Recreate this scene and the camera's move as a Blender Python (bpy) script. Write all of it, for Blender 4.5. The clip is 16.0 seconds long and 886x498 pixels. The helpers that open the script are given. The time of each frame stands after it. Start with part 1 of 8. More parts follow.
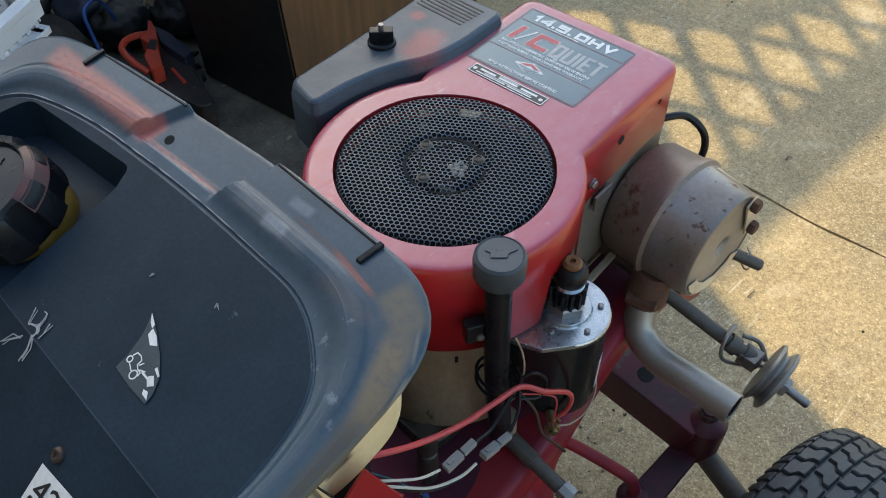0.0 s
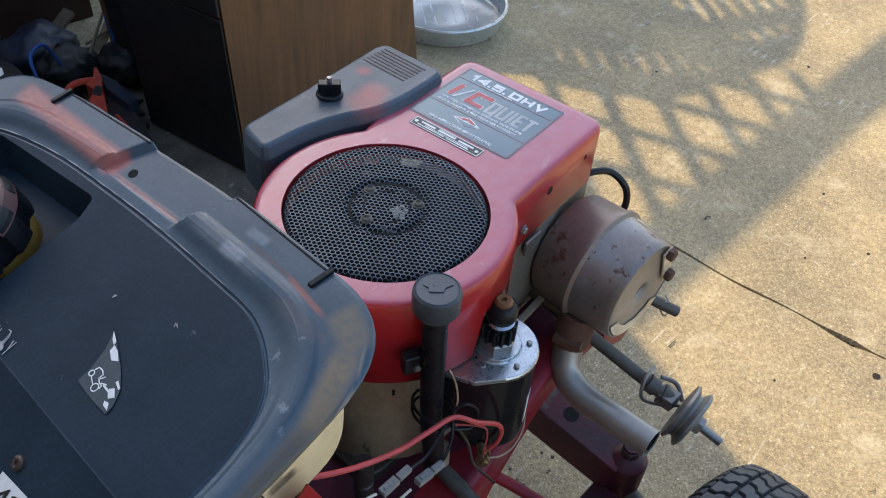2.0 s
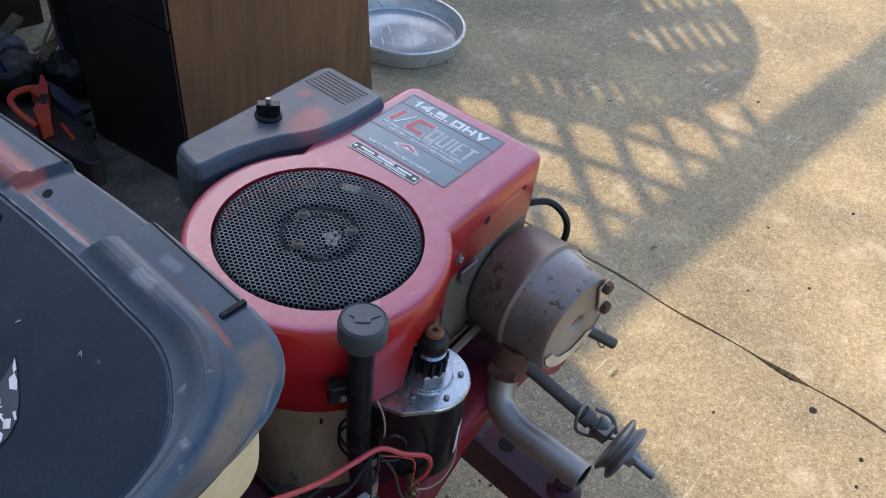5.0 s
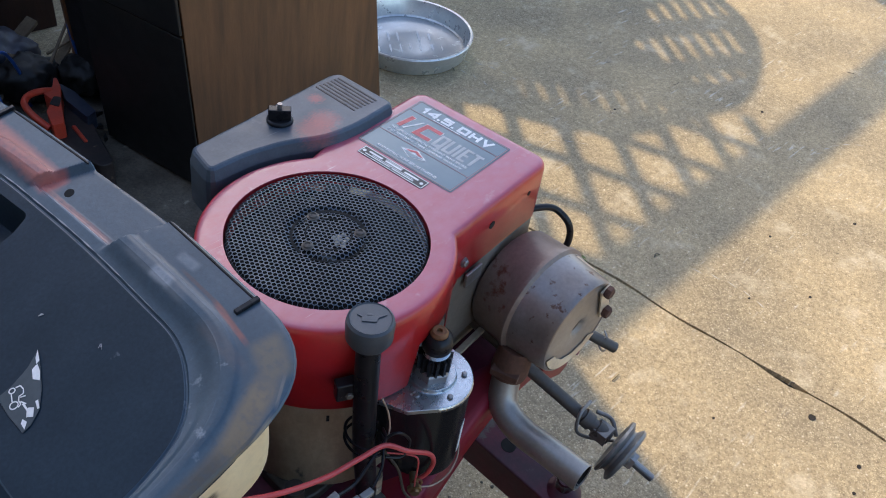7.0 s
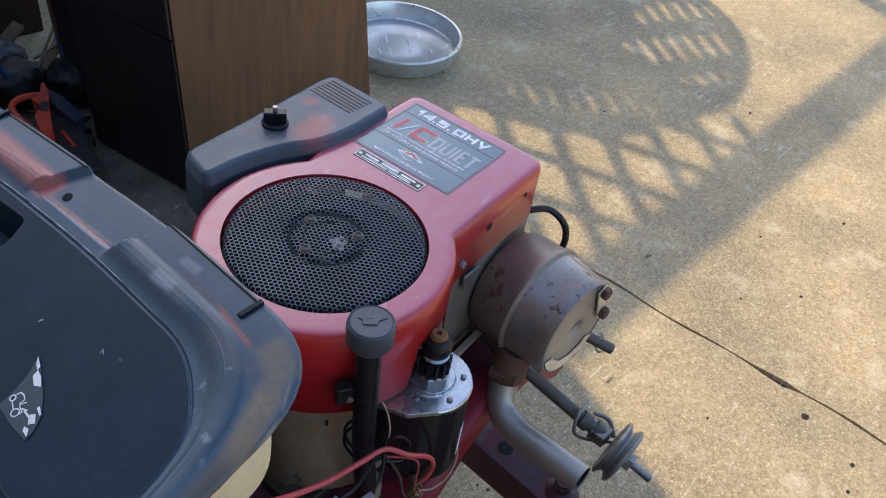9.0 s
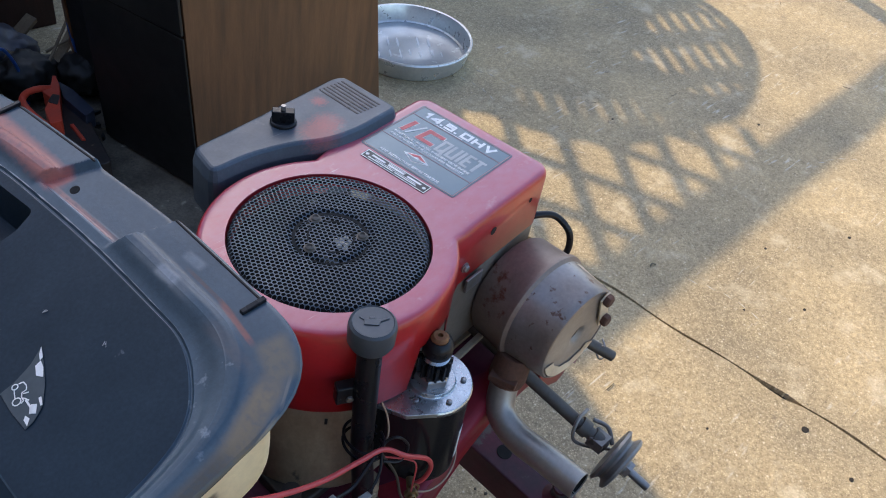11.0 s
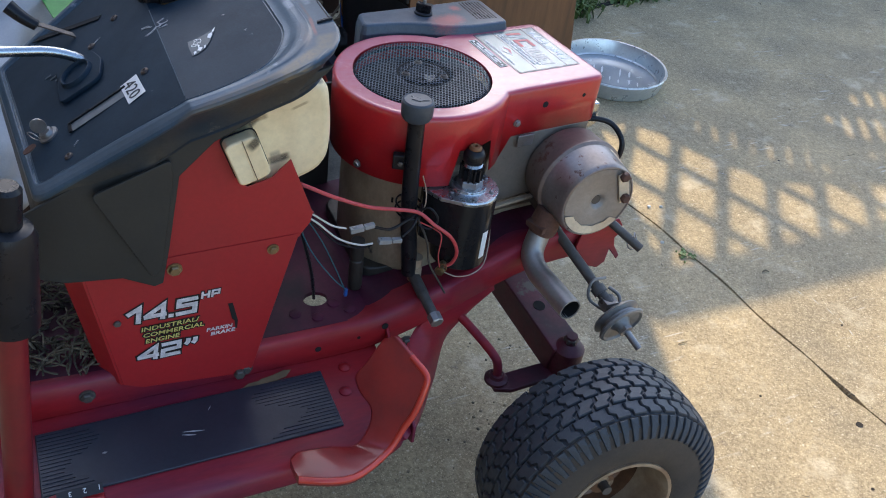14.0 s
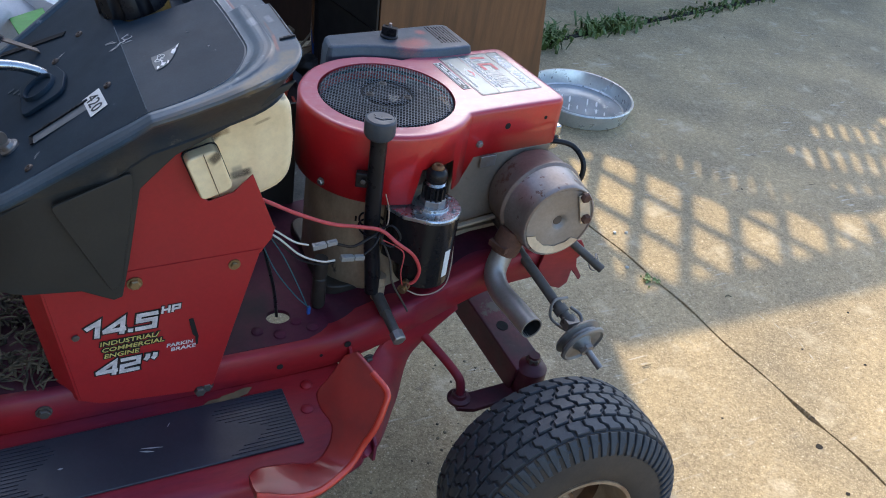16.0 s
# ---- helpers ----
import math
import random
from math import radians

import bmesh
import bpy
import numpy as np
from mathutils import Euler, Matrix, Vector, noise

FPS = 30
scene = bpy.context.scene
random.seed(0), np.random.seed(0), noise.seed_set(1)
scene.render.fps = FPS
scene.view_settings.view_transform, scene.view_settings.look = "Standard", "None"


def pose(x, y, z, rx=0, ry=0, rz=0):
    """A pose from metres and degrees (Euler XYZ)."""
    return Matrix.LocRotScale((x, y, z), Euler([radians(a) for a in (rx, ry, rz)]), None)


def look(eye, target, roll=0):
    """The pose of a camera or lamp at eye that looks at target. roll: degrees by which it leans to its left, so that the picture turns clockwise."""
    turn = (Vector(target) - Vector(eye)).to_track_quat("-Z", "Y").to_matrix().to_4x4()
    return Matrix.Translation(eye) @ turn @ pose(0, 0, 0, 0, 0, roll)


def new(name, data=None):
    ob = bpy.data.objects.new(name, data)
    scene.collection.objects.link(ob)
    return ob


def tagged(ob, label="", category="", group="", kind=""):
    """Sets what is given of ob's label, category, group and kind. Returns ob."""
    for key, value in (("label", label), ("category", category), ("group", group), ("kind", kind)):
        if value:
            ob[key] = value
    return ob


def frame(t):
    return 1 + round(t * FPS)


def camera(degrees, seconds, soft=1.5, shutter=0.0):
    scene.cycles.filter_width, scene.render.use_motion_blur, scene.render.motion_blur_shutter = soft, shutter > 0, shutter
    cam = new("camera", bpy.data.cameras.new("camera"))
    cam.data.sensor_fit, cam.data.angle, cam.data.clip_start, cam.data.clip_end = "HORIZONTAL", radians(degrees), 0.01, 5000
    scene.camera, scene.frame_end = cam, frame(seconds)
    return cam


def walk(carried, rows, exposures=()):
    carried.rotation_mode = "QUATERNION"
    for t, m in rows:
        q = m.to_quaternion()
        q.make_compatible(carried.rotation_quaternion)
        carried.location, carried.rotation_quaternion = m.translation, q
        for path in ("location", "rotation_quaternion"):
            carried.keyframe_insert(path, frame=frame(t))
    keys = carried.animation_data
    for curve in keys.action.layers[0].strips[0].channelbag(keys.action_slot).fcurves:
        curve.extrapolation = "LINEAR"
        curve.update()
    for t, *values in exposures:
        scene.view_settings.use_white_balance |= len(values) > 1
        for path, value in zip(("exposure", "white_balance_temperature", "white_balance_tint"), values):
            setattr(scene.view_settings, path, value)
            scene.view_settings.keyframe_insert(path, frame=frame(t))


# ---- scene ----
cam = camera(54.4, 16.0, soft=1.0)
PATH = [
    (0, (-0.469, -0.492, 1.347), (0.451, 0.479, -0.14), -0.3),
    (0.5, (-0.477, -0.482, 1.36), (0.53, 0.454, -0.092), 3.8),
    (1, (-0.51, -0.497, 1.351), (0.559, 0.401, -0.081), 4.4),
    (1.5, (-0.522, -0.52, 1.367), (0.552, 0.403, -0.045), 4.3),
    (2, (-0.515, -0.53, 1.379), (0.579, 0.405, -0.01), 5.2),
    (2.5, (-0.504, -0.538, 1.386), (0.611, 0.393, 0.011), 5.8),
    (3, (-0.497, -0.518, 1.387), (0.639, 0.404, 0.024), 6.9),
    (3.5, (-0.487, -0.508, 1.388), (0.664, 0.405, 0.03), 7.7),
    (4, (-0.475, -0.532, 1.383), (0.685, 0.365, 0.023), 8.6),
    (6.5, (-0.497, -0.548, 1.393), (0.683, 0.349, 0.05), 9.4),
    (7, (-0.5, -0.554, 1.399), (0.674, 0.352, 0.057), 9.6),
    (7.5, (-0.511, -0.548, 1.403), (0.681, 0.348, 0.07), 10.2),
    (8, (-0.511, -0.545, 1.394), (0.684, 0.347, 0.061), 9.5),
    (8.5, (-0.51, -0.551, 1.386), (0.691, 0.339, 0.057), 10.0),
    (8.7, (-0.508, -0.545, 1.394), (0.69, 0.345, 0.062), 9.8),
    (10.8, (-0.508, -0.541, 1.393), (0.699, 0.345, 0.066), 11.4),
    (11, (-0.509, -0.547, 1.396), (0.684, 0.354, 0.068), 11.1),
    (11.5, (-0.513, -0.552, 1.393), (0.672, 0.346, 0.056), 11.3),
    (12, (-0.528, -0.617, 1.387), (0.644, 0.271, 0.031), 11.8),
    (12.2, (-0.545, -0.678, 1.356), (0.555, 0.308, 0.008), 11.2),
    (12.3, (-0.54, -0.732, 1.347), (0.444, 0.342, -0.024), 9.2),
    (12.4, (-0.535, -0.809, 1.335), (0.387, 0.32, -0.035), 9.1),
    (12.5, (-0.533, -0.88, 1.331), (0.352, 0.26, -0.054), 10.1),
    (12.7, (-0.542, -1.012, 1.345), (0.328, 0.148, -0.032), 11.8),
    (13, (-0.556, -1.149, 1.376), (0.282, 0.05, 0.013), 11.0),
    (13.5, (-0.561, -1.21, 1.397), (0.254, 0.114, 0.138), 9.4),
    (14, (-0.591, -1.185, 1.394), (0.197, 0.181, 0.165), 9.3),
    (14.5, (-0.593, -1.2, 1.386), (0.177, 0.193, 0.175), 9.1),
    (15, (-0.574, -1.197, 1.393), (0.195, 0.218, 0.207), 8.6),
    (15.5, (-0.587, -1.202, 1.391), (0.242, 0.202, 0.232), 10.2),
    (16, (-0.582, -1.216, 1.386), (0.271, 0.17, 0.224), 10.6),
]
EXPOSURE = [(0, 1.48, 6950, 2), (2, 1.49, 6500, 8), (3.5, 1.39, 6300, 10), (5, 1.36, 6150, 12), (12, 1.38, 6150, 12), (13, 1.67, 6200, 14), (14, 1.56, 5950, 10), (16, 1.57, 5950, 10)]
walk(cam, [(t, look(eye, target, roll)) for t, eye, target, roll in PATH], EXPOSURE)

# ---- world and sun ----
SUN_AZ = Vector((0.333, 0.943, 0.0)).normalized()
SUN_EL = radians(32)
SUN_DIR = Vector((SUN_AZ.x * math.cos(SUN_EL), SUN_AZ.y * math.cos(SUN_EL), math.sin(SUN_EL)))
world = bpy.data.worlds.new("sky")
scene.world = world
world.use_nodes = True
wn = world.node_tree.nodes
sky = wn.new("ShaderNodeTexSky")
sky.sky_type = "NISHITA"
sky.sun_disc = False
sky.sun_elevation = SUN_EL
sky.sun_rotation = math.atan2(SUN_AZ.x, SUN_AZ.y)
sky.dust_density = 2.0
sky.ozone_density = 1.4
wn["Background"].inputs["Strength"].default_value = 0.15
world.node_tree.links.new(sky.outputs["Color"], wn["Background"].inputs["Color"])
sun = new("sun", bpy.data.lights.new("sun", "SUN"))
sun.data.energy = 2.3
sun.data.angle = radians(0.53)
sun.data.color = (1.0, 0.77, 0.45)
sun.matrix_world = look(SUN_DIR * 20, (0, 0, 0))


# ---- materials ----
def M(name, col, rough=0.5, metal=0.0, col2=None, scale=6.0, amount=0.5, grain=120.0, grain_amt=0.12, bump=0.08, bscale=150.0,
      rough_var=0.12, coat=0.0, spots=None, spot_scale=18.0, spot_at=0.62, stretch=(1, 1, 1), random_tint=0.0, spec=0.5):
    """A procedural surface: broad stains, fine grain, uneven gloss, small relief, and spots of another colour."""
    m = bpy.data.materials.new(name)
    m.use_nodes = True
    n, l = m.node_tree.nodes, m.node_tree.links
    b = n["Principled BSDF"]
    tc = n.new("ShaderNodeTexCoord")
    mp = n.new("ShaderNodeMapping")
    mp.inputs["Scale"].default_value = stretch
    l.new(tc.outputs["Object"], mp.inputs["Vector"])

    def noise_tex(s, detail=4.0, rgh=0.55):
        t = n.new("ShaderNodeTexNoise")
        t.inputs["Scale"].default_value, t.inputs["Detail"].default_value, t.inputs["Roughness"].default_value = s, detail, rgh
        l.new(mp.outputs["Vector"], t.inputs["Vector"])
        return t.outputs["Fac"]

    def ramp(f, a, z):
        r = n.new("ShaderNodeMapRange")
        r.inputs["From Min"].default_value, r.inputs["From Max"].default_value = a, z
        l.new(f, r.inputs["Value"])
        return r.outputs["Result"]

    def mix(f, a, c, mode="MIX"):
        x = n.new("ShaderNodeMix")
        x.data_type, x.blend_type = "RGBA", mode
        l.new(f, x.inputs["Factor"]) if not isinstance(f, float) else setattr(x.inputs["Factor"], "default_value", f)
        for sock, v in ((x.inputs[6], a), (x.inputs[7], c)):
            if isinstance(v, tuple):
                sock.default_value = (*v, 1)
            else:
                l.new(v, sock)
        return x.outputs[2]

    broad = noise_tex(scale)
    c2 = col2 or tuple(v * 0.6 for v in col)
    mul = n.new("ShaderNodeMath")
    mul.operation = "MULTIPLY"
    mul.inputs[1].default_value = amount
    l.new(ramp(broad, 0.35, 0.68), mul.inputs[0])
    colour = mix(mul.outputs[0], col, c2)
    fine = noise_tex(grain, 3.0, 0.7)
    if grain_amt:
        g = n.new("ShaderNodeMapRange")
        g.inputs["From Min"].default_value, g.inputs["From Max"].default_value = 0.25, 0.75
        g.inputs["To Min"].default_value, g.inputs["To Max"].default_value = 1 - grain_amt, 1 + grain_amt
        l.new(fine, g.inputs["Value"])
        comb = n.new("ShaderNodeCombineColor")
        for s in range(3):
            l.new(g.outputs["Result"], comb.inputs[s])
        colour = mix(1.0, colour, comb.outputs["Color"], "MULTIPLY")
    if spots:
        colour = mix(ramp(noise_tex(spot_scale, 5.0, 0.65), spot_at, spot_at + 0.06), colour, spots)
    if random_tint:
        oi = n.new("ShaderNodeObjectInfo")
        r = n.new("ShaderNodeMapRange")
        r.inputs["To Min"].default_value, r.inputs["To Max"].default_value = 1 - random_tint, 1 + random_tint
        l.new(oi.outputs["Random"], r.inputs["Value"])
        comb = n.new("ShaderNodeCombineColor")
        for s in range(3):
            l.new(r.outputs["Result"], comb.inputs[s])
        colour = mix(1.0, colour, comb.outputs["Color"], "MULTIPLY")
    l.new(colour, b.inputs["Base Color"])
    rr = n.new("ShaderNodeMapRange")
    rr.inputs["To Min"].default_value, rr.inputs["To Max"].default_value = max(0.03, rough - rough_var), min(1, rough + rough_var)
    l.new(noise_tex(scale * 3), rr.inputs["Value"])
    l.new(rr.outputs["Result"], b.inputs["Roughness"])
    b.inputs["Metallic"].default_value = metal
    b.inputs["Coat Weight"].default_value = coat
    b.inputs["Coat Roughness"].default_value = 0.12
    b.inputs["Specular IOR Level"].default_value = spec
    if bump:
        bp = n.new("ShaderNodeBump")
        bp.inputs["Strength"].default_value, bp.inputs["Distance"].default_value = bump, 0.003
        l.new(noise_tex(bscale, 5.0), bp.inputs["Height"])
        l.new(bp.outputs["Normal"], b.inputs["Normal"])
    return m


RED_HOOD = M("red_enamel", (0.50, 0.012, 0.014), 0.40, 0, (0.36, 0.016, 0.022), 8, 0.9, 200, 0.08, 0.02, 90, 0.10, coat=0.75, spots=(0.40, 0.11, 0.09), spot_scale=24, spot_at=0.70, spec=0.4)
RED_HOOD.node_tree.nodes["Principled BSDF"].inputs["Coat Roughness"].default_value = 0.16
RED_PANEL = M("red_sheet", (0.345, 0.013, 0.016), 0.42, 0, (0.30, 0.015, 0.018), 7, 0.7, 150, 0.08, 0.02, 80, coat=0.15, spots=(0.18, 0.03, 0.03), spot_scale=30, spot_at=0.72)
RED_FADED = M("faded_red_frame", (0.31, 0.014, 0.019), 0.45, 0, (0.100, 0.017, 0.043), 7, 0.98, 120, 0.14, 0.05, 110, coat=0.05, spots=(0.29, 0.10, 0.13), spot_scale=15, spot_at=0.67, stretch=(0.35, 1.6, 1.0), spec=0.32)
RED_PEDAL = M("red_pedal_paint", (0.34, 0.016, 0.013), 0.36, 0, (0.19, 0.012, 0.014), 14, 0.85, 150, 0.06, 0.03, 90, coat=0.4)
LIT_EDGE = M("lit_red_edge", (0.58, 0.045, 0.020), 0.34, 0, (0.46, 0.030, 0.018), 22, 0.8, 150, 0.06, 0.03, 90, coat=0.4)
RED_LEVER = M("dark_red_lever_paint", (0.20, 0.011, 0.013), 0.38, 0, (0.13, 0.010, 0.013), 16, 0.8, 150, 0.08, 0.03, 90, coat=0.2)
DECK = M("grimy_purple_deck", (0.12, 0.016, 0.040), 0.55, 0, (0.020, 0.012, 0.018), 6, 0.98, 120, 0.16, 0.05, 110, spots=(0.20, 0.09, 0.12), spot_scale=22, spot_at=0.74, spec=0.22)
GAUGE = M("smoky_window", (0.15, 0.16, 0.165), 0.35, 0, (0.10, 0.105, 0.11), 30, 0.6, bump=0)
MAROON = M("maroon_axle_paint", (0.11, 0.016, 0.030), 0.5, 0, (0.045, 0.020, 0.025), 14, 0.9, 150, 0.2, 0.06, 90, spots=(0.12, 0.095, 0.075), spot_scale=18, spot_at=0.62)
BLACK_DASH = M("black_dash_plastic", (0.009, 0.0205, 0.033), 0.50, 0, (0.020, 0.036, 0.053), 9, 0.9, 320, 0.22, 0.03, 420, 0.10, spots=(0.075, 0.092, 0.110), spot_scale=55, spot_at=0.69, spec=0.16)
DASH_FLANK = M("brown_worn_flank", (0.020, 0.031, 0.042), 0.44, 0, (0.070, 0.058, 0.041), 9, 0.95, 220, 0.2, 0.05, 260, spots=(0.16, 0.14, 0.11), spot_scale=24, spot_at=0.655, coat=0.05, spec=0.35)
BLACK_RIM = M("worn_black_plastic", (0.021, 0.046, 0.070), 0.36, 0, (0.052, 0.085, 0.116), 9, 0.9, 220, 0.16, 0.05, 300, spots=(0.17, 0.205, 0.24), spot_scale=26, spot_at=0.665, coat=0.14, spec=0.45)
OCHRE = M("ochre_rust", (0.22, 0.105, 0.036), 0.75, 0.1, (0.16, 0.06, 0.022), 60, 0.9, 200, 0.2, 0.2, 160)
SCRAPE = M("white_scrape", (0.40, 0.40, 0.40), 0.6, bump=0)
LEAF_PALE = M("pale_weed_leaf", (0.22, 0.29, 0.11), 0.6, 0, (0.13, 0.19, 0.06), 40, 0.8, 200, 0.15, 0.05, 150)
SKIRT = M("dark_skirt_plastic", (0.018, 0.018, 0.015), 0.55, 0, (0.030, 0.029, 0.024), 8, 0.7, 240, 0.12, 0.05, 260)
BLACK_FILTER = M("black_filter_plastic", (0.034, 0.050, 0.068), 0.42, 0, (0.068, 0.090, 0.115), 14, 0.9, 240, 0.14, 0.03, 240, spots=(0.17, 0.20, 0.23), spot_scale=45, spot_at=0.70, coat=0.15, spec=0.45)
BLACK = M("black_plastic", (0.008, 0.008, 0.010), 0.30, 0, (0.019, 0.019, 0.021), 20, 0.6, 260, 0.12, 0.04, 260, spec=0.25)
BLACK_METAL = M("black_painted_steel", (0.010, 0.010, 0.011), 0.20, 0, (0.022, 0.020, 0.019), 12, 0.7, 180, 0.1, 0.03, 150, spec=0.4)
HOLE = M("dark_void", (0.006, 0.006, 0.006), 0.9, 0, None, 8, 0.2, bump=0)
SCREEN = M("black_screen_steel", (0.076, 0.096, 0.124), 0.34, 0.35, (0.135, 0.160, 0.195), 20, 0.7, 300, 0.12, 0.0, 200)
DUST = M("dusty_flywheel", (0.007, 0.007, 0.007), 1.0, 0, (0.004, 0.004, 0.004), 16, 1.0, 300, 0.35, 0.25, 130, spots=(0.10, 0.098, 0.075), spot_scale=22, spot_at=0.665, spec=0.1)
CHROME = M("zinc_plate", (0.52, 0.54, 0.55), 0.26, 1.0, (0.36, 0.37, 0.37), 22, 0.7, 200, 0.08, 0.02, 160)
ZINC = M("tarnished_zinc", (0.54, 0.57, 0.59), 0.28, 0.9, (0.36, 0.375, 0.38), 30, 0.8, 200, 0.12, 0.03, 160, spots=(0.24, 0.21, 0.16), spot_scale=60, spot_at=0.71)
CAP_GREY = M("dull_grey_cap_plastic", (0.040, 0.050, 0.062), 0.42, 0, (0.060, 0.072, 0.085), 30, 0.6, 260, 0.1, 0.03, 260)
PIPE_INSIDE = M("dark_pipe_inside", (0.012, 0.011, 0.010), 0.9, 0, None, 30, 0.4)
STEEL = M("dull_steel", (0.34, 0.33, 0.32), 0.42, 0.85, (0.22, 0.18, 0.15), 26, 0.6, 200, 0.1, 0.05, 160)
ALU = M("stained_cast_aluminium", (0.43, 0.345, 0.24), 0.45, 0.25, (0.20, 0.14, 0.085), 11, 0.85, 160, 0.16, 0.10, 120, spots=(0.030, 0.025, 0.022), spot_scale=15, spot_at=0.655, stretch=(1, 1, 0.6))
MUFFLER = M("heat_stained_muffler", (0.27, 0.205, 0.165), 0.45, 0.30, (0.15, 0.105, 0.085), 9, 0.9, 160, 0.14, 0.05, 140, spots=(0.14, 0.050, 0.028), spot_scale=21, spot_at=0.61)
MUF_STEEL = M("bare_muffler_steel", (0.34, 0.31, 0.29), 0.36, 0.55, (0.20, 0.155, 0.125), 11, 0.9, 160, 0.12, 0.05, 140, spots=(0.11, 0.050, 0.030), spot_scale=48, spot_at=0.61)
MUF_FACE = M("muffler_end_plate", (0.30, 0.27, 0.235), 0.45, 0.3, (0.20, 0.165, 0.13), 10, 0.8, 140, 0.12, 0.05, 140, spots=(0.15, 0.07, 0.04), spot_scale=14, spot_at=0.68)
MUF_CREAM = M("cream_muffler_metal", (0.72, 0.60, 0.42), 0.5, 0.1, (0.42, 0.27, 0.16), 22, 0.6, 150, 0.1, 0.04, 120)
SHIELD = M("grey_engine_shield", (0.25, 0.215, 0.175), 0.45, 0.25, (0.15, 0.115, 0.085), 9, 0.8, 150, 0.12, 0.05, 120, spots=(0.09, 0.06, 0.045), spot_scale=20, spot_at=0.64)
CAP_SCUFF = M("red_scuffed_plastic", (0.11, 0.028, 0.026), 0.4, 0, (0.022, 0.016, 0.016), 34, 0.95, bump=0.03)
GREASE = M("greasy_black_casting", (0.020, 0.018, 0.016), 0.45, 0.1, (0.060, 0.048, 0.036), 14, 0.8, 150, 0.2, 0.1, 120)
DIMPLE = M("dark_dimple", (0.10, 0.075, 0.055), 0.7, 0, None, 30, 0.5)
RUST = M("rusted_steel", (0.13, 0.062, 0.038), 0.75, 0.2, (0.075, 0.034, 0.024), 24, 0.8, 160, 0.25, 0.25, 120)
PIPE = M("exhaust_pipe_steel", (0.36, 0.335, 0.30), 0.42, 0.65, (0.26, 0.22, 0.18), 10, 0.8, 180, 0.08, 0.04, 140, spots=(0.16, 0.07, 0.04), spot_scale=16, spot_at=0.70)
SHAFT = M("dirty_shaft_steel", (0.13, 0.115, 0.10), 0.55, 0.5, (0.08, 0.07, 0.06), 25, 0.7, 150, 0.15, 0.08, 130)
GREY_CAST = M("grey_pulley", (0.27, 0.255, 0.23), 0.45, 0.4, (0.13, 0.12, 0.11), 25, 0.7, 150, 0.12, 0.06, 130)
RUBBER = M("tyre_rubber", (0.030, 0.036, 0.044), 0.56, 0, (0.046, 0.050, 0.054), 9, 0.8, 220, 0.18, 0.10, 160, spots=(0.085, 0.085, 0.08), spot_scale=30, spot_at=0.68)
RUBBER_SIDE = M("dusty_tyre_sidewall", (0.066, 0.049, 0.034), 0.78, 0, (0.022, 0.020, 0.018), 8, 0.8, 200, 0.15, 0.08, 120)
RIM_DISC = M("rusty_wheel_disc", (0.22, 0.115, 0.055), 0.40, 0.3, (0.07, 0.032, 0.018), 18, 0.9, 150, 0.15, 0.08, 120, spots=(0.46, 0.38, 0.26), spot_scale=9, spot_at=0.60)
RIM = M("dirty_cream_rim", (0.42, 0.335, 0.225), 0.35, 0.25, (0.17, 0.095, 0.05), 16, 0.9, 150, 0.12, 0.05, 120, spots=(0.12, 0.055, 0.03), spot_scale=20, spot_at=0.64)
MAT = M("ribbed_rubber_mat", (0.018, 0.023, 0.034), 0.45, 0, (0.030, 0.036, 0.048), 12, 0.7, 220, 0.14, 0.06, 200)
TANK = M("aged_fuel_tank_plastic", (0.86, 0.71, 0.43), 0.40, 0, (0.70, 0.51, 0.26), 9, 0.9, 120, 0.07, 0.04, 60, spots=(0.26, 0.17, 0.09), spot_scale=13, spot_at=0.70)
CAP_YELLOW = M("yellow_plastic", (0.26, 0.15, 0.025), 0.45, 0, None, 14, 0.5)
LABEL = M("grey_label_film", (0.110, 0.155, 0.180), 0.20, 0.35, (0.150, 0.190, 0.210), 12, 0.6, 200, 0.05, 0.0)
WHITE = M("white_print", (0.80, 0.79, 0.76), 0.4, 0, (0.64, 0.63, 0.60), 40, 0.5, bump=0)
SILVER = M("silver_print", (0.66, 0.63, 0.62), 0.4, 0.0, (0.44, 0.42, 0.42), 90, 0.8, bump=0, grain_amt=0.3)
DULL_SILVER = M("dull_silver_print", (0.36, 0.37, 0.37), 0.35, 0.2, (0.25, 0.26, 0.27), 60, 0.6, bump=0)
PINK_LINE = M("faded_red_line", (0.36, 0.14, 0.13), 0.4, 0, None, 40, 0.4, bump=0)
BLACK_PRINT = M("black_print", (0.012, 0.012, 0.013), 0.4, 0, None, 20, 0.3, bump=0)
YELLOW_PRINT = M("yellow_print", (0.56, 0.49, 0.15), 0.4, 0, None, 30, 0.3, bump=0)
RED_PRINT = M("red_print", (0.52, 0.05, 0.06), 0.4, 0, None, 30, 0.3, bump=0)

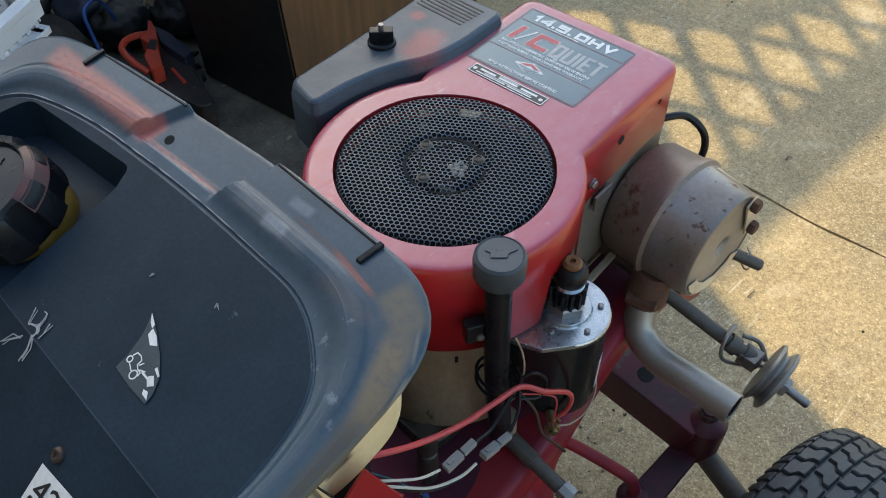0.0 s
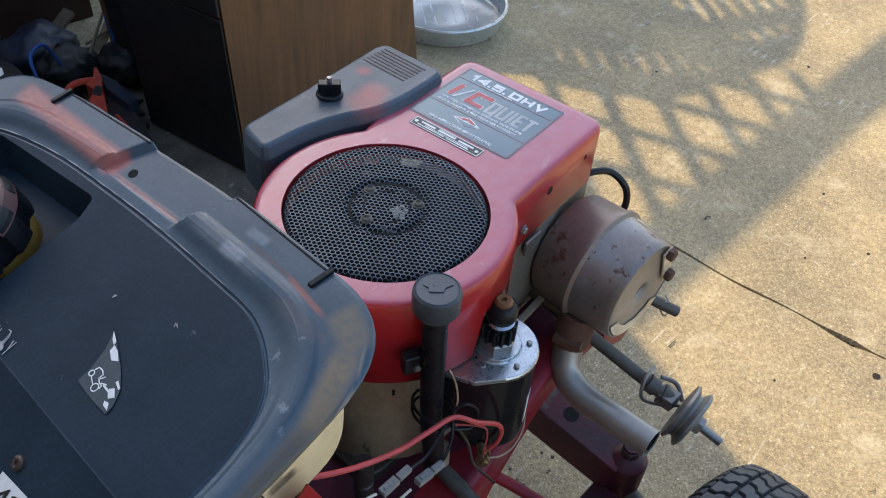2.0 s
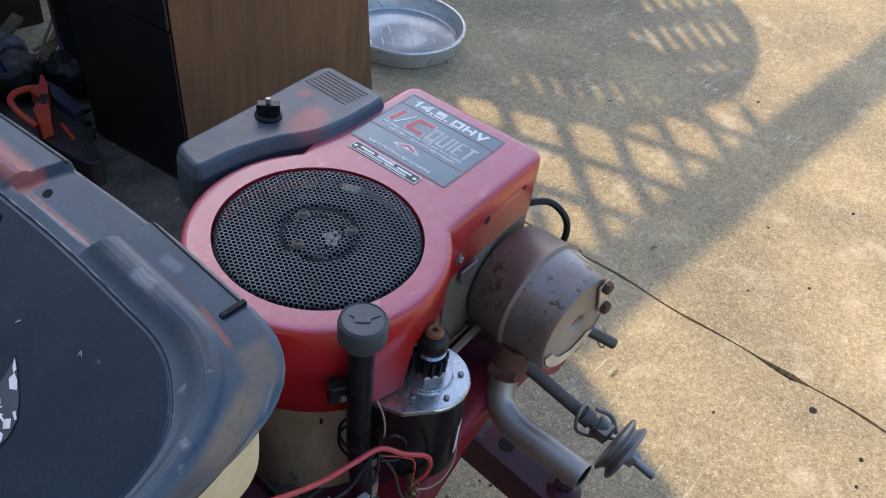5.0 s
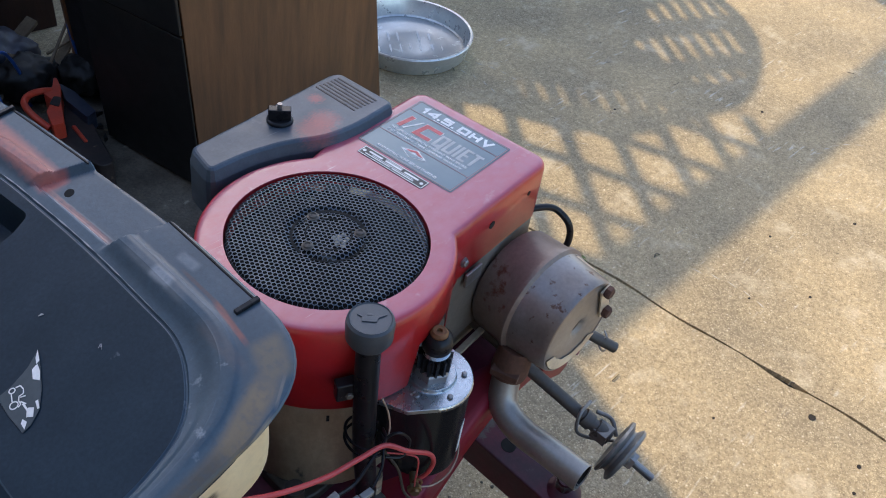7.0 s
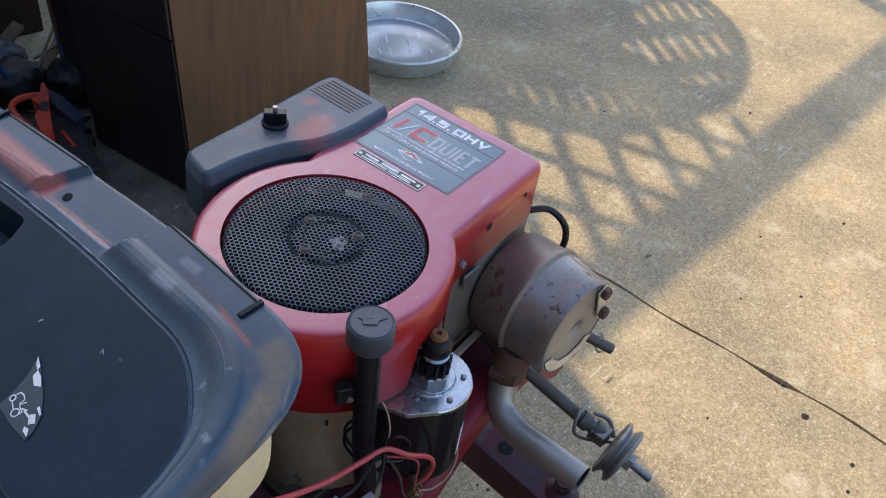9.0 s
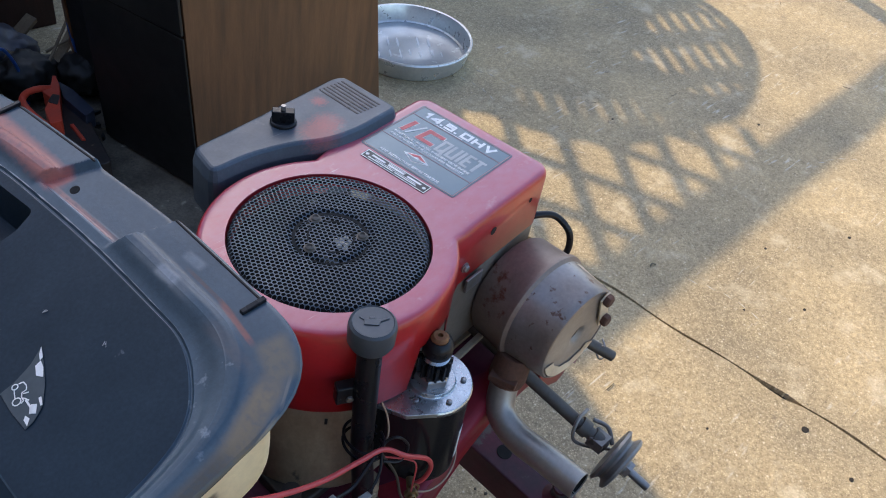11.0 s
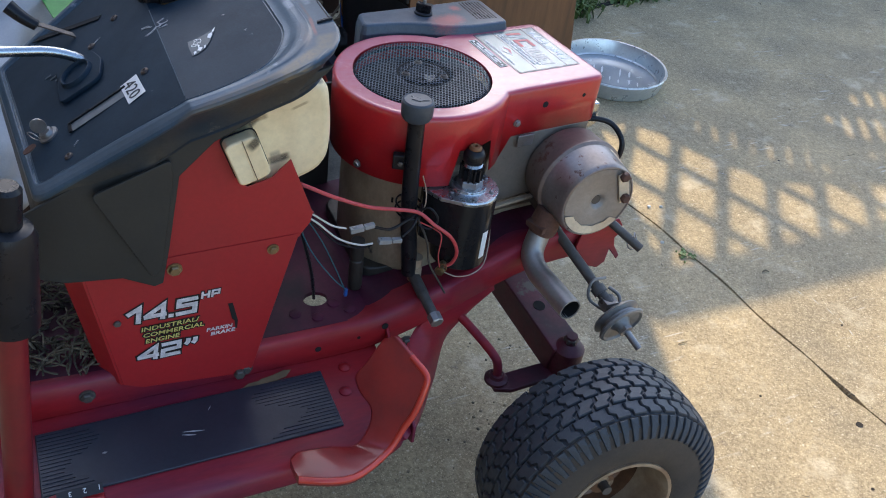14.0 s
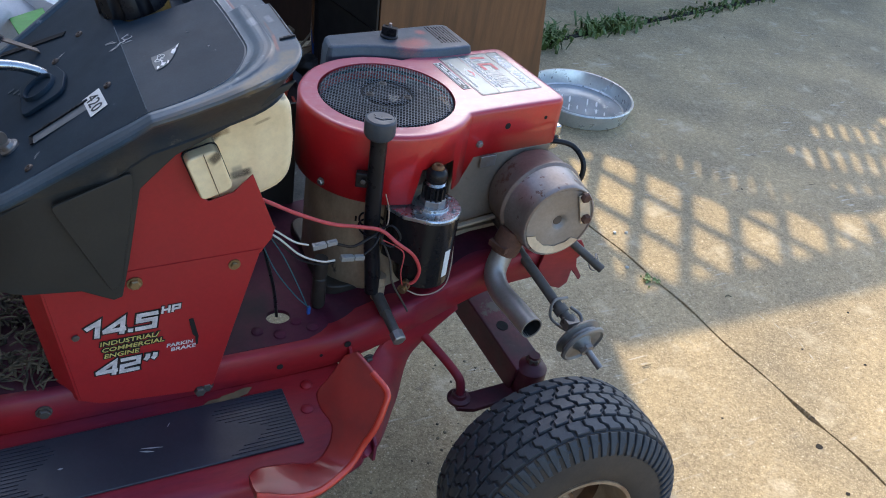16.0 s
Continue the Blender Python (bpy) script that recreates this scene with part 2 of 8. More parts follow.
STICKER = M("smoky_sticker", (0.042, 0.056, 0.062), 0.34, 0, (0.062, 0.074, 0.080), 30, 0.6, bump=0, spec=0.3)
WIRE_RED = M("red_wire_insulation", (0.52, 0.060, 0.060), 0.42, 0, (0.42, 0.07, 0.07), 30, 0.5, bump=0)
WIRE_WHITE = M("white_wire_insulation", (0.60, 0.57, 0.50), 0.5, 0, None, 30, 0.4, bump=0)
WIRE_BLUE = M("teal_wire_insulation", (0.02, 0.11, 0.14), 0.5, 0, None, 30, 0.4, bump=0)
WIRE_TAN = M("tan_wire_insulation", (0.42, 0.30, 0.22), 0.5, 0, (0.25, 0.16, 0.11), 40, 0.7, bump=0)
BLUE = M("blue_plastic", (0.03, 0.10, 0.36), 0.4, 0, None, 20, 0.4)
CONNECTOR = M("translucent_connector", (0.27, 0.265, 0.25), 0.35, 0, (0.20, 0.195, 0.18), 30, 0.5)
BRASS = M("brass", (0.33, 0.26, 0.15), 0.4, 0.9, (0.24, 0.15, 0.06), 30, 0.6)
WOOD = M("brown_wood_veneer", (0.175, 0.080, 0.034), 0.42, 0, (0.085, 0.042, 0.021), 5, 0.85, 40, 0.18, 0.06, 60, stretch=(9, 9, 0.8), coat=0.15)
CAB_BLACK = M("black_cabinet_front", (0.0075, 0.0072, 0.0068), 0.55, 0, (0.015, 0.014, 0.013), 9, 0.7, 160, 0.15, 0.05, 120)
PAN = M("galvanised_pan", (0.74, 0.745, 0.71), 0.30, 0.6, (0.52, 0.53, 0.53), 12, 0.7, 120, 0.1, 0.05, 80)
PAN_FLOOR = M("wet_pan_floor", (0.52, 0.545, 0.545), 0.24, 0.35, (0.36, 0.375, 0.37), 9, 0.9, 120, 0.1, 0.03, 60, spots=(0.66, 0.68, 0.67), spot_scale=14, spot_at=0.62)
BASKET = M("white_basket_plastic", (0.74, 0.75, 0.76), 0.4, 0, (0.62, 0.62, 0.62), 12, 0.5, 160, 0.04, 0.02, 120)
ORANGE = M("orange_saw_plastic", (0.62, 0.065, 0.030), 0.4, 0, (0.42, 0.055, 0.03), 18, 0.7, 160, 0.1, 0.03, 120)
CLOTH = M("white_cloth", (0.56, 0.54, 0.52), 0.85, 0, (0.44, 0.42, 0.41), 9, 0.7, 300, 0.08, 0.12, 200)
GREEN = M("green_plastic", (0.10, 0.34, 0.06), 0.5, 0, None, 14, 0.5)
DARK_WOOD = M("dark_brown_board", (0.050, 0.020, 0.012), 0.6, 0, (0.030, 0.014, 0.010), 6, 0.8, 60, 0.2, 0.06, 60, stretch=(6, 6, 0.8))
LEAF = M("weed_leaf", (0.075, 0.13, 0.028), 0.55, 0, (0.14, 0.17, 0.05), 30, 0.8, 200, 0.15, 0.05, 150, random_tint=0.2)
DRY = M("dry_clippings", (0.17, 0.14, 0.088), 0.8, 0, (0.014, 0.012, 0.009), 45, 1.0, 200, 0.2, 0.1, 150, random_tint=0.3)
DRY_LEAF = M("dry_leaf", (0.17, 0.11, 0.05), 0.8, 0, (0.09, 0.055, 0.028), 50, 0.8, 200, 0.15, 0.1, 150)
FENCE_WOOD = M("weathered_fence_wood", (0.20, 0.155, 0.115), 0.8, 0, (0.13, 0.10, 0.08), 5, 0.8, 60, 0.2, 0.1, 60, stretch=(6, 6, 0.7), random_tint=0.12)
SIDE_WALL = M("dark_added_wall", (0.16, 0.16, 0.165), 0.85, 0, (0.11, 0.11, 0.115), 3, 0.7, 60, 0.15, 0.1, 50)
SHADE_WALL = M("pale_added_wall", (0.62, 0.65, 0.70), 0.6, 0, (0.54, 0.56, 0.60), 2, 0.7, 60, 0.12, 0.08, 40)


def concrete():
    """Old driveway concrete: tan paste, exposed sand and pebbles, dark pits, pale scratches and broad stains."""
    m = M("driveway_concrete", (0.445, 0.345, 0.195), 0.86, 0, (0.265, 0.215, 0.135), 2.6, 0.95, 110, 0.36, 0.8, 150, 0.06, spots=(0.225, 0.180, 0.118), spot_scale=9, spot_at=0.66, spec=0.3)
    n, l = m.node_tree.nodes, m.node_tree.links
    b = n["Principled BSDF"]
    src = b.inputs["Base Color"].links[0].from_socket
    tc = [x for x in n if x.type == "TEX_COORD"][0]

    def cells(scale, lo, hi, colour, fac, src):
        v = n.new("ShaderNodeTexVoronoi")
        v.inputs["Scale"].default_value = scale
        l.new(tc.outputs["Object"], v.inputs["Vector"])
        r = n.new("ShaderNodeMapRange")
        r.inputs["From Min"].default_value, r.inputs["From Max"].default_value = lo, hi
        r.inputs["To Min"].default_value, r.inputs["To Max"].default_value = fac, 0
        l.new(v.outputs["Distance"], r.inputs["Value"])
        # only some of the cells hold a pebble or pit
        s = n.new("ShaderNodeSeparateColor")
        l.new(v.outputs["Color"], s.inputs["Color"])
        k = n.new("ShaderNodeMath")
        k.operation = "GREATER_THAN"
        k.inputs[1].default_value = 0.42
        l.new(s.outputs["Red"], k.inputs[0])
        mu = n.new("ShaderNodeMath")
        mu.operation = "MULTIPLY"
        l.new(r.outputs["Result"], mu.inputs[0])
        l.new(k.outputs[0], mu.inputs[1])
        x = n.new("ShaderNodeMix")
        x.data_type = "RGBA"
        l.new(mu.outputs[0], x.inputs["Factor"])
        l.new(src, x.inputs[6])
        x.inputs[7].default_value = (*colour, 1)
        return x.outputs[2]

    src = cells(240, 0.15, 0.42, (0.74, 0.62, 0.40), 0.62, src)
    src = cells(150, 0.14, 0.42, (0.62, 0.51, 0.33), 0.35, src)
    src = cells(200, 0.12, 0.36, (0.10, 0.08, 0.05), 0.58, src)
    src = cells(120, 0.10, 0.28, (0.17, 0.13, 0.085), 0.35, src)
    src = cells(24, 0.02, 0.07, (0.10, 0.085, 0.065), 0.7, src)
    src = cells(75, 0.10, 0.34, (0.17, 0.13, 0.08), 0.34, src)
    src = cells(60, 0.05, 0.20, (0.80, 0.70, 0.52), 0.6, src)
    # soft mottling of the worn paste, finger-sized
    t = n.new("ShaderNodeTexNoise")
    t.inputs["Scale"].default_value, t.inputs["Detail"].default_value, t.inputs["Roughness"].default_value = 42.0, 9.0, 0.72
    l.new(tc.outputs["Object"], t.inputs["Vector"])
    r = n.new("ShaderNodeMapRange")
    r.inputs["From Min"].default_value, r.inputs["From Max"].default_value = 0.30, 0.70
    r.inputs["To Min"].default_value, r.inputs["To Max"].default_value = 0.76, 1.22
    l.new(t.outputs["Fac"], r.inputs["Value"])
    grey = n.new("ShaderNodeCombineColor")
    for k in range(3):
        l.new(r.outputs["Result"], grey.inputs[k])
    x = n.new("ShaderNodeMix")
    x.data_type, x.blend_type = "RGBA", "MULTIPLY"
    x.inputs["Factor"].default_value = 1.0
    l.new(src, x.inputs[6])
    l.new(grey.outputs["Color"], x.inputs[7])
    src = x.outputs[2]
    # chalky blotches
    t = n.new("ShaderNodeTexNoise")
    t.inputs["Scale"].default_value, t.inputs["Detail"].default_value, t.inputs["Roughness"].default_value = 7.0, 8.0, 0.72
    l.new(tc.outputs["Object"], t.inputs["Vector"])
    r = n.new("ShaderNodeMapRange")
    r.inputs["From Min"].default_value, r.inputs["From Max"].default_value = 0.55, 0.68
    r.inputs["To Max"].default_value = 0.65
    l.new(t.outputs["Fac"], r.inputs["Value"])
    x = n.new("ShaderNodeMix")
    x.data_type = "RGBA"
    l.new(r.outputs["Result"], x.inputs["Factor"])
    l.new(src, x.inputs[6])
    x.inputs[7].default_value = (0.60, 0.51, 0.35, 1)
    src = x.outputs[2]
    # pale drag scratches, in two directions
    for turn, cut in ((22, 0.640), (-48, 0.625)):
        mp = n.new("ShaderNodeMapping")
        mp.inputs["Rotation"].default_value = (0, 0, radians(turn))
        mp.inputs["Scale"].default_value = (9, 70, 1)
        l.new(tc.outputs["Object"], mp.inputs["Vector"])
        fine = n.new("ShaderNodeTexNoise")
        fine.inputs["Scale"].default_value, fine.inputs["Detail"].default_value = 1.0, 4.0
        l.new(mp.outputs["Vector"], fine.inputs["Vector"])
        wide = n.new("ShaderNodeTexNoise")
        wide.inputs["Scale"].default_value, wide.inputs["Detail"].default_value = 4.5, 3.0
        l.new(tc.outputs["Object"], wide.inputs["Vector"])
        ra = n.new("ShaderNodeMapRange")
        ra.inputs["From Min"].default_value, ra.inputs["From Max"].default_value = cut, cut + 0.06
        l.new(fine.outputs["Fac"], ra.inputs["Value"])
        rb = n.new("ShaderNodeMapRange")
        rb.inputs["From Min"].default_value, rb.inputs["From Max"].default_value = 0.53, 0.62
        rb.inputs["To Max"].default_value = 0.5
        l.new(wide.outputs["Fac"], rb.inputs["Value"])
        mu = n.new("ShaderNodeMath")
        mu.operation = "MULTIPLY"
        l.new(ra.outputs["Result"], mu.inputs[0])
        l.new(rb.outputs["Result"], mu.inputs[1])
        x = n.new("ShaderNodeMix")
        x.data_type = "RGBA"
        l.new(mu.outputs[0], x.inputs["Factor"])
        l.new(src, x.inputs[6])
        x.inputs[7].default_value = (0.64, 0.60, 0.51, 1)
        src = x.outputs[2]
    l.new(src, b.inputs["Base Color"])
    return m


for m_ in (BLACK_RIM, BLACK_FILTER):
    m_.node_tree.nodes["Principled BSDF"].inputs["Coat Roughness"].default_value = 0.28


def rub_marks(m, marks, up="Y"):
    """Soft-edged strokes of paint dust, wear, edge highlight or soot: (start, end, half width, colour, strength) in x
    and one other axis.
    """
    n, l = m.node_tree.nodes, m.node_tree.links
    b = n["Principled BSDF"]
    pos = n.new("ShaderNodeSeparateXYZ")
    l.new(n.new("ShaderNodeNewGeometry").outputs["Position"], pos.inputs[0])
    noise_ = n.new("ShaderNodeTexNoise")
    noise_.inputs["Scale"].default_value, noise_.inputs["Detail"].default_value = 75.0, 5.0

    def calc(op, a, c, e=0.0):
        k = n.new("ShaderNodeMath")
        k.operation = op
        for i, q in enumerate((a, c, e)):
            if isinstance(q, (int, float)):
                k.inputs[i].default_value = q
            else:
                l.new(q, k.inputs[i])
        return k.outputs[0]

    def ramp(q, lo, hi, at_lo, at_hi):
        r = n.new("ShaderNodeMapRange")
        r.interpolation_type = "SMOOTHSTEP"
        for name, val in (("From Min", lo), ("From Max", hi), ("To Min", at_lo), ("To Max", at_hi)):
            r.inputs[name].default_value = val
        l.new(q, r.inputs["Value"])
        return r.outputs["Result"]

    for (x0, y0), (x1, y1), w, colour, strength in marks:
        src = b.inputs["Base Color"].links[0].from_socket
        d = Vector((x1 - x0, y1 - y0))
        length = d.length
        d.normalize()
        wob = calc("MULTIPLY_ADD", noise_.outputs["Fac"], w * 0.6, -w * 0.3)
        u = calc("ADD", calc("MULTIPLY_ADD", pos.outputs["X"], d.x, -x0 * d.x - y0 * d.y), calc("MULTIPLY", pos.outputs[up], d.y))
        v = calc("ADD", calc("MULTIPLY_ADD", pos.outputs["X"], -d.y, x0 * d.y - y0 * d.x), calc("MULTIPLY", pos.outputs[up], d.x))
        v = calc("ADD", calc("ABSOLUTE", v, 0), wob)
        e = min(0.02, length * 0.25)
        fac = calc("MULTIPLY", ramp(v, w * 0.45, w * 1.25, strength, 0), calc("MULTIPLY", ramp(u, 0, e, 0, 1), ramp(u, length - e, length, 1, 0)))
        fac = calc("MULTIPLY", fac, ramp(noise_.outputs["Fac"], 0.25, 0.6, 0.6, 1.0))
        mix = n.new("ShaderNodeMix")
        mix.data_type = "RGBA"
        l.new(fac, mix.inputs["Factor"])
        l.new(src, mix.inputs[6])
        mix.inputs[7].default_value = (*colour, 1)
        l.new(mix.outputs[2], b.inputs["Base Color"])


def pale_sheen_top(m, z0, z1, colour):
    """Sky sheen and dust painted paler on a flat top, in uneven patches."""
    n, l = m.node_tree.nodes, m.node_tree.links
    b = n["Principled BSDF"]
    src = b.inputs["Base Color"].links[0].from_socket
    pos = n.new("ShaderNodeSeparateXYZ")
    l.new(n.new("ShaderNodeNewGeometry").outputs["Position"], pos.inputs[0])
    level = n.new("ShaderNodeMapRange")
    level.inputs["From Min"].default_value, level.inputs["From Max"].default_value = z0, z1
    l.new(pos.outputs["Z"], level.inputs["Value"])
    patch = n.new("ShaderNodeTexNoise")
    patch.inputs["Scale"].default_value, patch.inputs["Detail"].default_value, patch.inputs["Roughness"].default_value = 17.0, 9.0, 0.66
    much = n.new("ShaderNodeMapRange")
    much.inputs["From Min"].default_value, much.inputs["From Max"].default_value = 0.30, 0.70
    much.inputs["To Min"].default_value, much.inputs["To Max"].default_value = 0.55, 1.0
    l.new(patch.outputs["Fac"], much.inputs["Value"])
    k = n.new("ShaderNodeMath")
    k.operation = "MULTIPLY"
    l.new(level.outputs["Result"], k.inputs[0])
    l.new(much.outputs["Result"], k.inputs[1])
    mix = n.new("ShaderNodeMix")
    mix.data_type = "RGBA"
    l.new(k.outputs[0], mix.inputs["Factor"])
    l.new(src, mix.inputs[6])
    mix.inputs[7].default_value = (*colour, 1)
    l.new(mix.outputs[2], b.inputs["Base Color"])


def scuffs(m, z0, colour):
    """Thin pale scratches and chalky blotches above one height."""
    n, l = m.node_tree.nodes, m.node_tree.links
    b = n["Principled BSDF"]
    geo = n.new("ShaderNodeNewGeometry")
    pos = n.new("ShaderNodeSeparateXYZ")
    l.new(geo.outputs["Position"], pos.inputs[0])
    above = n.new("ShaderNodeMath")
    above.operation = "GREATER_THAN"
    above.inputs[1].default_value = z0
    l.new(pos.outputs["Z"], above.inputs[0])
    for turn, scale, lo, hi, much in ((0.5, (14, 170, 1), 0.66, 0.74, 0.55), (1.9, (11, 210, 1), 0.67, 0.75, 0.5), (0.0, (30, 34, 1), 0.60, 0.78, 0.5)):
        mp = n.new("ShaderNodeMapping")
        mp.inputs["Rotation"].default_value = (0, 0, turn)
        mp.inputs["Scale"].default_value = scale
        l.new(geo.outputs["Position"], mp.inputs["Vector"])
        t = n.new("ShaderNodeTexNoise")
        t.inputs["Scale"].default_value, t.inputs["Detail"].default_value, t.inputs["Roughness"].default_value = 1.0, 5.0, 0.62
        l.new(mp.outputs["Vector"], t.inputs["Vector"])
        r = n.new("ShaderNodeMapRange")
        for name, val in (("From Min", lo), ("From Max", hi), ("To Min", 0.0), ("To Max", much)):
            r.inputs[name].default_value = val
        l.new(t.outputs["Fac"], r.inputs["Value"])
        k = n.new("ShaderNodeMath")
        k.operation = "MULTIPLY"
        l.new(r.outputs["Result"], k.inputs[0])
        l.new(above.outputs[0], k.inputs[1])
        src = b.inputs["Base Color"].links[0].from_socket
        mix = n.new("ShaderNodeMix")
        mix.data_type = "RGBA"
        l.new(k.outputs[0], mix.inputs["Factor"])
        l.new(src, mix.inputs[6])
        mix.inputs[7].default_value = (*colour, 1)
        l.new(mix.outputs[2], b.inputs["Base Color"])


def puffs_red(m, places):
    """Soft puffs of red spray-paint dust round some places (x, y, radius)."""
    n, l = m.node_tree.nodes, m.node_tree.links
    b = n["Principled BSDF"]
    pos = n.new("ShaderNodeNewGeometry").outputs["Position"]
    noise = n.new("ShaderNodeTexNoise")
    noise.inputs["Scale"].default_value, noise.inputs["Detail"].default_value = 55.0, 5.0
    for x, y, r in places:
        src = b.inputs["Base Color"].links[0].from_socket
        d = n.new("ShaderNodeVectorMath")
        d.operation = "DISTANCE"
        d.inputs[1].default_value = (x, y, 0.745)
        l.new(pos, d.inputs[0])
        w = n.new("ShaderNodeMath")
        w.operation = "MULTIPLY_ADD"
        w.inputs[1].default_value, w.inputs[2].default_value = 0.024, -0.012
        l.new(noise.outputs["Fac"], w.inputs[0])
        s = n.new("ShaderNodeMath")
        l.new(d.outputs["Value"], s.inputs[0])
        l.new(w.outputs[0], s.inputs[1])
        f = n.new("ShaderNodeMapRange")
        f.interpolation_type = "SMOOTHSTEP"
        for name, val in (("From Min", r * 0.3), ("From Max", r * 1.5), ("To Min", 0.62), ("To Max", 0.0)):
            f.inputs[name].default_value = val
        l.new(s.outputs[0], f.inputs["Value"])
        mix = n.new("ShaderNodeMix")
        mix.data_type = "RGBA"
        l.new(f.outputs["Result"], mix.inputs["Factor"])
        l.new(src, mix.inputs[6])
        mix.inputs[7].default_value = (0.40, 0.075, 0.065, 1)
        l.new(mix.outputs[2], b.inputs["Base Color"])


# housing top painted mauve for the sky it mirrors and its dust film
pale_sheen_top(RED_HOOD, 0.7283, 0.7302, (0.42, 0.105, 0.155))
scuffs(RED_HOOD, 0.7300, (0.56, 0.34, 0.37))
# PALE strokes stand for both edge wear and edge highlights
DUST_RED, PALE = (0.42, 0.14, 0.11), (0.27, 0.29, 0.31)
rub_marks(BLACK_RIM, [((-0.2745, 0.035), (-0.2815, 0.205), 0.0115, DUST_RED, 0.95), ((-0.288, 0.054), (-0.258, 0.044), 0.006, (0.40, 0.10, 0.08), 0.9),
                      ((-0.2800, 0.052), (-0.2745, -0.050), 0.0030, (0.36, 0.16, 0.13), 0.7), ((-0.2835, 0.060), (-0.2780, -0.052), 0.0014, PALE, 0.9),
                      ((-0.2545, -0.110), (-0.2550, -0.185), 0.0016, (0.085, 0.050, 0.045), 0.8), ((-0.2545, -0.155), (-0.2615, -0.212), 0.0024, (0.24, 0.085, 0.065), 0.9), ((-0.2700, -0.055), (-0.2690, -0.150), 0.0055, (0.12, 0.135, 0.15), 0.7),
                      ((-0.2700, -0.095), (-0.2680, -0.125), 0.0050, PALE, 0.8), ((-0.2480, -0.100), (-0.2460, -0.128), 0.0045, (0.16, 0.19, 0.22), 0.7),
                      ((-0.2720, -0.160), (-0.2760, -0.230), 0.0060, (0.075, 0.070, 0.075), 0.6),
                      ((-0.2480, -0.208), (-0.2640, -0.252), 0.0130, (0.135, 0.112, 0.075), 0.9), ((-0.2600, -0.238), (-0.3350, -0.270), 0.0120, (0.175, 0.132, 0.075), 0.95),
                      ((-0.3120, -0.262), (-0.4600, -0.272), 0.0110, (0.095, 0.076, 0.050), 0.85), ((-0.2560, -0.2460), (-0.2800, -0.2640), 0.0013, (0.20, 0.18, 0.15), 0.6), ((-0.2780, -0.2630), (-0.3300, -0.2750), 0.0014, (0.26, 0.22, 0.16), 0.8)])
puffs_red(BLACK_FILTER, ((0.104, 0.150, 0.024), (0.150, 0.205, 0.010), (0.128, 0.160, 0.020)))
scuffs(BLACK_FILTER, 0.7440, (0.17, 0.20, 0.23))
SOOTY, SCORCH = (0.035, 0.027, 0.020), (0.26, 0.15, 0.06)
rub_marks(TANK, [((-0.360, 0.772), (-0.332, 0.800), 0.0075, SOOTY, 0.95), ((-0.345, 0.790), (-0.318, 0.797), 0.0050, SCORCH, 0.7), ((-0.322, 0.722), (-0.286, 0.730), 0.0065, SOOTY, 0.9),
                 ((-0.318, 0.728), (-0.300, 0.733), 0.0090, (0.34, 0.27, 0.18), 0.7), ((-0.392, 0.782), (-0.368, 0.712), 0.0035, SCORCH, 0.85), ((-0.368, 0.714), (-0.325, 0.729), 0.0022, SCORCH, 0.7),
                 ((-0.290, 0.800), (-0.262, 0.812), 0.0022, SCORCH, 0.6), ((-0.252, 0.838), (-0.238, 0.836), 0.0040, SOOTY, 0.7)], "Z")
CONCRETE = concrete()
JOINT = M("joint_dirt", (0.012, 0.009, 0.007), 0.95, 0, (0.026, 0.020, 0.014), 20, 0.7, 80, 0.3, 0.3, 90)


# ---- building tools ----
def thing(name, loc, label, category, group="", kind=""):
    ob = new(name)
    ob.location = loc
    ob.empty_display_size = 0.05
    return tagged(ob, label, category, group, kind)


def part(name, bm, material, parent=None, label="", smooth=True, bevel=0.0, segs=2, angle=35):
    """Links a bmesh, drawn in world metres, as one mesh object under a thing or a part."""
    bmesh.ops.recalc_face_normals(bm, faces=bm.faces[:])
    me = bpy.data.meshes.new(name)
    bm.to_mesh(me)
    bm.free()
    me.materials.append(material)
    if smooth:
        me.shade_smooth()
        if bevel == 0:
            me.set_sharp_from_angle(angle=radians(angle))
    ob = new(name, me)
    if bevel:
        md = ob.modifiers.new("edge", "BEVEL")
        md.width, md.segments, md.limit_method, md.angle_limit = bevel, segs, "ANGLE", radians(28)
        md.harden_normals = True
    if parent is not None:
        ob.parent = parent
        if parent.type == "EMPTY":
            ob.matrix_parent_inverse = Matrix.Translation(-Vector(parent.location))
    if label:
        ob["label"] = label
    return ob


def box(bm, c, s, m=None):
    """A block about the centre c with sides s, turned by m."""
    vs = [bm.verts.new((c[0] + s[0] * i / 2, c[1] + s[1] * j / 2, c[2] + s[2] * k / 2)) for i in (-1, 1) for j in (-1, 1) for k in (-1, 1)]
    if m is not None:
        for v in vs:
            v.co = Vector(c) + m @ (v.co - Vector(c))
    for f in ((0, 1, 3, 2), (4, 6, 7, 5), (0, 4, 5, 1), (2, 3, 7, 6), (0, 2, 6, 4), (1, 5, 7, 3)):
        bm.faces.new([vs[i] for i in f])
    return vs


def frame_of(d):
    d = Vector(d).normalized()
    a = Vector((0, 0, 1)) if abs(d.z) < 0.9 else Vector((1, 0, 0))
    u = d.cross(a).normalized()
    return u, d.cross(u).normalized()


def ring(bm, c, d, r, n, ref=None):
    u, w = frame_of(d) if ref is None else ref
    return [bm.verts.new(Vector(c) + (u * math.cos(2 * math.pi * i / n) + w * math.sin(2 * math.pi * i / n)) * r) for i in range(n)]


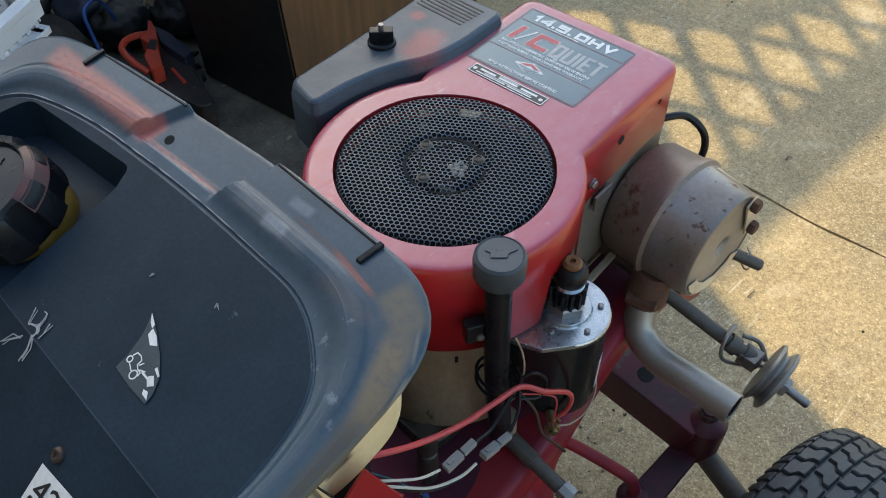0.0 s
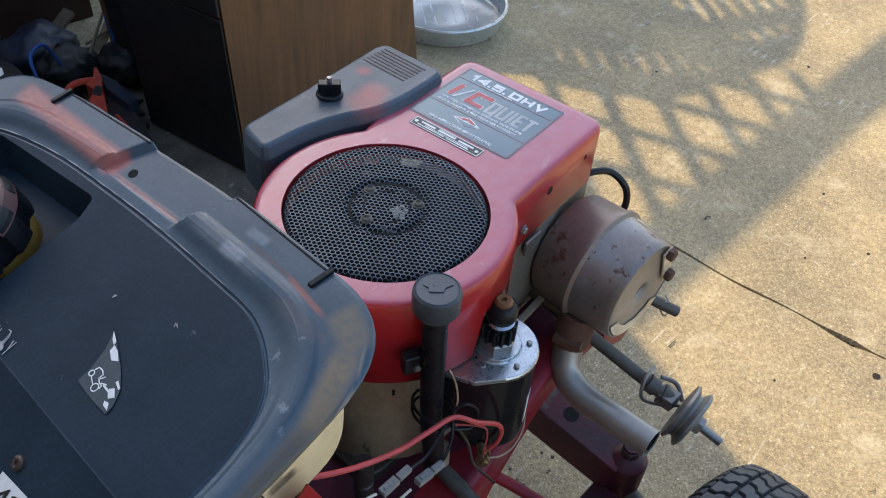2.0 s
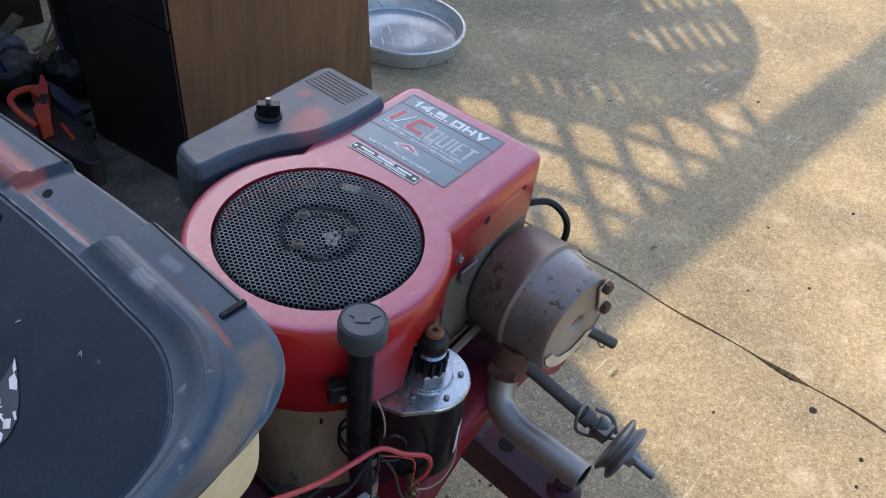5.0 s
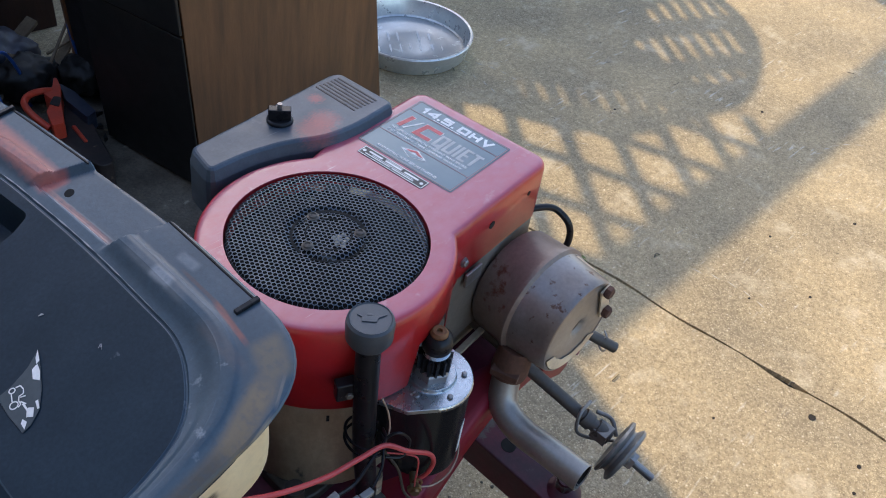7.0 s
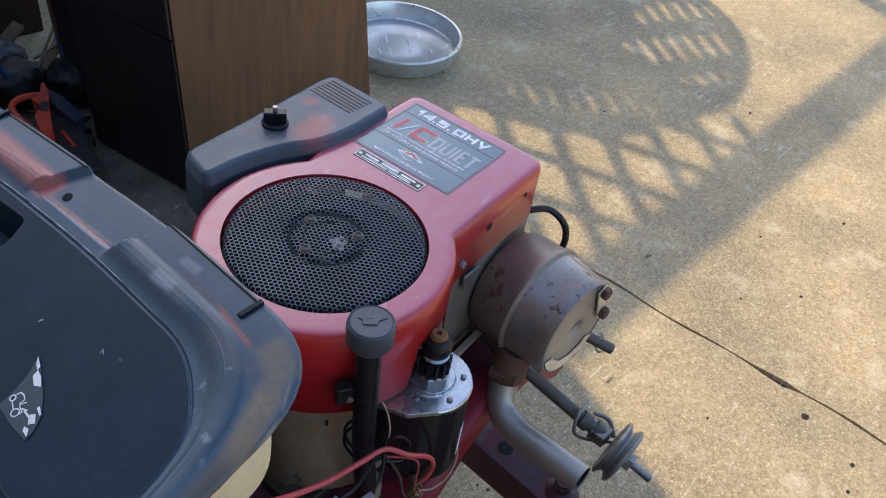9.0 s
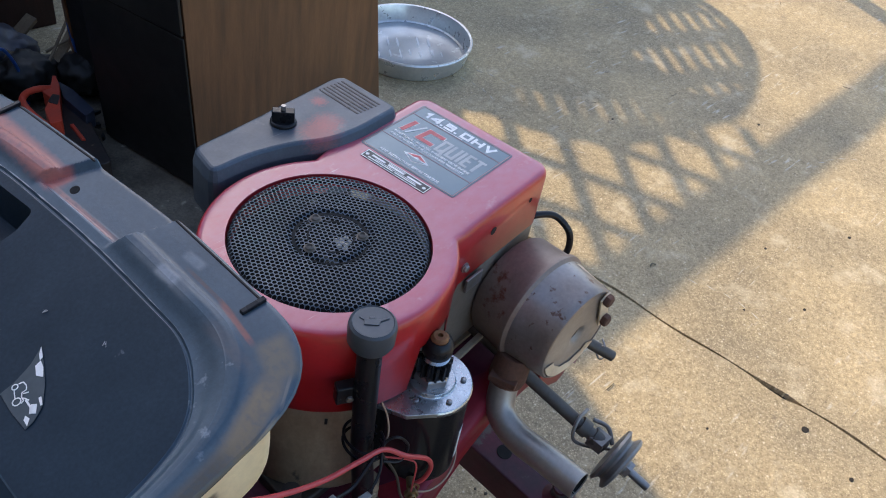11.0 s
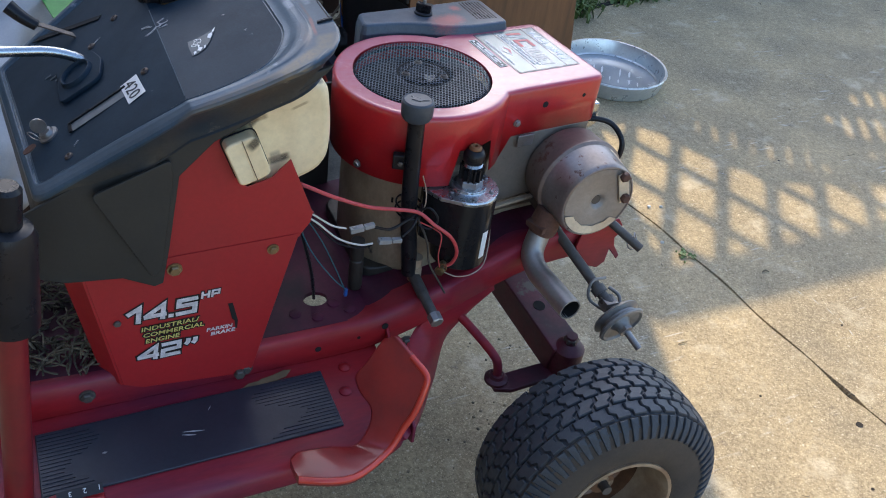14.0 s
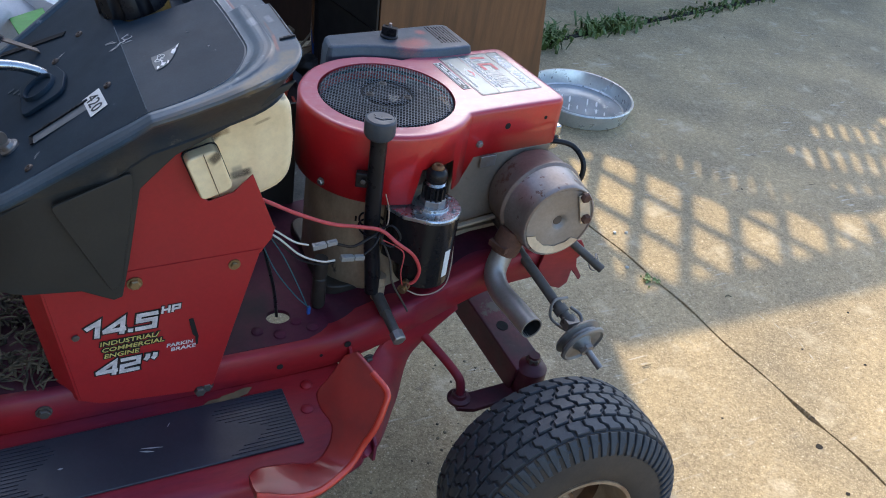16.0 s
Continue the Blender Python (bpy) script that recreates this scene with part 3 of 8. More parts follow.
def bridge(bm, a, b):
    n = len(a)
    for i in range(n):
        bm.faces.new((a[i], a[(i + 1) % n], b[(i + 1) % n], b[i]))


def lathe(bm, base, axis, profile, n=32, cap0=True, cap1=True):
    """Turns (distance along the axis, radius) about the axis."""
    axis = Vector(axis).normalized()
    ref = frame_of(axis)
    rings = [ring(bm, Vector(base) + axis * s, axis, max(r, 1e-5), n, ref) for s, r in profile]
    for a, b in zip(rings, rings[1:]):
        bridge(bm, a, b)
    if cap0:
        bm.faces.new(rings[0])
    if cap1:
        bm.faces.new(rings[-1])


def cyl(bm, a, b, r, n=20, r2=None):
    a, b = Vector(a), Vector(b)
    lathe(bm, a, b - a, [(0, r), ((b - a).length, r if r2 is None else r2)], n)


def smooth_path(pts, k=8):
    p = [Vector(q) for q in pts]
    p = [p[0] * 2 - p[1]] + p + [p[-1] * 2 - p[-2]]
    out = []
    for i in range(1, len(p) - 2):
        for s in range(k):
            t = s / k
            out.append(0.5 * ((2 * p[i]) + (p[i + 1] - p[i - 1]) * t + (2 * p[i - 1] - 5 * p[i] + 4 * p[i + 1] - p[i + 2]) * t * t
                              + (3 * p[i] - p[i - 1] - 3 * p[i + 1] + p[i + 2]) * t ** 3))
    return out + [p[-2]]


def tube(bm, pts, r, n=12, k=8, hollow=0.0, raw=False):
    """A pipe or wire along a smooth line; hollow: the wall's thickness."""
    line = [Vector(q) for q in pts] if raw else smooth_path(pts, k)
    d0 = (line[1] - line[0]).normalized()
    u, w = frame_of(d0)
    outer, inner = [], []
    for i, c in enumerate(line):
        d = (line[min(i + 1, len(line) - 1)] - line[max(i - 1, 0)]).normalized()
        u = (u - d * u.dot(d)).normalized()
        w = d.cross(u)
        rr = r(i / (len(line) - 1)) if callable(r) else r
        outer.append(ring(bm, c, d, rr, n, (u, w)))
        if hollow:
            inner.append(ring(bm, c, d, rr - hollow, n, (u, w)))
    for a, b in zip(outer, outer[1:]):
        bridge(bm, a, b)
    if hollow:
        for a, b in zip(inner, inner[1:]):
            bridge(bm, b, a)
        bridge(bm, outer[0], inner[0])
        bridge(bm, inner[-1], outer[-1])
    else:
        bm.faces.new(outer[0])
        bm.faces.new(outer[-1])


def prism(bm, outline, a, b):
    """Sweeps an outline of points from the offset a to the offset b."""
    a, b = Vector(a), Vector(b)
    lo = [bm.verts.new(Vector(p) + a) for p in outline]
    hi = [bm.verts.new(Vector(p) + b) for p in outline]
    bridge(bm, lo, hi)
    bm.faces.new(lo)
    bm.faces.new(hi)
    return lo, hi


def rounded(pts, r, k=5):
    """A 2D outline with its corners rounded; r: one radius or one for each corner."""
    out, n = [], len(pts)
    for i in range(n):
        p, a, b = Vector(pts[i]), Vector(pts[i - 1]), Vector(pts[(i + 1) % n])
        rr = r[i] if isinstance(r, (list, tuple)) else r
        d1, d2 = (a - p), (b - p)
        rr = min(rr, d1.length * 0.48, d2.length * 0.48)
        if rr < 1e-4:
            out.append(p)
            continue
        s, e = p + d1.normalized() * rr, p + d2.normalized() * rr
        for j in range(k + 1):
            t = j / k
            out.append(s * (1 - t) ** 2 + p * 2 * t * (1 - t) + e * t * t)
    return out


def text_bm(bm, body, size, origin, right, up, lift=0.0004, thick=0.0004, width=None, shear=0.0, bold=0.0):
    """Letters as thin raised plates; origin: the left end of the base line."""
    cu = bpy.data.curves.new("letters", "FONT")
    cu.body, cu.size, cu.extrude, cu.shear, cu.offset, cu.resolution_u = body, size, thick, shear, bold, 2
    ob = new("letters", cu)
    me = bpy.data.meshes.new_from_object(ob.evaluated_get(bpy.context.evaluated_depsgraph_get()))
    xs = [v.co.x for v in me.vertices] or [0, 1]
    k = width / (max(xs) - min(xs)) if width else 1.0
    x0 = min(xs) if width else 0.0
    right, up = Vector(right).normalized(), Vector(up).normalized()
    nrm = right.cross(up)
    for v in me.vertices:
        v.co = Vector(origin) + right * (v.co.x - x0) * k + up * v.co.y + nrm * (v.co.z + thick + lift)
    bm.from_mesh(me)
    bpy.data.objects.remove(ob)
    bpy.data.curves.remove(cu)
    bpy.data.meshes.remove(me)


def ribbon(line, w):
    """The outline of a broad stroke along a 2D line, mitred at its bends."""
    left, right_ = [], []
    n = len(line)
    for i, p in enumerate(line):
        d0 = (line[i] - line[i - 1]).normalized() if i else (line[1] - line[0]).normalized()
        d1 = (line[i + 1] - line[i]).normalized() if i < n - 1 else d0
        n0, n1 = Vector((-d0.y, d0.x)), Vector((-d1.y, d1.x))
        m = n0 + n1
        m = n0 if m.length < 1e-6 else m.normalized()
        k = w / 2 / max(0.45, m.dot(n0))
        left.append(p + m * k)
        right_.append(p - m * k)
    return left + right_[::-1]


def glyph(ch, w, a, b):
    """The strokes of a wide block letter of height 1 and width w; a, b: half a stroke's width, across and upward."""
    r, t = w - a, 1 - b
    return {
        "1": [[(a * 0.4, 0.60), (r, t + 0.02), (r, 0)]],
        "4": [[(r - a * 0.6, 0), (r - a * 0.6, t), (a * 0.9, 0.30)], [(a * 0.2, 0.29), (w, 0.29)]],
        "5": [[(w, t), (a, t), (a, 0.56), (r, 0.56), (r, b), (0, b)]],
        "2": [[(0, t), (r, t), (r, 0.52), (a, 0.48), (a, b), (w, b)]],
        ".": [[(w / 2, 0), (w / 2, 2 * b)]],
        "'": [[(w * 0.62, 0.98), (w * 0.62, 0.74), (w * 0.25, 0.58)]],
        "H": [[(a, 0), (a, 1)], [(r, 0), (r, 1)], [(a, 0.5), (r, 0.5)]],
        "P": [[(a, 0), (a, t), (r, t), (r, 0.42), (a, 0.42)]],
        "O": [[(w / 2, t), (a, t), (a, b), (r, b), (r, t), (w / 2, t)]],
        "Q": [[(w / 2, t), (a, t), (a, b), (r, b), (r, t), (w / 2, t)], [(w * 0.55, 0.25), (w, -0.08)]],
        "V": [[(a, 1), (w / 2, b), (r, 1)]],
        "I": [[(w / 2, 0), (w / 2, 1)]],
        "/": [[(a, 0), (r, 1)]],
        "C": [[(w, t), (a, t), (a, b), (w, b)]],
        "U": [[(a, 1), (a, b), (r, b), (r, 1)]],
        "E": [[(w, t), (a, t), (a, b), (w, b)], [(a, 0.5), (w * 0.85, 0.5)]],
        "T": [[(0, t), (w, t)], [(w / 2, 1), (w / 2, 0)]],
    }.get(ch, [])


def block_text(bm, cells, height, origin, right, up, lift, width, stroke=0.24, shear=0.0, grow=0.0, thick=0.0002):
    """Wide block letters as thin plates. cells: (letter, width in heights, gap after it); grow: metres added all round, for an outline."""
    total = sum(c[1] + c[2] for c in cells) - cells[-1][2]
    kx = width / total
    right, up = Vector(right).normalized(), Vector(up).normalized()
    x, lay_ = 0.0, 0
    for ch, w, gap in cells:
        for stroke_line in glyph(ch, w, stroke / 2, stroke / 2 * 0.85):
            pts = [Vector(((x + px) * kx + shear * py * height, py * height)) for px, py in stroke_line]
            if grow:
                pts[0] = pts[0] + (pts[0] - pts[1]).normalized() * grow
                pts[-1] = pts[-1] + (pts[-1] - pts[-2]).normalized() * grow
            o = [Vector(origin) + right * p.x + up * p.y for p in ribbon(pts, stroke * (kx + height) / 2 + 2 * grow)]
            prism(bm, o, right.cross(up) * (lift + 0.00003 * lay_), right.cross(up) * (lift + thick + 0.00003 * lay_))
            lay_ = (lay_ + 1) % 5
        x += w + gap


def plate(bm, pts, right, up, origin, lift, thick=0.0004):
    """A flat film: 2D points on the plane of right and up."""
    right, up = Vector(right).normalized(), Vector(up).normalized()
    nrm = right.cross(up)
    o = [Vector(origin) + right * p[0] + up * p[1] for p in pts]
    prism(bm, o, nrm * lift, nrm * (lift + thick))


def rect(x0, y0, x1, y1):
    return [(x0, y0), (x1, y0), (x1, y1), (x0, y1)]


def bolt(name, c, axis, r, h, material, parent, label="", washer=0.0):
    bm = bmesh.new()
    axis = Vector(axis).normalized()
    if washer:
        lathe(bm, Vector(c) - axis * 0.001, axis, [(0, washer), (0.0022, washer)], 20)
    lathe(bm, Vector(c), axis, [(0, r), (h * 0.75, r), (h, r * 0.8)], 6)
    return part(name, bm, material, parent, label, smooth=False)


# ---- the ground ----
def joint_x(y):
    return 0.985 - 0.105 * y - 0.03 * y * y * (1 if abs(y) < 0.7 else 0.49 / (y * y)) + 0.004 * math.sin(9 * y) + 0.003 * math.sin(23 * y + 1)


ys = [-60, -20, -8] + [-3 + 0.04 * i for i in range(126)] + [5, 20, 60]
ground = bmesh.new()
rows = []
for i, y in enumerate(ys):
    w = 0.0026 + 0.0010 * math.sin(31 * y) + (0.009 * math.exp(-((y + 0.385) / 0.028) ** 2)) + 0.0014 * random.random()
    x = joint_x(y)
    rows.append([ground.verts.new(p) for p in ((-60, y, 0), (x - w - 0.3, y, 0), (x - w, y, 0), (x - w * 0.8, y, -0.016), (x + w * 0.8, y, -0.016), (x + w, y, 0), (x + w + 0.3, y, 0), (60, y, 0))])
for a, b in zip(rows, rows[1:]):
    for i in range(7):
        ground.faces.new((a[i], a[i + 1], b[i + 1], b[i]))
tagged(part("ground", ground, CONCRETE, smooth=False), "sand-coloured worn concrete driveway with a cracked joint", "driveway", kind="structure")
bm = bmesh.new()
prev = None
for y in ys:
    x = joint_x(y)
    cur = [bm.verts.new((x - 0.012, y, -0.012)), bm.verts.new((x + 0.012, y, -0.012))]
    if prev:
        bm.faces.new((prev[0], prev[1], cur[1], cur[0]))
    prev = cur
tagged(part("joint_fill", bm, JOINT, smooth=False), "dark dirt packed in the driveway joint", "joint", kind="structure")

# pits, twigs and pebbles on the concrete
pits = bmesh.new()
for x, y, r in ((0.971, -0.474, 0.0085), (0.93, -0.60, 0.005), (1.19, -0.20, 0.003), (0.86, -0.62, 0.004), (1.32, -0.30, 0.004), (1.45, -0.12, 0.004), (1.7, -0.25, 0.005), (0.80, -0.33, 0.003), (1.60, 0.50, 0.004), (2.0, 0.2, 0.005)):
    n = 9
    ps = [(x + r * (1 + 0.3 * random.random()) * math.cos(i * 2 * math.pi / n), y + 0.8 * r * (1 + 0.3 * random.random()) * math.sin(i * 2 * math.pi / n), 0) for i in range(n)]
    prism(pits, ps, (0, 0, 0.0002), (0, 0, 0.0012))
tagged(part("dirt_specks", pits, JOINT, smooth=False), "small dark dirt specks scattered on the concrete", "dirt", kind="stuff")
twigs = bmesh.new()
for i in range(46):
    x, y = random.uniform(0.5, 3.2), random.uniform(-0.7, 1.9)
    a, L = random.uniform(0, 6.3), random.choice((0.004, 0.005, 0.006, 0.008, 0.014))
    d = Vector((math.cos(a), math.sin(a), 0)) * L
    p = Vector((x, y, 0.0014))
    tube(twigs, [p - d, p + Vector((random.uniform(-1, 1), random.uniform(-1, 1), 0.4)) * 0.003, p + d], 0.0009, 5, 3)
for x, y in ((1.135, 0.035), (1.02, -0.40), (1.35, 0.95)):
    for k in range(1):
        a = random.uniform(0, 6.3)
        d = Vector((math.cos(a), math.sin(a), 0)) * 0.009
        tube(twigs, [Vector((x, y, 0.002)) - d, Vector((x, y + 0.004, 0.005)), Vector((x, y, 0.002)) + d], 0.0018, 5, 3)
tagged(part("twigs", twigs, DRY, smooth=False), "short dry twigs and grass bits lying on concrete", "twigs", kind="stuff")

# soft marks of old pale scratches
scr = bmesh.new()
for i in range(16):
    x, y = random.uniform(0.5, 2.6), random.uniform(-0.6, 1.6)
    a = random.uniform(0, 3.1)
    for k in range(5):
        d = Vector((math.cos(a + k * 0.1), math.sin(a + k * 0.1), 0)) * 0.035
        c = Vector((x, y, 0)) + d * k * 1.2
        n = Vector((-d.y, d.x, 0)).normalized() * random.uniform(0.0008, 0.002)
        prism(scr, [c - d * 0.4, c + n, c + d * 0.4, c - n], (0, 0, 0.0002), (0, 0, 0.0007))
tagged(part("chalky_scratches", scr, M("pale_scratch", (0.50, 0.46, 0.38), 0.9, bump=0), smooth=False), "pale scratches worn into the concrete surface", "scratches", kind="stuff")


# ---- unseen walls and a fence, added to close and shade the yard ----
# unseen wall: tall part shades the mower, low part leaves sky for reflections
bm = bmesh.new()
box(bm, (0.696, 3.0, 1.58), (2.092, 0.14, 3.16))
box(bm, (-2.78, 3.0, 0.90), (4.86, 0.14, 1.80))
tagged(part("wall_garage_back", bm, SHADE_WALL, smooth=False), "unseen pale wall added behind the stored things to shade the mower", "wall", kind="structure")

# unseen wall, added to darken the shade around the mower
bm = bmesh.new()
box(bm, (-1.95, -0.6, 1.6), (0.14, 7.0, 3.2))
tagged(part("wall_house_side", bm, SIDE_WALL, smooth=False), "unseen dark wall added beside the driveway to cut skylight", "wall", kind="structure")

FY = 2.9


def cast(sx, sy):
    """The place in the fence's plane whose shadow falls on (sx, sy)."""
    L = (FY - sy) / SUN_AZ.y
    return Vector((sx + SUN_AZ.x * L, FY, L * math.tan(SUN_EL)))


# unseen fence, its strips laid out from the shadows they must cast
fence = thing("lattice_fence", (3.6, FY, 0), "unseen weathered wooden fence, its lattice, slats and rail shaped to cast shade", "fence")
z_rail0, z_rail1 = cast(0, 0.105).z, cast(0, -0.035).z
bm = bmesh.new()
box(bm, (4.2, FY, (z_rail0 + z_rail1) / 2), (4.9, 0.05, z_rail1 - z_rail0))
part("rail", bm, FENCE_WOOD, fence, smooth=False)
z_low = cast(0, 0.84).z
for i in range(26):
    x = 1.80 + 0.15 * i
    bm = bmesh.new()
    box(bm, (x, FY, z_low / 2), (0.149, 0.02, z_low + 0.012 * random.random()))
    part("board", bm, FENCE_WOOD, fence, smooth=False)
for x in (1.79, 4.2, 6.6):
    bm = bmesh.new()
    box(bm, (x, FY + 0.06, 0.98), (0.09, 0.09, 1.96))
    part("post", bm, FENCE_WOOD, fence, smooth=False)


def arch(x):
    """The curved lower edge of the slatted field, as its shadow lies on the ground."""
    return float(np.interp(x, [0.6, 1.05, 1.20, 1.254, 1.293, 1.322, 1.36, 1.408, 1.47, 1.533, 1.646, 1.80, 1.95, 2.24, 2.45, 2.55, 2.60], [1.0, 0.92, 0.83, 0.786, 0.74, 0.653, 0.575, 0.505, 0.445, 0.385, 0.352, 0.31, 0.275, 0.36, 0.50, 0.69, 0.86]))


def in_slats(x, y):
    return arch(x) < y < 0.86


def in_lattice(x, y):
    return 0.10 < y < arch(x) + 0.01 and 0.70 < x < 1.93


def low_band(x, y):
    return abs(y - float(np.interp(x, [1.44, 1.52, 1.58, 1.65, 1.74], [0.770, 0.660, 0.585, 0.510, 0.480]))) < 0.082 and 1.42 < x < 1.75


def in_gap(x, y):
    a = low_band(x, y)
    b = abs(y - (0.610 - 0.42 * (x - 2.10))) < 0.085 and 2.00 < x < 2.44
    c = abs(y - (0.400 - 0.40 * (x - 2.08))) < 0.030 and 1.98 < x < 2.20
    d = abs(y - (0.785 - 0.46 * (x - 2.32))) < 0.072 and 2.20 < x < 2.58
    return a or b or c or d


def lay(name, p, d, w, inside):
    """Strips along d through p, of width w, wherever inside() holds; one object a strip."""
    d = Vector(d).normalized()
    nrm = Vector((-d.y, d.x)) * w / 2
    start = None
    for k in range(-160, 161):
        q = Vector(p) + d * k * 0.01
        ok = inside(q.x, q.y)
        if ok and start is None:
            start = q
        if not ok and start is not None:
            if (q - start).length > 0.02:
                bm = bmesh.new()
                prism(bm, [cast(*(start - nrm)), cast(*(q - nrm)), cast(*(q + nrm)), cast(*(start + nrm))], (0, -0.006, 0), (0, 0.006, 0))
                part(name, bm, FENCE_WOOD, fence, smooth=False)
            start = None


LA, LB, LP = Vector((0.065, -0.165)), Vector((0.135, 0.165)), Vector((1.180, 0.402))
for j in range(-7, 8):
    lay("lattice_strip", LP + LB * (j + 0.5), LA, 0.041, in_lattice)
for i in range(-7, 8):
    lay("lattice_strip", LP + LA * (i + 0.5), LB, 0.039, in_lattice)
SE = Vector((-0.60, -0.80))
SF = Vector((0.80, -0.60))
for k in range(-8, 18):
    q = Vector((1.60, 0.60)) + SF * 0.062 * k
    lay("slat", q, SE, 0.034, in_slats)
    lay("slat_filler", q + SF * 0.031, SE, 0.040, lambda x, y: in_slats(x, y) and not in_gap(x, y))
    lay("slat_edge", q + SF * (0.020 + 0.003 * (k % 3)), SE, 0.012, low_band)
# the bent board that rims the slatted field
rim_line = smooth_path([(1.93, 0.262, 0), (2.10, 0.285, 0), (2.26, 0.345, 0), (2.42, 0.44, 0), (2.55, 0.58, 0), (2.62, 0.72, 0), (2.65, 0.86, 0)], 6)
bm = bmesh.new()
prev = None
for i, p in enumerate(rim_line):
    d = (rim_line[min(i + 1, len(rim_line) - 1)] - rim_line[max(i - 1, 0)]).normalized()
    w = Vector((-d.y, d.x, 0)) * 0.045
    q = p + w
    a, b = cast(p.x, p.y), cast(q.x, q.y)
    cur = [bm.verts.new(v + Vector((0, o, 0))) for v, o in ((a, -0.008), (b, -0.008), (b, 0.008), (a, 0.008))]
    bridge(bm, prev, cur) if prev else bm.faces.new(cur)
    prev = cur
bm.faces.new(prev)
part("arch_board", bm, FENCE_WOOD, fence, smooth=False)


# ---- the riding mower ----
mower = thing("riding_mower", (-0.2, 0, 0), "worn red riding lawn mower without its hood, engine exposed", "lawn mower")
CA, SA = math.cos(radians(6)), math.sin(radians(6))


def E(u, v, z):
    return Vector((CA * u - SA * v, SA * u + CA * v, z))


EU, EV = E(1, 0, 0), E(0, 1, 0)

# crankcase and cylinder, the part that carries the rest of the engine
bm = bmesh.new()
lathe(bm, (0, 0, 0.385), (0, 0, 1), [(0, 0.112), (0.012, 0.124), (0.022, 0.129), (0.225, 0.129), (0.23, 0.12)], 40)
box(bm, E(0.17, 0.0, 0.545), (0.24, 0.16, 0.21), Matrix.Rotation(radians(6), 3, "Z"))
engine = part("engine_block", bm, ALU, mower, "stained grey cast aluminium engine block", bevel=0.002)
for i in range(7):
    bm = bmesh.new()
    box(bm, E(0.19, -0.004, 0.47 + 0.022 * i), (0.21, 0.185, 0.007), Matrix.Rotation(radians(6), 3, "Z"))
    part("cooling_fin", bm, ALU, engine, smooth=False)

# blower housing: round over the flywheel, square over the cylinder head
SC = Vector((-0.003, -0.003))
arc = [SC + Vector((math.cos(radians(a)), math.sin(radians(a)))) * 0.151 for a in np.linspace(52, 316.5, 60)]
corner = lambda cx, cy, a0: [Vector((cx + 0.022 * math.cos(radians(a)), cy + 0.022 * math.sin(radians(a)))) for a in np.linspace(a0, a0 + 90, 7)]
outline = corner(0.296, -0.084, -90) + corner(0.296, 0.100, 0) + [Vector((0.20, 0.122)), Vector((0.13, 0.124))] + arc + [Vector((0.125, -0.1075)), Vector((0.15, -0.1062)), Vector((0.22, -0.106))]


def inset(loop, d):
    out, n = [], len(loop)
    for i in range(n):
        a, p, b = loop[i - 1], loop[i], loop[(i + 1) % n]
        t = ((p - a).normalized() + (b - p).normalized())
        t = t.normalized() if t.length > 1e-6 else (b - a).normalized()
        out.append(p + Vector((-t.y, t.x)) * d)
    return out


def low_edge(p):
    ang = math.degrees(math.atan2(p.y - SC.y, p.x - SC.x))
    if p.x > 0.118:
        return 0.642 if p.y < 0.1 else 0.66
    return 0.668 if -93 < ang < -64 else 0.603


bm = bmesh.new()
loops = []
for z, d in ((None, 0.0), (0.7205, 0.0), (0.7250, 0.0008), (0.7280, 0.0024), (0.7298, 0.0050), (0.7304, 0.0085), (0.7305, 0.014)):
    loops.append([bm.verts.new(E(q.x, q.y, low_edge(p) if z is None else z)) for p, q in zip(outline, inset(outline, d))])
for a, b in zip(loops, loops[1:]):
    bridge(bm, a, b)
hole = [bm.verts.new(E(SC.x + 0.1180 * math.cos(t), SC.y + 0.1185 * math.sin(t), 0.7305)) for t in np.linspace(0, 2 * math.pi, 64, endpoint=False)]
lip = [bm.verts.new(E(SC.x + 0.1165 * math.cos(t), SC.y + 0.1165 * math.sin(t), 0.712)) for t in np.linspace(0, 2 * math.pi, 64, endpoint=False)]
bridge(bm, hole, lip)
edges = [bm.edges.get((a, b)) for a, b in zip(loops[-1], loops[-1][1:] + loops[-1][:1])]
edges += [bm.edges.get((a, b)) for a, b in zip(hole, hole[1:] + hole[:1])]
bmesh.ops.triangle_fill(bm, edges=edges, use_beauty=True)
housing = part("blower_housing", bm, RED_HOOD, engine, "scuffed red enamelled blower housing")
md = housing.modifiers.new("sheet", "SOLIDIFY")
md.thickness, md.offset = 0.0016, -1

# perforated rotating screen
bm = bmesh.new()
P = 0.0057


def screen_z(r):
    groove = max(0.0, 1 - abs(r - 0.0430) / 0.0062)
    return 0.7315 - 0.0028 * min(1.0, groove * 1.8) - max(0, (r - 0.1095) / 0.007) ** 2 * 0.005


def screen_pt(x, y):
    return E(SC.x + x, SC.y + y, screen_z(math.hypot(x, y)))


for j in range(-26, 27):
    for i in range(-24, 25):
        x, y = (i + 0.5 * (j % 2)) * P, j * P * 0.866
        if math.hypot(x, y) > 0.1145:
            continue
        out = [bm.verts.new(screen_pt(x + P * 0.5774 * math.sin(k * math.pi / 3), y + P * 0.5774 * math.cos(k * math.pi / 3))) for k in range(6)]
        mid = screen_pt(x, y)
        inn = [bm.verts.new(v.co.lerp(mid, 0.155)) for v in out]
        dn = [bm.verts.new(v.co - Vector((0, 0, 0.0007))) for v in inn]
        bridge(bm, out, inn)
        bridge(bm, inn, dn)
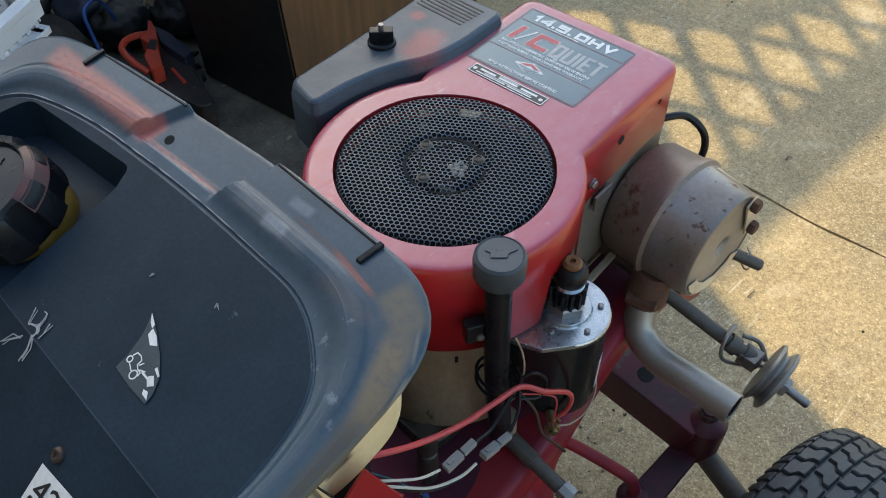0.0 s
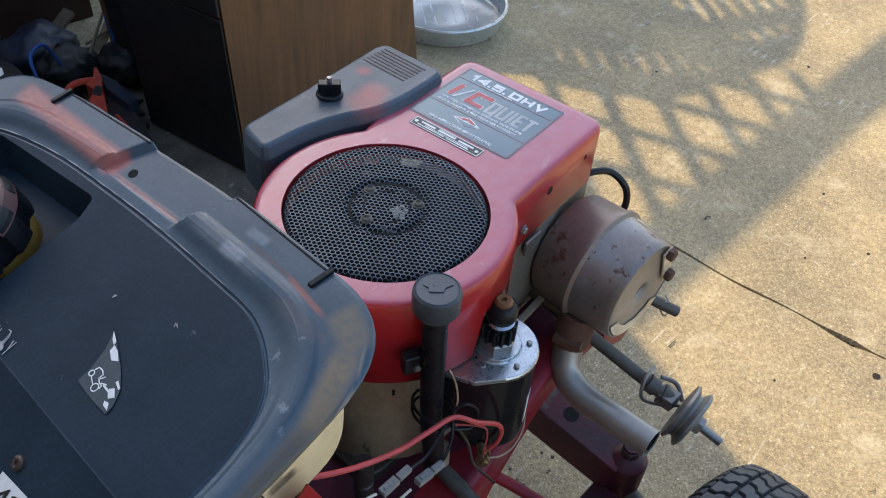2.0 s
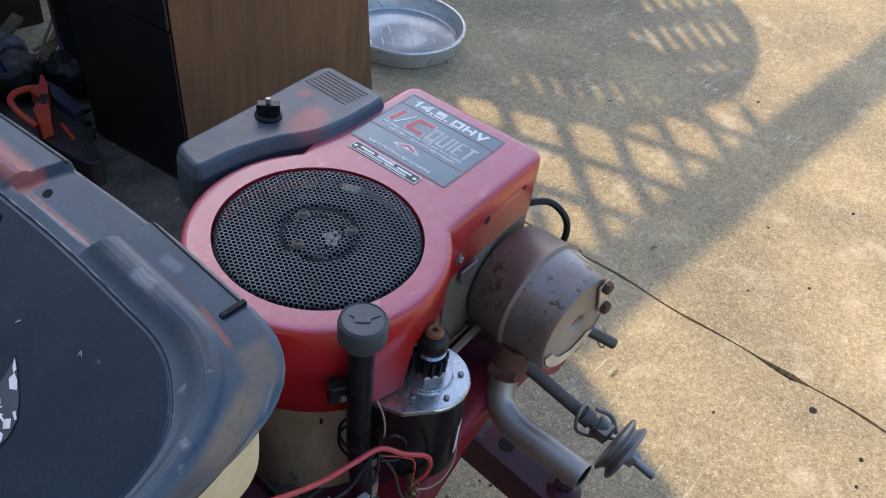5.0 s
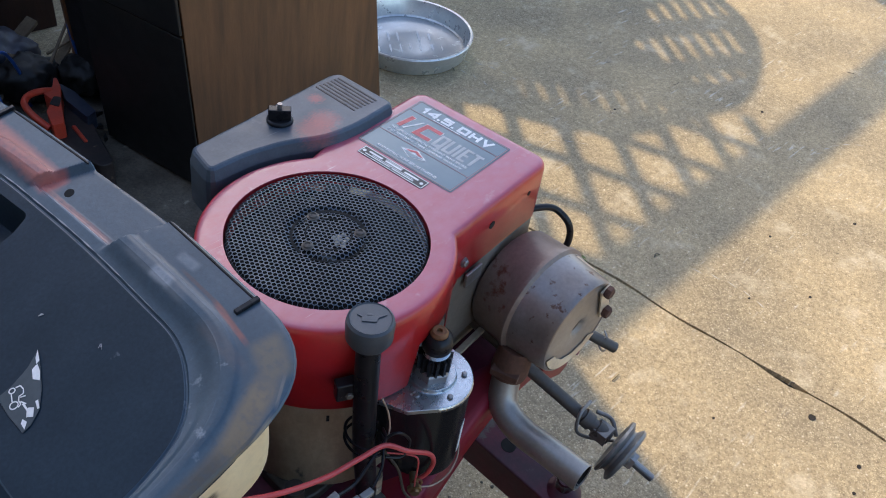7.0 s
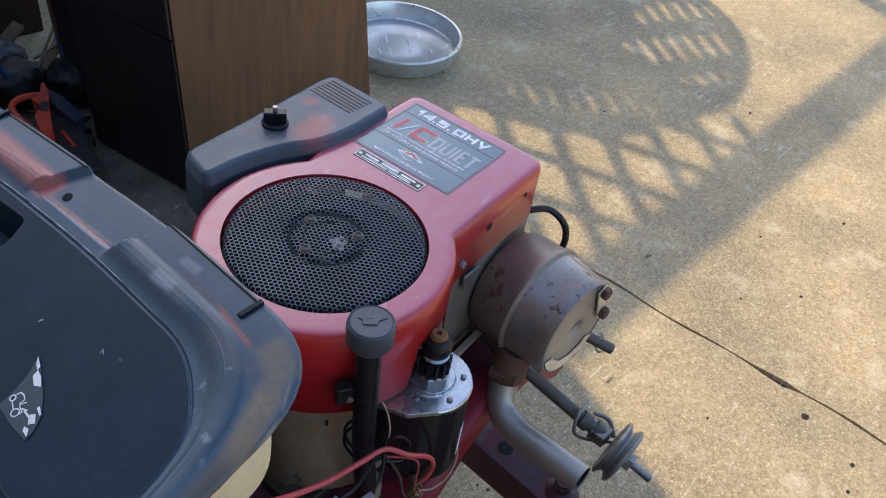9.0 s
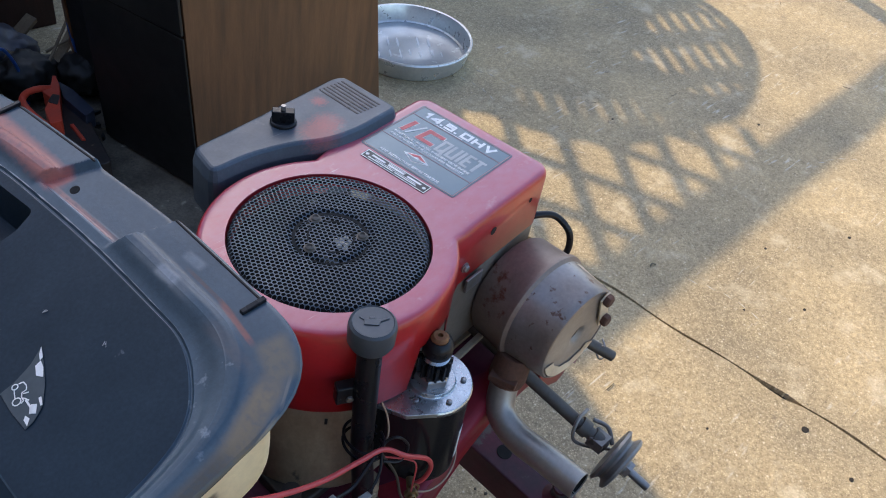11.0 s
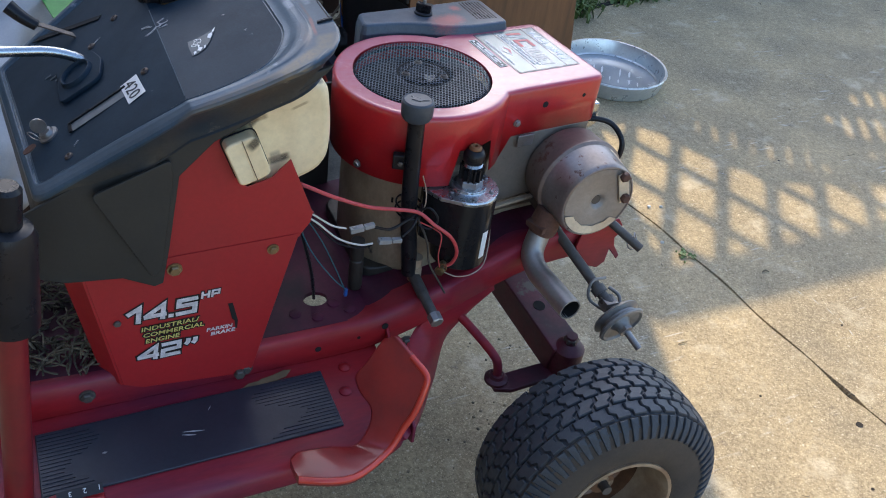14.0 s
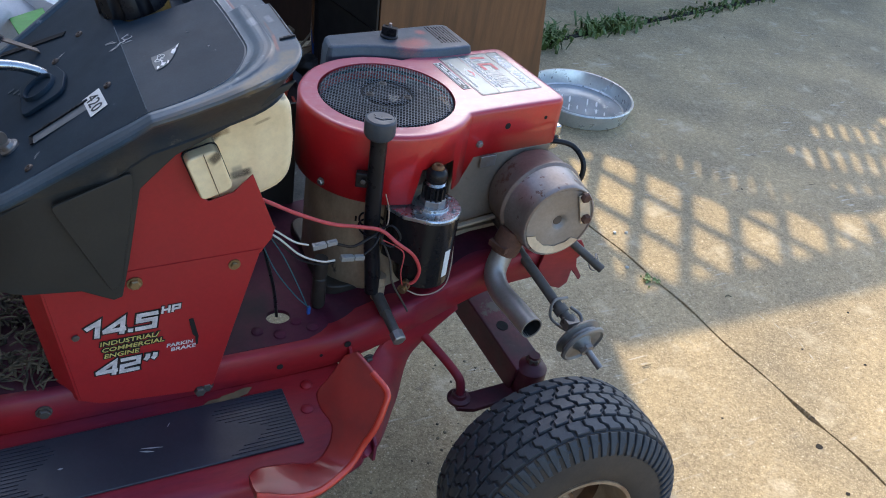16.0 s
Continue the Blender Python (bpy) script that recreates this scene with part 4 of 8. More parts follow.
screen = part("screen", bm, SCREEN, engine, "dusty black perforated steel flywheel screen", smooth=False)
bm = bmesh.new()
lathe(bm, E(SC.x, SC.y, 0.7165), (0, 0, 1), [(0, 0.1164), (0.0055, 0.1164), (0.0075, 0.1150), (0.0068, 0.1125)], 64, False, False)
part("screen_rim", bm, HOLE, screen, "black rolled rim of the screen")
# dark pressed slots round the hub
for r0, r1, a0, a1 in ((0.0405, 0.0452, -32, 76), (0.0410, 0.0445, 96, 176), (0.0418, 0.0440, 196, 300), (0.0255, 0.0275, 20, 60), (0.0255, 0.0275, 100, 150), (0.0255, 0.0275, 215, 250), (0.0255, 0.0275, 285, 335)):
    bm = bmesh.new()
    prev = None
    for a in np.linspace(radians(a0), radians(a1), 16):
        cur = [bm.verts.new(E(SC.x + r * math.cos(a), SC.y + r * math.sin(a), screen_z(r) + h)) for r, h in ((r0, 0.0002), (r1, 0.0002), (r1, 0.0006), (r0, 0.0006))]
        bridge(bm, prev, cur) if prev else bm.faces.new(cur)
        prev = cur
    bm.faces.new(prev)
    part("pressed_slot", bm, HOLE, screen, smooth=False)
bm = bmesh.new()
lathe(bm, E(SC.x, SC.y, 0.690), (0, 0, 1), [(0, 0.116), (0.012, 0.115), (0.016, 0.06), (0.024, 0.02), (0.026, 0.001)], 48)
part("flywheel", bm, DUST, engine, "flywheel fan coated in pale dust")
for x, y in ((0.003, 0.0315), (0.0265, -0.0245), (-0.0345, -0.004)):
    bm = bmesh.new()
    lathe(bm, (x, y, 0.7312), (0, 0, 1), [(0, 0.0072), (0.0008, 0.0072), (0.0012, 0.0056), (0.0032, 0.0052), (0.0042, 0.0034), (0.0024, 0.0026), (0.0022, 0.0)], 16)
    part("screw", bm, SHAFT, engine, "dull grey screen screw")
bm = bmesh.new()
for k in range(9):
    a, r = k * 2.4, 0.0035 * math.sqrt(k)
    lathe(bm, E(SC.x + 0.006 + r * math.cos(a), SC.y - 0.013 + r * math.sin(a), 0.7265), (0, 0, 1), [(0, 0.0034), (0.0012, 0.0028), (0.0018, 0.0008)], 8)
part("dust_clump", bm, M("pale_lint", (0.36, 0.34, 0.28), 1.0), engine, "pale dust caught under the screen")

# label on the housing
LR, LU = -EV, EU
L0 = E(0.161, 0.102, 0.7296)
bm = bmesh.new()
plate(bm, rounded(rect(0, 0, 0.156, 0.134), 0.004), LR, LU, L0, 0.0012)
label = part("name_label", bm, LABEL, engine, "grey foil engine label with silver and red lettering", smooth=False)
for x0, y0, x1, y1 in ((0.002, 0.002, 0.154, 0.0028), (0.002, 0.1312, 0.154, 0.132), (0.002, 0.003, 0.0028, 0.131), (0.1532, 0.003, 0.154, 0.131), (0.003, 0.1055, 0.153, 0.1062), (0.003, 0.0405, 0.153, 0.0412)):
    bm = bmesh.new()
    plate(bm, rect(x0, y0, x1, y1), LR, LU, L0, 0.0017, 0.0003)
    part("red_line", bm, PINK_LINE, label, smooth=False)
bm = bmesh.new()
block_text(bm, [("1", 0.62, 0.2), ("4", 1.25, 0.18), (".", 0.3, 0.2), ("5", 1.2, 0.18), (".", 0.3, 0.5), ("O", 1.3, 0.22), ("H", 1.3, 0.2), ("V", 1.4, 0)], 0.0150, L0 + LR * 0.016 + LU * 0.1115, LR, LU, 0.0017, 0.120, 0.30, 0.0)
plate(bm, rect(0.042, 0.1078, 0.088, 0.1090), LR, LU, L0, 0.0017, 0.0002)
part("lettering", bm, WHITE, label, "white lettering", smooth=False)
bm = bmesh.new()
block_text(bm, [("Q", 0.62, 0.12), ("U", 0.62, 0.12), ("I", 0.2, 0.12), ("E", 0.52, 0.10), ("T", 0.58, 0)], 0.0290, L0 + LR * 0.0745 + LU * 0.0610, LR, LU, 0.0017, 0.070, 0.17)
part("lettering", bm, DULL_SILVER, label, "dull silver lettering", smooth=False)
IC = [("I", 0.34, 0.06), ("/", 0.62, 0.06), ("C", 1.05, 0)]
bm = bmesh.new()
block_text(bm, [IC[0], (" ", 0.62, 0.06), IC[2]], 0.0300, L0 + LR * 0.0125 + LU * 0.0630, LR, LU, 0.0017, 0.0560, 0.25, 0.12, 0.0012)
plate(bm, [(0.0232, 0.0625), (0.0262, 0.0625), (0.0402, 0.0930), (0.0372, 0.0930)], LR, LU, L0, 0.0019, 0.0002)
part("lettering_edge", bm, WHITE, label, "white outline of the big letters", smooth=False)
bm = bmesh.new()
block_text(bm, [IC[0], (" ", 0.62, 0.06), IC[2]], 0.0300, L0 + LR * 0.0125 + LU * 0.0630, LR, LU, 0.0022, 0.0560, 0.25, 0.12)
part("red_lettering", bm, RED_PRINT, label, smooth=False)
for words, size, x, y, width in (("INDUSTRIAL/COMMERCIAL OVERHEAD VALVE ENGINE", 0.0062, 0.012, 0.0530, 0.128), ("CAST IRON SLEEVE  2 YEAR CONSUMER WARRANTY", 0.0062, 0.012, 0.0455, 0.124), ("READ INSTRUCTIONS BEFORE STARTING", 0.0066, 0.027, 0.0075, 0.098)):
    bm = bmesh.new()
    text_bm(bm, words, size, L0 + LR * x + LU * y, LR, LU, 0.0017, 0.0002, width, bold=0.00015)
    part("small_print", bm, WHITE, label, smooth=False)
bm = bmesh.new()
plate(bm, [(0.052, 0.0275), (0.0735, 0.0375), (0.095, 0.0275), (0.0735, 0.0175)], LR, LU, L0, 0.0017, 0.0002)
part("emblem_edge", bm, WHITE, label, "plain white diamond emblem", smooth=False)
bm = bmesh.new()
plate(bm, [(0.0585, 0.0286), (0.0735, 0.0354), (0.0885, 0.0286), (0.0790, 0.0286), (0.0735, 0.0312), (0.0680, 0.0286)], LR, LU, L0, 0.0021, 0.0002)
part("emblem", bm, RED_PRINT, label, smooth=False)
bm = bmesh.new()
plate(bm, [(0.0575, 0.0264), (0.0895, 0.0264), (0.0735, 0.0190)], LR, LU, L0, 0.0021, 0.0002)
part("emblem", bm, LABEL, label, smooth=False)
S0 = E(0.1405, 0.083, 0.7296)
bm = bmesh.new()
plate(bm, rounded(rect(0, -0.001, 0.107, 0.0165), 0.002), LR, LU, S0, 0.0012)
strip = part("model_plate", bm, BLACK_PRINT, engine, "small black plate with white bars of print", smooth=False)
bm = bmesh.new()
for x0, y0, x1, y1 in ((0.0006, -0.0006, 0.1064, 0.0006), (0.0006, 0.0149, 0.1064, 0.0161), (0.0006, 0.0007, 0.0018, 0.0148), (0.1052, 0.0007, 0.1064, 0.0148), (0.012, 0.0085, 0.034, 0.0118), (0.039, 0.0085, 0.066, 0.0118), (0.071, 0.0085, 0.094, 0.0118),
                       (0.010, 0.0030, 0.052, 0.0048), (0.055, 0.0030, 0.090, 0.0048), (0.020, 0.0060, 0.088, 0.0070), (0.038, 0.0128, 0.066, 0.0138)):
    plate(bm, rect(x0, y0, x1, y1), LR, LU, S0, 0.0017, 0.0002)
for cx in (0.0055, 0.1005):
    plate(bm, [(cx + 0.0026 * math.cos(q), 0.0077 + 0.0026 * math.sin(q)) for q in np.linspace(0, 2 * math.pi, 10, endpoint=False)], LR, LU, S0, 0.0017, 0.0002)
part("print_bar", bm, WHITE, strip, smooth=False)
# holes in the housing's side, and its screws
for u, z, r in ((0.189, 0.694, 0.0060), (0.2725, 0.699, 0.0036)):
    bm = bmesh.new()
    lathe(bm, E(u, -0.1058, z), -EV, [(0, r), (0.0006, r)], 16)
    part("hole", bm, HOLE, engine, smooth=False)
for p, d in ((E(0.132, -0.1085, 0.668), -EV), ((-0.138, -0.076, 0.616), (-0.87, -0.5, 0))):
    bolt("screw", p, d, 0.0055, 0.005, STEEL, engine, washer=0.007)
bm = bmesh.new()
box(bm, E(0.155, -0.112, 0.632), (0.034, 0.004, 0.022), Matrix.Rotation(radians(6), 3, "Z"))
part("bracket", bm, STEEL, engine, bevel=0.001)
bm = bmesh.new()
prism(bm, [E(0.085, -0.106, 0.50), E(0.30, -0.106, 0.515), E(0.30, -0.106, 0.642), E(0.085, -0.106, 0.642)], (0, 0, 0), EV * 0.02)
part("side_shield", bm, SHIELD, engine, "stained grey sheet-metal side shield", bevel=0.002)
bm = bmesh.new()
box(bm, (0.155, -0.112, 0.514), (0.085, 0.010, 0.006), Matrix.Rotation(radians(6), 3, "Z") @ Matrix.Rotation(radians(-3), 3, "Y"))
part("brace", bm, ALU, engine, "tan edge of a bracket", bevel=0.002)

bm = bmesh.new()
prism(bm, [(p.x + 0.01, p.y - 0.02, 0.384) for p in rounded(rect(-0.135, -0.085, 0.19, 0.14), 0.03, 4)], (0, 0, 0), (0, 0, 0.022))
part("sump", bm, GREASE, engine, "greasy black engine sump", bevel=0.004)

# air cleaner
cover = [(-0.051, 0.158), (0.003, 0.160), (0.057, 0.151), (0.108, 0.129), (0.159, 0.127), (0.231, 0.136), (0.221, 0.236), (0.204, 0.241), (0.055, 0.221), (-0.043, 0.210)]
cover = rounded(cover, [0.012, 0.02, 0.02, 0.02, 0.02, 0.012, 0.012, 0.010, 0.02, 0.012], 4)
bm = bmesh.new()
loops = []
cc = Vector((0.09, 0.185))
for z, d in ((0.640, 0.006), (0.668, 0.004), (0.670, -0.006), (0.727, -0.0045), (0.7415, -0.0008), (0.7440, 0.0018), (0.7450, 0.0045)):
    loops.append([bm.verts.new((p.x, p.y, z)) for p in inset(cover, d)])
for a, b in zip(loops, loops[1:]):
    bridge(bm, a, b)
bm.faces.new(loops[-1])
bm.faces.new(loops[0])
cleaner = part("air_cleaner", bm, BLACK_FILTER, engine, "black plastic air cleaner cover with red overspray", angle=11)
bm = bmesh.new()
box(bm, (0.09, 0.185, 0.60), (0.20, 0.05, 0.10))
part("cleaner_base", bm, BLACK, cleaner, bevel=0.01)
for i in range(7):
    bm = bmesh.new()
    box(bm, (0.172 + 0.0066 * i, 0.190, 0.7450), (0.0026, 0.074, 0.0012), Matrix.Rotation(radians(4), 3, "Z"))
    part("rib", bm, BLACK, cleaner, smooth=False)
bm = bmesh.new()
lathe(bm, (0.080, 0.192, 0.744), (0, 0, 1), [(0, 0.0175), (0.004, 0.0175), (0.006, 0.015)], 24)
box(bm, (0.080, 0.192, 0.756), (0.029, 0.013, 0.016), Matrix.Rotation(radians(-40), 3, "Z"))
knob = part("knob", bm, BLACK, cleaner, "black wing knob", bevel=0.0012)
bm = bmesh.new()
cyl(bm, (0.080, 0.192, 0.76), (0.080, 0.192, 0.771), 0.0032, 12)
part("stud", bm, STEEL, knob)

# dipstick tube and cap
bm = bmesh.new()
tube(bm, [(-0.079, -0.155, 0.755), (-0.078, -0.157, 0.66), (-0.074, -0.158, 0.56), (-0.064, -0.158, 0.48), (-0.058, -0.156, 0.43)], lambda t: 0.0135 + (0.004 if t < 0.03 else 0), 20, 8)
part("dipstick_tube", bm, BLACK, engine, "glossy black plastic oil filler tube")
bm = bmesh.new()
lathe(bm, (-0.081, -0.157, 0.738), (0, 0, 1), [(0, 0.016), (0.004, 0.0215), (0.010, 0.0245), (0.028, 0.0250), (0.033, 0.0240), (0.0355, 0.0215), (0.0345, 0.0205), (0.0345, 0.0)], 40)
cap = part("dipstick_cap", bm, CAP_GREY, engine, "round black oil cap with an embossed oil-can mark", angle=25)
bm = bmesh.new()
CR, CU = Vector((0.72, -0.69, 0)), Vector((0.69, 0.72, 0))
C0 = Vector((-0.081, -0.157, 0.7725))
for pts in ([(-0.009, -0.005), (0.006, -0.005), (0.008, 0.003), (-0.009, 0.003)], [(0.007, 0.0), (0.016, 0.005), (0.0155, 0.0062), (0.007, 0.003)], [(-0.009, 0.001), (-0.014, 0.004), (-0.013, 0.005), (-0.009, 0.003)], [(-0.004, 0.003), (0.002, 0.003), (0.002, 0.006), (-0.004, 0.006)]):
    plate(bm, pts, CR, CU, C0, 0.0, 0.0012)
part("embossed_mark", bm, CAP_GREY, cap, "raised oil-can mark", bevel=0.0004)
bm = bmesh.new()
box(bm, (-0.088, -0.142, 0.655), (0.032, 0.014, 0.026), Matrix.Rotation(radians(-25), 3, "Z"))
part("clamp", bm, BLACK, engine, bevel=0.002)
bolt("screw", (-0.096, -0.151, 0.657), (-0.5, -0.85, 0), 0.0044, 0.003, SHAFT, engine)
# oil drain pipe
bm = bmesh.new()
cyl(bm, (-0.050, -0.150, 0.425), (-0.050, -0.205, 0.416), 0.0105, 18)
cyl(bm, (-0.050, -0.203, 0.4165), (-0.047, -0.250, 0.404), 0.0092, 18)
drain = part("drain_pipe", bm, SHAFT, engine, "dirty steel oil drain pipe with a hex plug", smooth=False)
bm = bmesh.new()
lathe(bm, (-0.0472, -0.246, 0.405), (0.05, -0.96, -0.24), [(0, 0.0125), (0.016, 0.0125), (0.018, 0.010)], 8)
part("hex_plug", bm, STEEL, drain, "dull steel hex plug", smooth=False)
for x, y, z0, z1, r in ((-0.143, -0.120, 0.386, 0.490, 0.0125), (-0.0475, -0.156, 0.412, 0.462, 0.0125)):
    bm = bmesh.new()
    lathe(bm, (x, y, z0), (0, 0, 1), [(0, r * 0.9), (0.006, r), ((z1 - z0) * 0.6, r), ((z1 - z0) * 0.62, r * 0.86), ((z1 - z0) * 0.66, r), (z1 - z0, r * 0.94)], 20)
    part("boss", bm, GREASE if x < -0.1 else ALU, engine, "cast boss on the sump")

for a, z, h in ((-112, 0.572, 0.026), (-128, 0.55, 0.010)):
    ca_, sa_ = math.cos(radians(a)), math.sin(radians(a))
    bm = bmesh.new()
    box(bm, (0.1292 * ca_, 0.1292 * sa_, z), (0.0012, 0.0035, h), Matrix.Rotation(radians(a), 3, "Z"))
    part("slot", bm, HOLE, engine, smooth=False)

# starter motor
bm = bmesh.new()
lathe(bm, (0.030, -0.160, 0.455), (0, 0, 1), [(0, 0.043), (0.004, 0.0495), (0.137, 0.0495)], 40)
prism(bm, [(0.000, -0.199, 0), (-0.028, -0.178, 0), (-0.044, -0.145, 0), (-0.035, -0.11, 0), (0.03, -0.115, 0)], (0, 0, 0.50), (0, 0, 0.591))
starter = part("starter_motor", bm, BLACK_METAL, engine, "glossy black starter motor can", angle=30)
bm = bmesh.new()
lathe(bm, (0.030, -0.160, 0.5920), (0, 0, 1), [(0, 0.0505), (0.005, 0.0512), (0.008, 0.0495), (0.0086, 0.030), (0.010, 0.029), (0.0140, 0.0285)], 40)
prism(bm, [(0.000, -0.201, 0), (-0.030, -0.180, 0), (-0.046, -0.145, 0), (-0.035, -0.11, 0), (0.03, -0.115, 0)], (0, 0, 0.5930), (0, 0, 0.6000))
part("end_plate", bm, ZINC, starter, "tarnished zinc starter end plate", bevel=0.0008)
for i in range(6):
    a = i * 1.05 + 0.3
    bm = bmesh.new()
    lathe(bm, (0.030 + 0.039 * math.cos(a), -0.160 + 0.039 * math.sin(a), 0.6010), (0, 0, 1), [(0, 0.0035), (0.002, 0.0035), (0.003, 0.002)], 10)
    part("rivet", bm, STEEL, starter)
bm = bmesh.new()
lathe(bm, (0.030, -0.160, 0.6060), (0, 0, 1), [(0, 0.022), (0.010, 0.022), (0.012, 0.02)], 6)
part("hex_nut", bm, STEEL, starter, smooth=False)
bm = bmesh.new()
teeth = [(0.030 + (0.0205 if k % 4 in (1, 2) else 0.0145) * math.cos(k * math.pi / 26), -0.160 + (0.0205 if k % 4 in (1, 2) else 0.0145) * math.sin(k * math.pi / 26), 0.6180) for k in range(52)]
prism(bm, teeth, (0, 0, 0), (0, 0, 0.024))
part("pinion_gear", bm, BLACK, starter, "black toothed pinion gear", smooth=False)
bm = bmesh.new()
lathe(bm, (0.030, -0.160, 0.6422), (0, 0, 1), [(0, 0.0150), (0.0015, 0.0168), (0.003, 0.0150), (0.0045, 0.0168), (0.0060, 0.0150), (0.0075, 0.0168), (0.009, 0.0145)], 24)
part("collar", bm, CHROME, starter, "bright coil of the drive spring")
bm = bmesh.new()
lathe(bm, (0.030, -0.160, 0.6505), (0, 0, 1), [(0, 0.0172), (0.004, 0.0182), (0.013, 0.0182), (0.0185, 0.0165), (0.0225, 0.0120)], 24)
part("spring_sleeve", bm, BLACK, starter, "black spring sleeve")
bm = bmesh.new()
lathe(bm, (0.030, -0.160, 0.6715), (0, 0, 1), [(0, 0.0108), (0.004, 0.0108), (0.0070, 0.0080), (0.0070, 0.0035), (0.003, 0.0030)], 16)
part("rusty_nut", bm, OCHRE, starter, "rusty hollow nut")
bm = bmesh.new()
a0 = -1.05
prism(bm, [(0.030 + 0.0500 * math.cos(a), -0.160 + 0.0500 * math.sin(a), 0.478) for a in np.linspace(a0 - 0.22, a0 + 0.05, 5)] + [(0.030 + 0.0496 * math.cos(a), -0.160 + 0.0496 * math.sin(a), 0.478) for a in np.linspace(a0 + 0.05, a0 - 0.22, 5)], (0, 0, 0), (0, 0, 0.055))
part("maker_label", bm, WHITE, starter, "small white label strip", smooth=False)
bm = bmesh.new()
cyl(bm, (-0.012, -0.190, 0.468), (-0.030, -0.212, 0.466), 0.0055, 12)
lathe(bm, (-0.024, -0.204, 0.4665), (-0.63, -0.77, 0), [(0, 0.009), (0.006, 0.009)], 6)
part("terminal", bm, BRASS, starter, smooth=False)

# muffler
MC = Vector((0.262, -0.0, 0.566))
bm = bmesh.new()
prof = [(0.085, 0.060), (0.088, 0.074), (0.095, 0.079), (0.140, 0.0815), (0.146, 0.0850), (0.152, 0.0850), (0.156, 0.0805), (0.158, 0.0)]
lathe(bm, MC, (0.0, -1, 0), prof, 56)
muffler = part("muffler", bm, MUFFLER, engine, "round heat-stained grey-brown muffler with rust spots", angle=40)
bm = bmesh.new()
lathe(bm, MC, (0.0, -1, 0), [(0.154, 0.0), (0.1545, 0.0805), (0.157, 0.0802), (0.205, 0.0745), (0.2125, 0.0735), (0.2155, 0.0715), (0.2160, 0.0690), (0.2135, 0.0675), (0.200, 0.0)], 56)
part("front_shell", bm, MUF_STEEL, muffler, "bare grey steel front half of the muffler", angle=40)
bm = bmesh.new()
lathe(bm, MC + Vector((0, -0.2136, 0)), (0, -1, 0), [(-0.001, 0.0672), (0.0012, 0.0668), (0.0018, 0.018), (-0.001, 0.013), (-0.007, 0.0075), (-0.007, 0.0)], 48, cap0=False)
part("end_cap", bm, MUF_FACE, muffler, "tan muffler end plate with a dark dimple")
# darker disc at the bottom of the dimple
bm = bmesh.new()
lathe(bm, MC + Vector((0, -0.2078, 0)), (0, -1, 0), [(0, 0.0095), (0.0014, 0.0088)], 20)
part("dimple", bm, DIMPLE, muffler)
# cream-coloured crescent low on the end, and a cream patch higher up
bm = bmesh.new()
ps = [Vector((MC.x + r * math.cos(radians(a)), MC.y - 0.2165, MC.z + r * math.sin(radians(a)))) for r, rng in ((0.0675, np.linspace(198, 318, 18)), (0.051, np.linspace(312, 206, 18))) for a in rng]
ps = [p + Vector((0, 0, 0.0022 * math.sin(k * 2.3) * math.sin(k * 0.9))) if k > 18 else p for k, p in enumerate(ps)]
prism(bm, ps, (0, 0, 0), (0, -0.0008, 0))
part("bare_crescent", bm, MUF_CREAM, muffler, "cream crescent along the lower edge", smooth=False)
bm = bmesh.new()
ps = [MC + Vector((r * math.cos(radians(a)), -y, r * math.sin(radians(a)))) for y, r, rng in ((0.162, 0.0803, np.linspace(62, 36, 6)), (0.205, 0.0750, np.linspace(20, 52, 6))) for a in rng]
bm.faces.new([bm.verts.new(p) for p in ps])
part("bare_patch", bm, MUF_CREAM, muffler, "cream patch on the upper side", smooth=False)
bm = bmesh.new()
box(bm, (0.306, -0.219, 0.592), (0.020, 0.003, 0.064), Matrix.Rotation(radians(-18), 3, "Y"))
part("lock_tab", bm, MUF_CREAM, muffler, bevel=0.001)
bolt("bolt", (0.298, -0.221, 0.618), (0, -1, 0), 0.0092, 0.0085, RUST, muffler)
bolt("bolt", (0.312, -0.221, 0.571), (0, -1, 0), 0.0092, 0.0085, RUST, muffler)
bm = bmesh.new()
lathe(bm, (0.192, -0.168, 0.478), (0.25, 0.05, 1), [(0, 0.024), (0.012, 0.027), (0.03, 0.026), (0.05, 0.024)], 20)
box(bm, (0.198, -0.165, 0.498), (0.062, 0.040, 0.012), Matrix.Rotation(radians(20), 3, "Z"))
part("flange", bm, RUST, muffler, "rusted exhaust flange", bevel=0.002)
bm = bmesh.new()
tube(bm, [(0.197, -0.166, 0.515), (0.190, -0.169, 0.482), (0.172, -0.185, 0.447), (0.165, -0.222, 0.434), (0.166, -0.275, 0.436), (0.168, -0.332, 0.437)], 0.0205, 24, 8, hollow=0.0022)
pipe = part("exhaust_pipe", bm, PIPE, muffler, "bent silver exhaust pipe with rust stains")
# near-black lining just inside the pipe's open end
bm = bmesh.new()
lathe(bm, (0.1675, -0.3305, 0.4368), (-0.02, 1, -0.01), [(0, 0.0181), (0.05, 0.0178)], 24, False, True)
part("pipe_mouth", bm, PIPE_INSIDE, pipe, "dark inside of the pipe")
# fuel or breather hose behind the muffler
bm = bmesh.new()
tube(bm, [E(0.30, -0.08, 0.630), (0.335, -0.062, 0.636), (0.365, -0.075, 0.628), (0.379, -0.096, 0.606), (0.378, -0.104, 0.578), (0.366, -0.100, 0.552), (0.345, -0.095, 0.535)], 0.0052, 12)
part("hose", bm, BLACK, engine)
bm = bmesh.new()
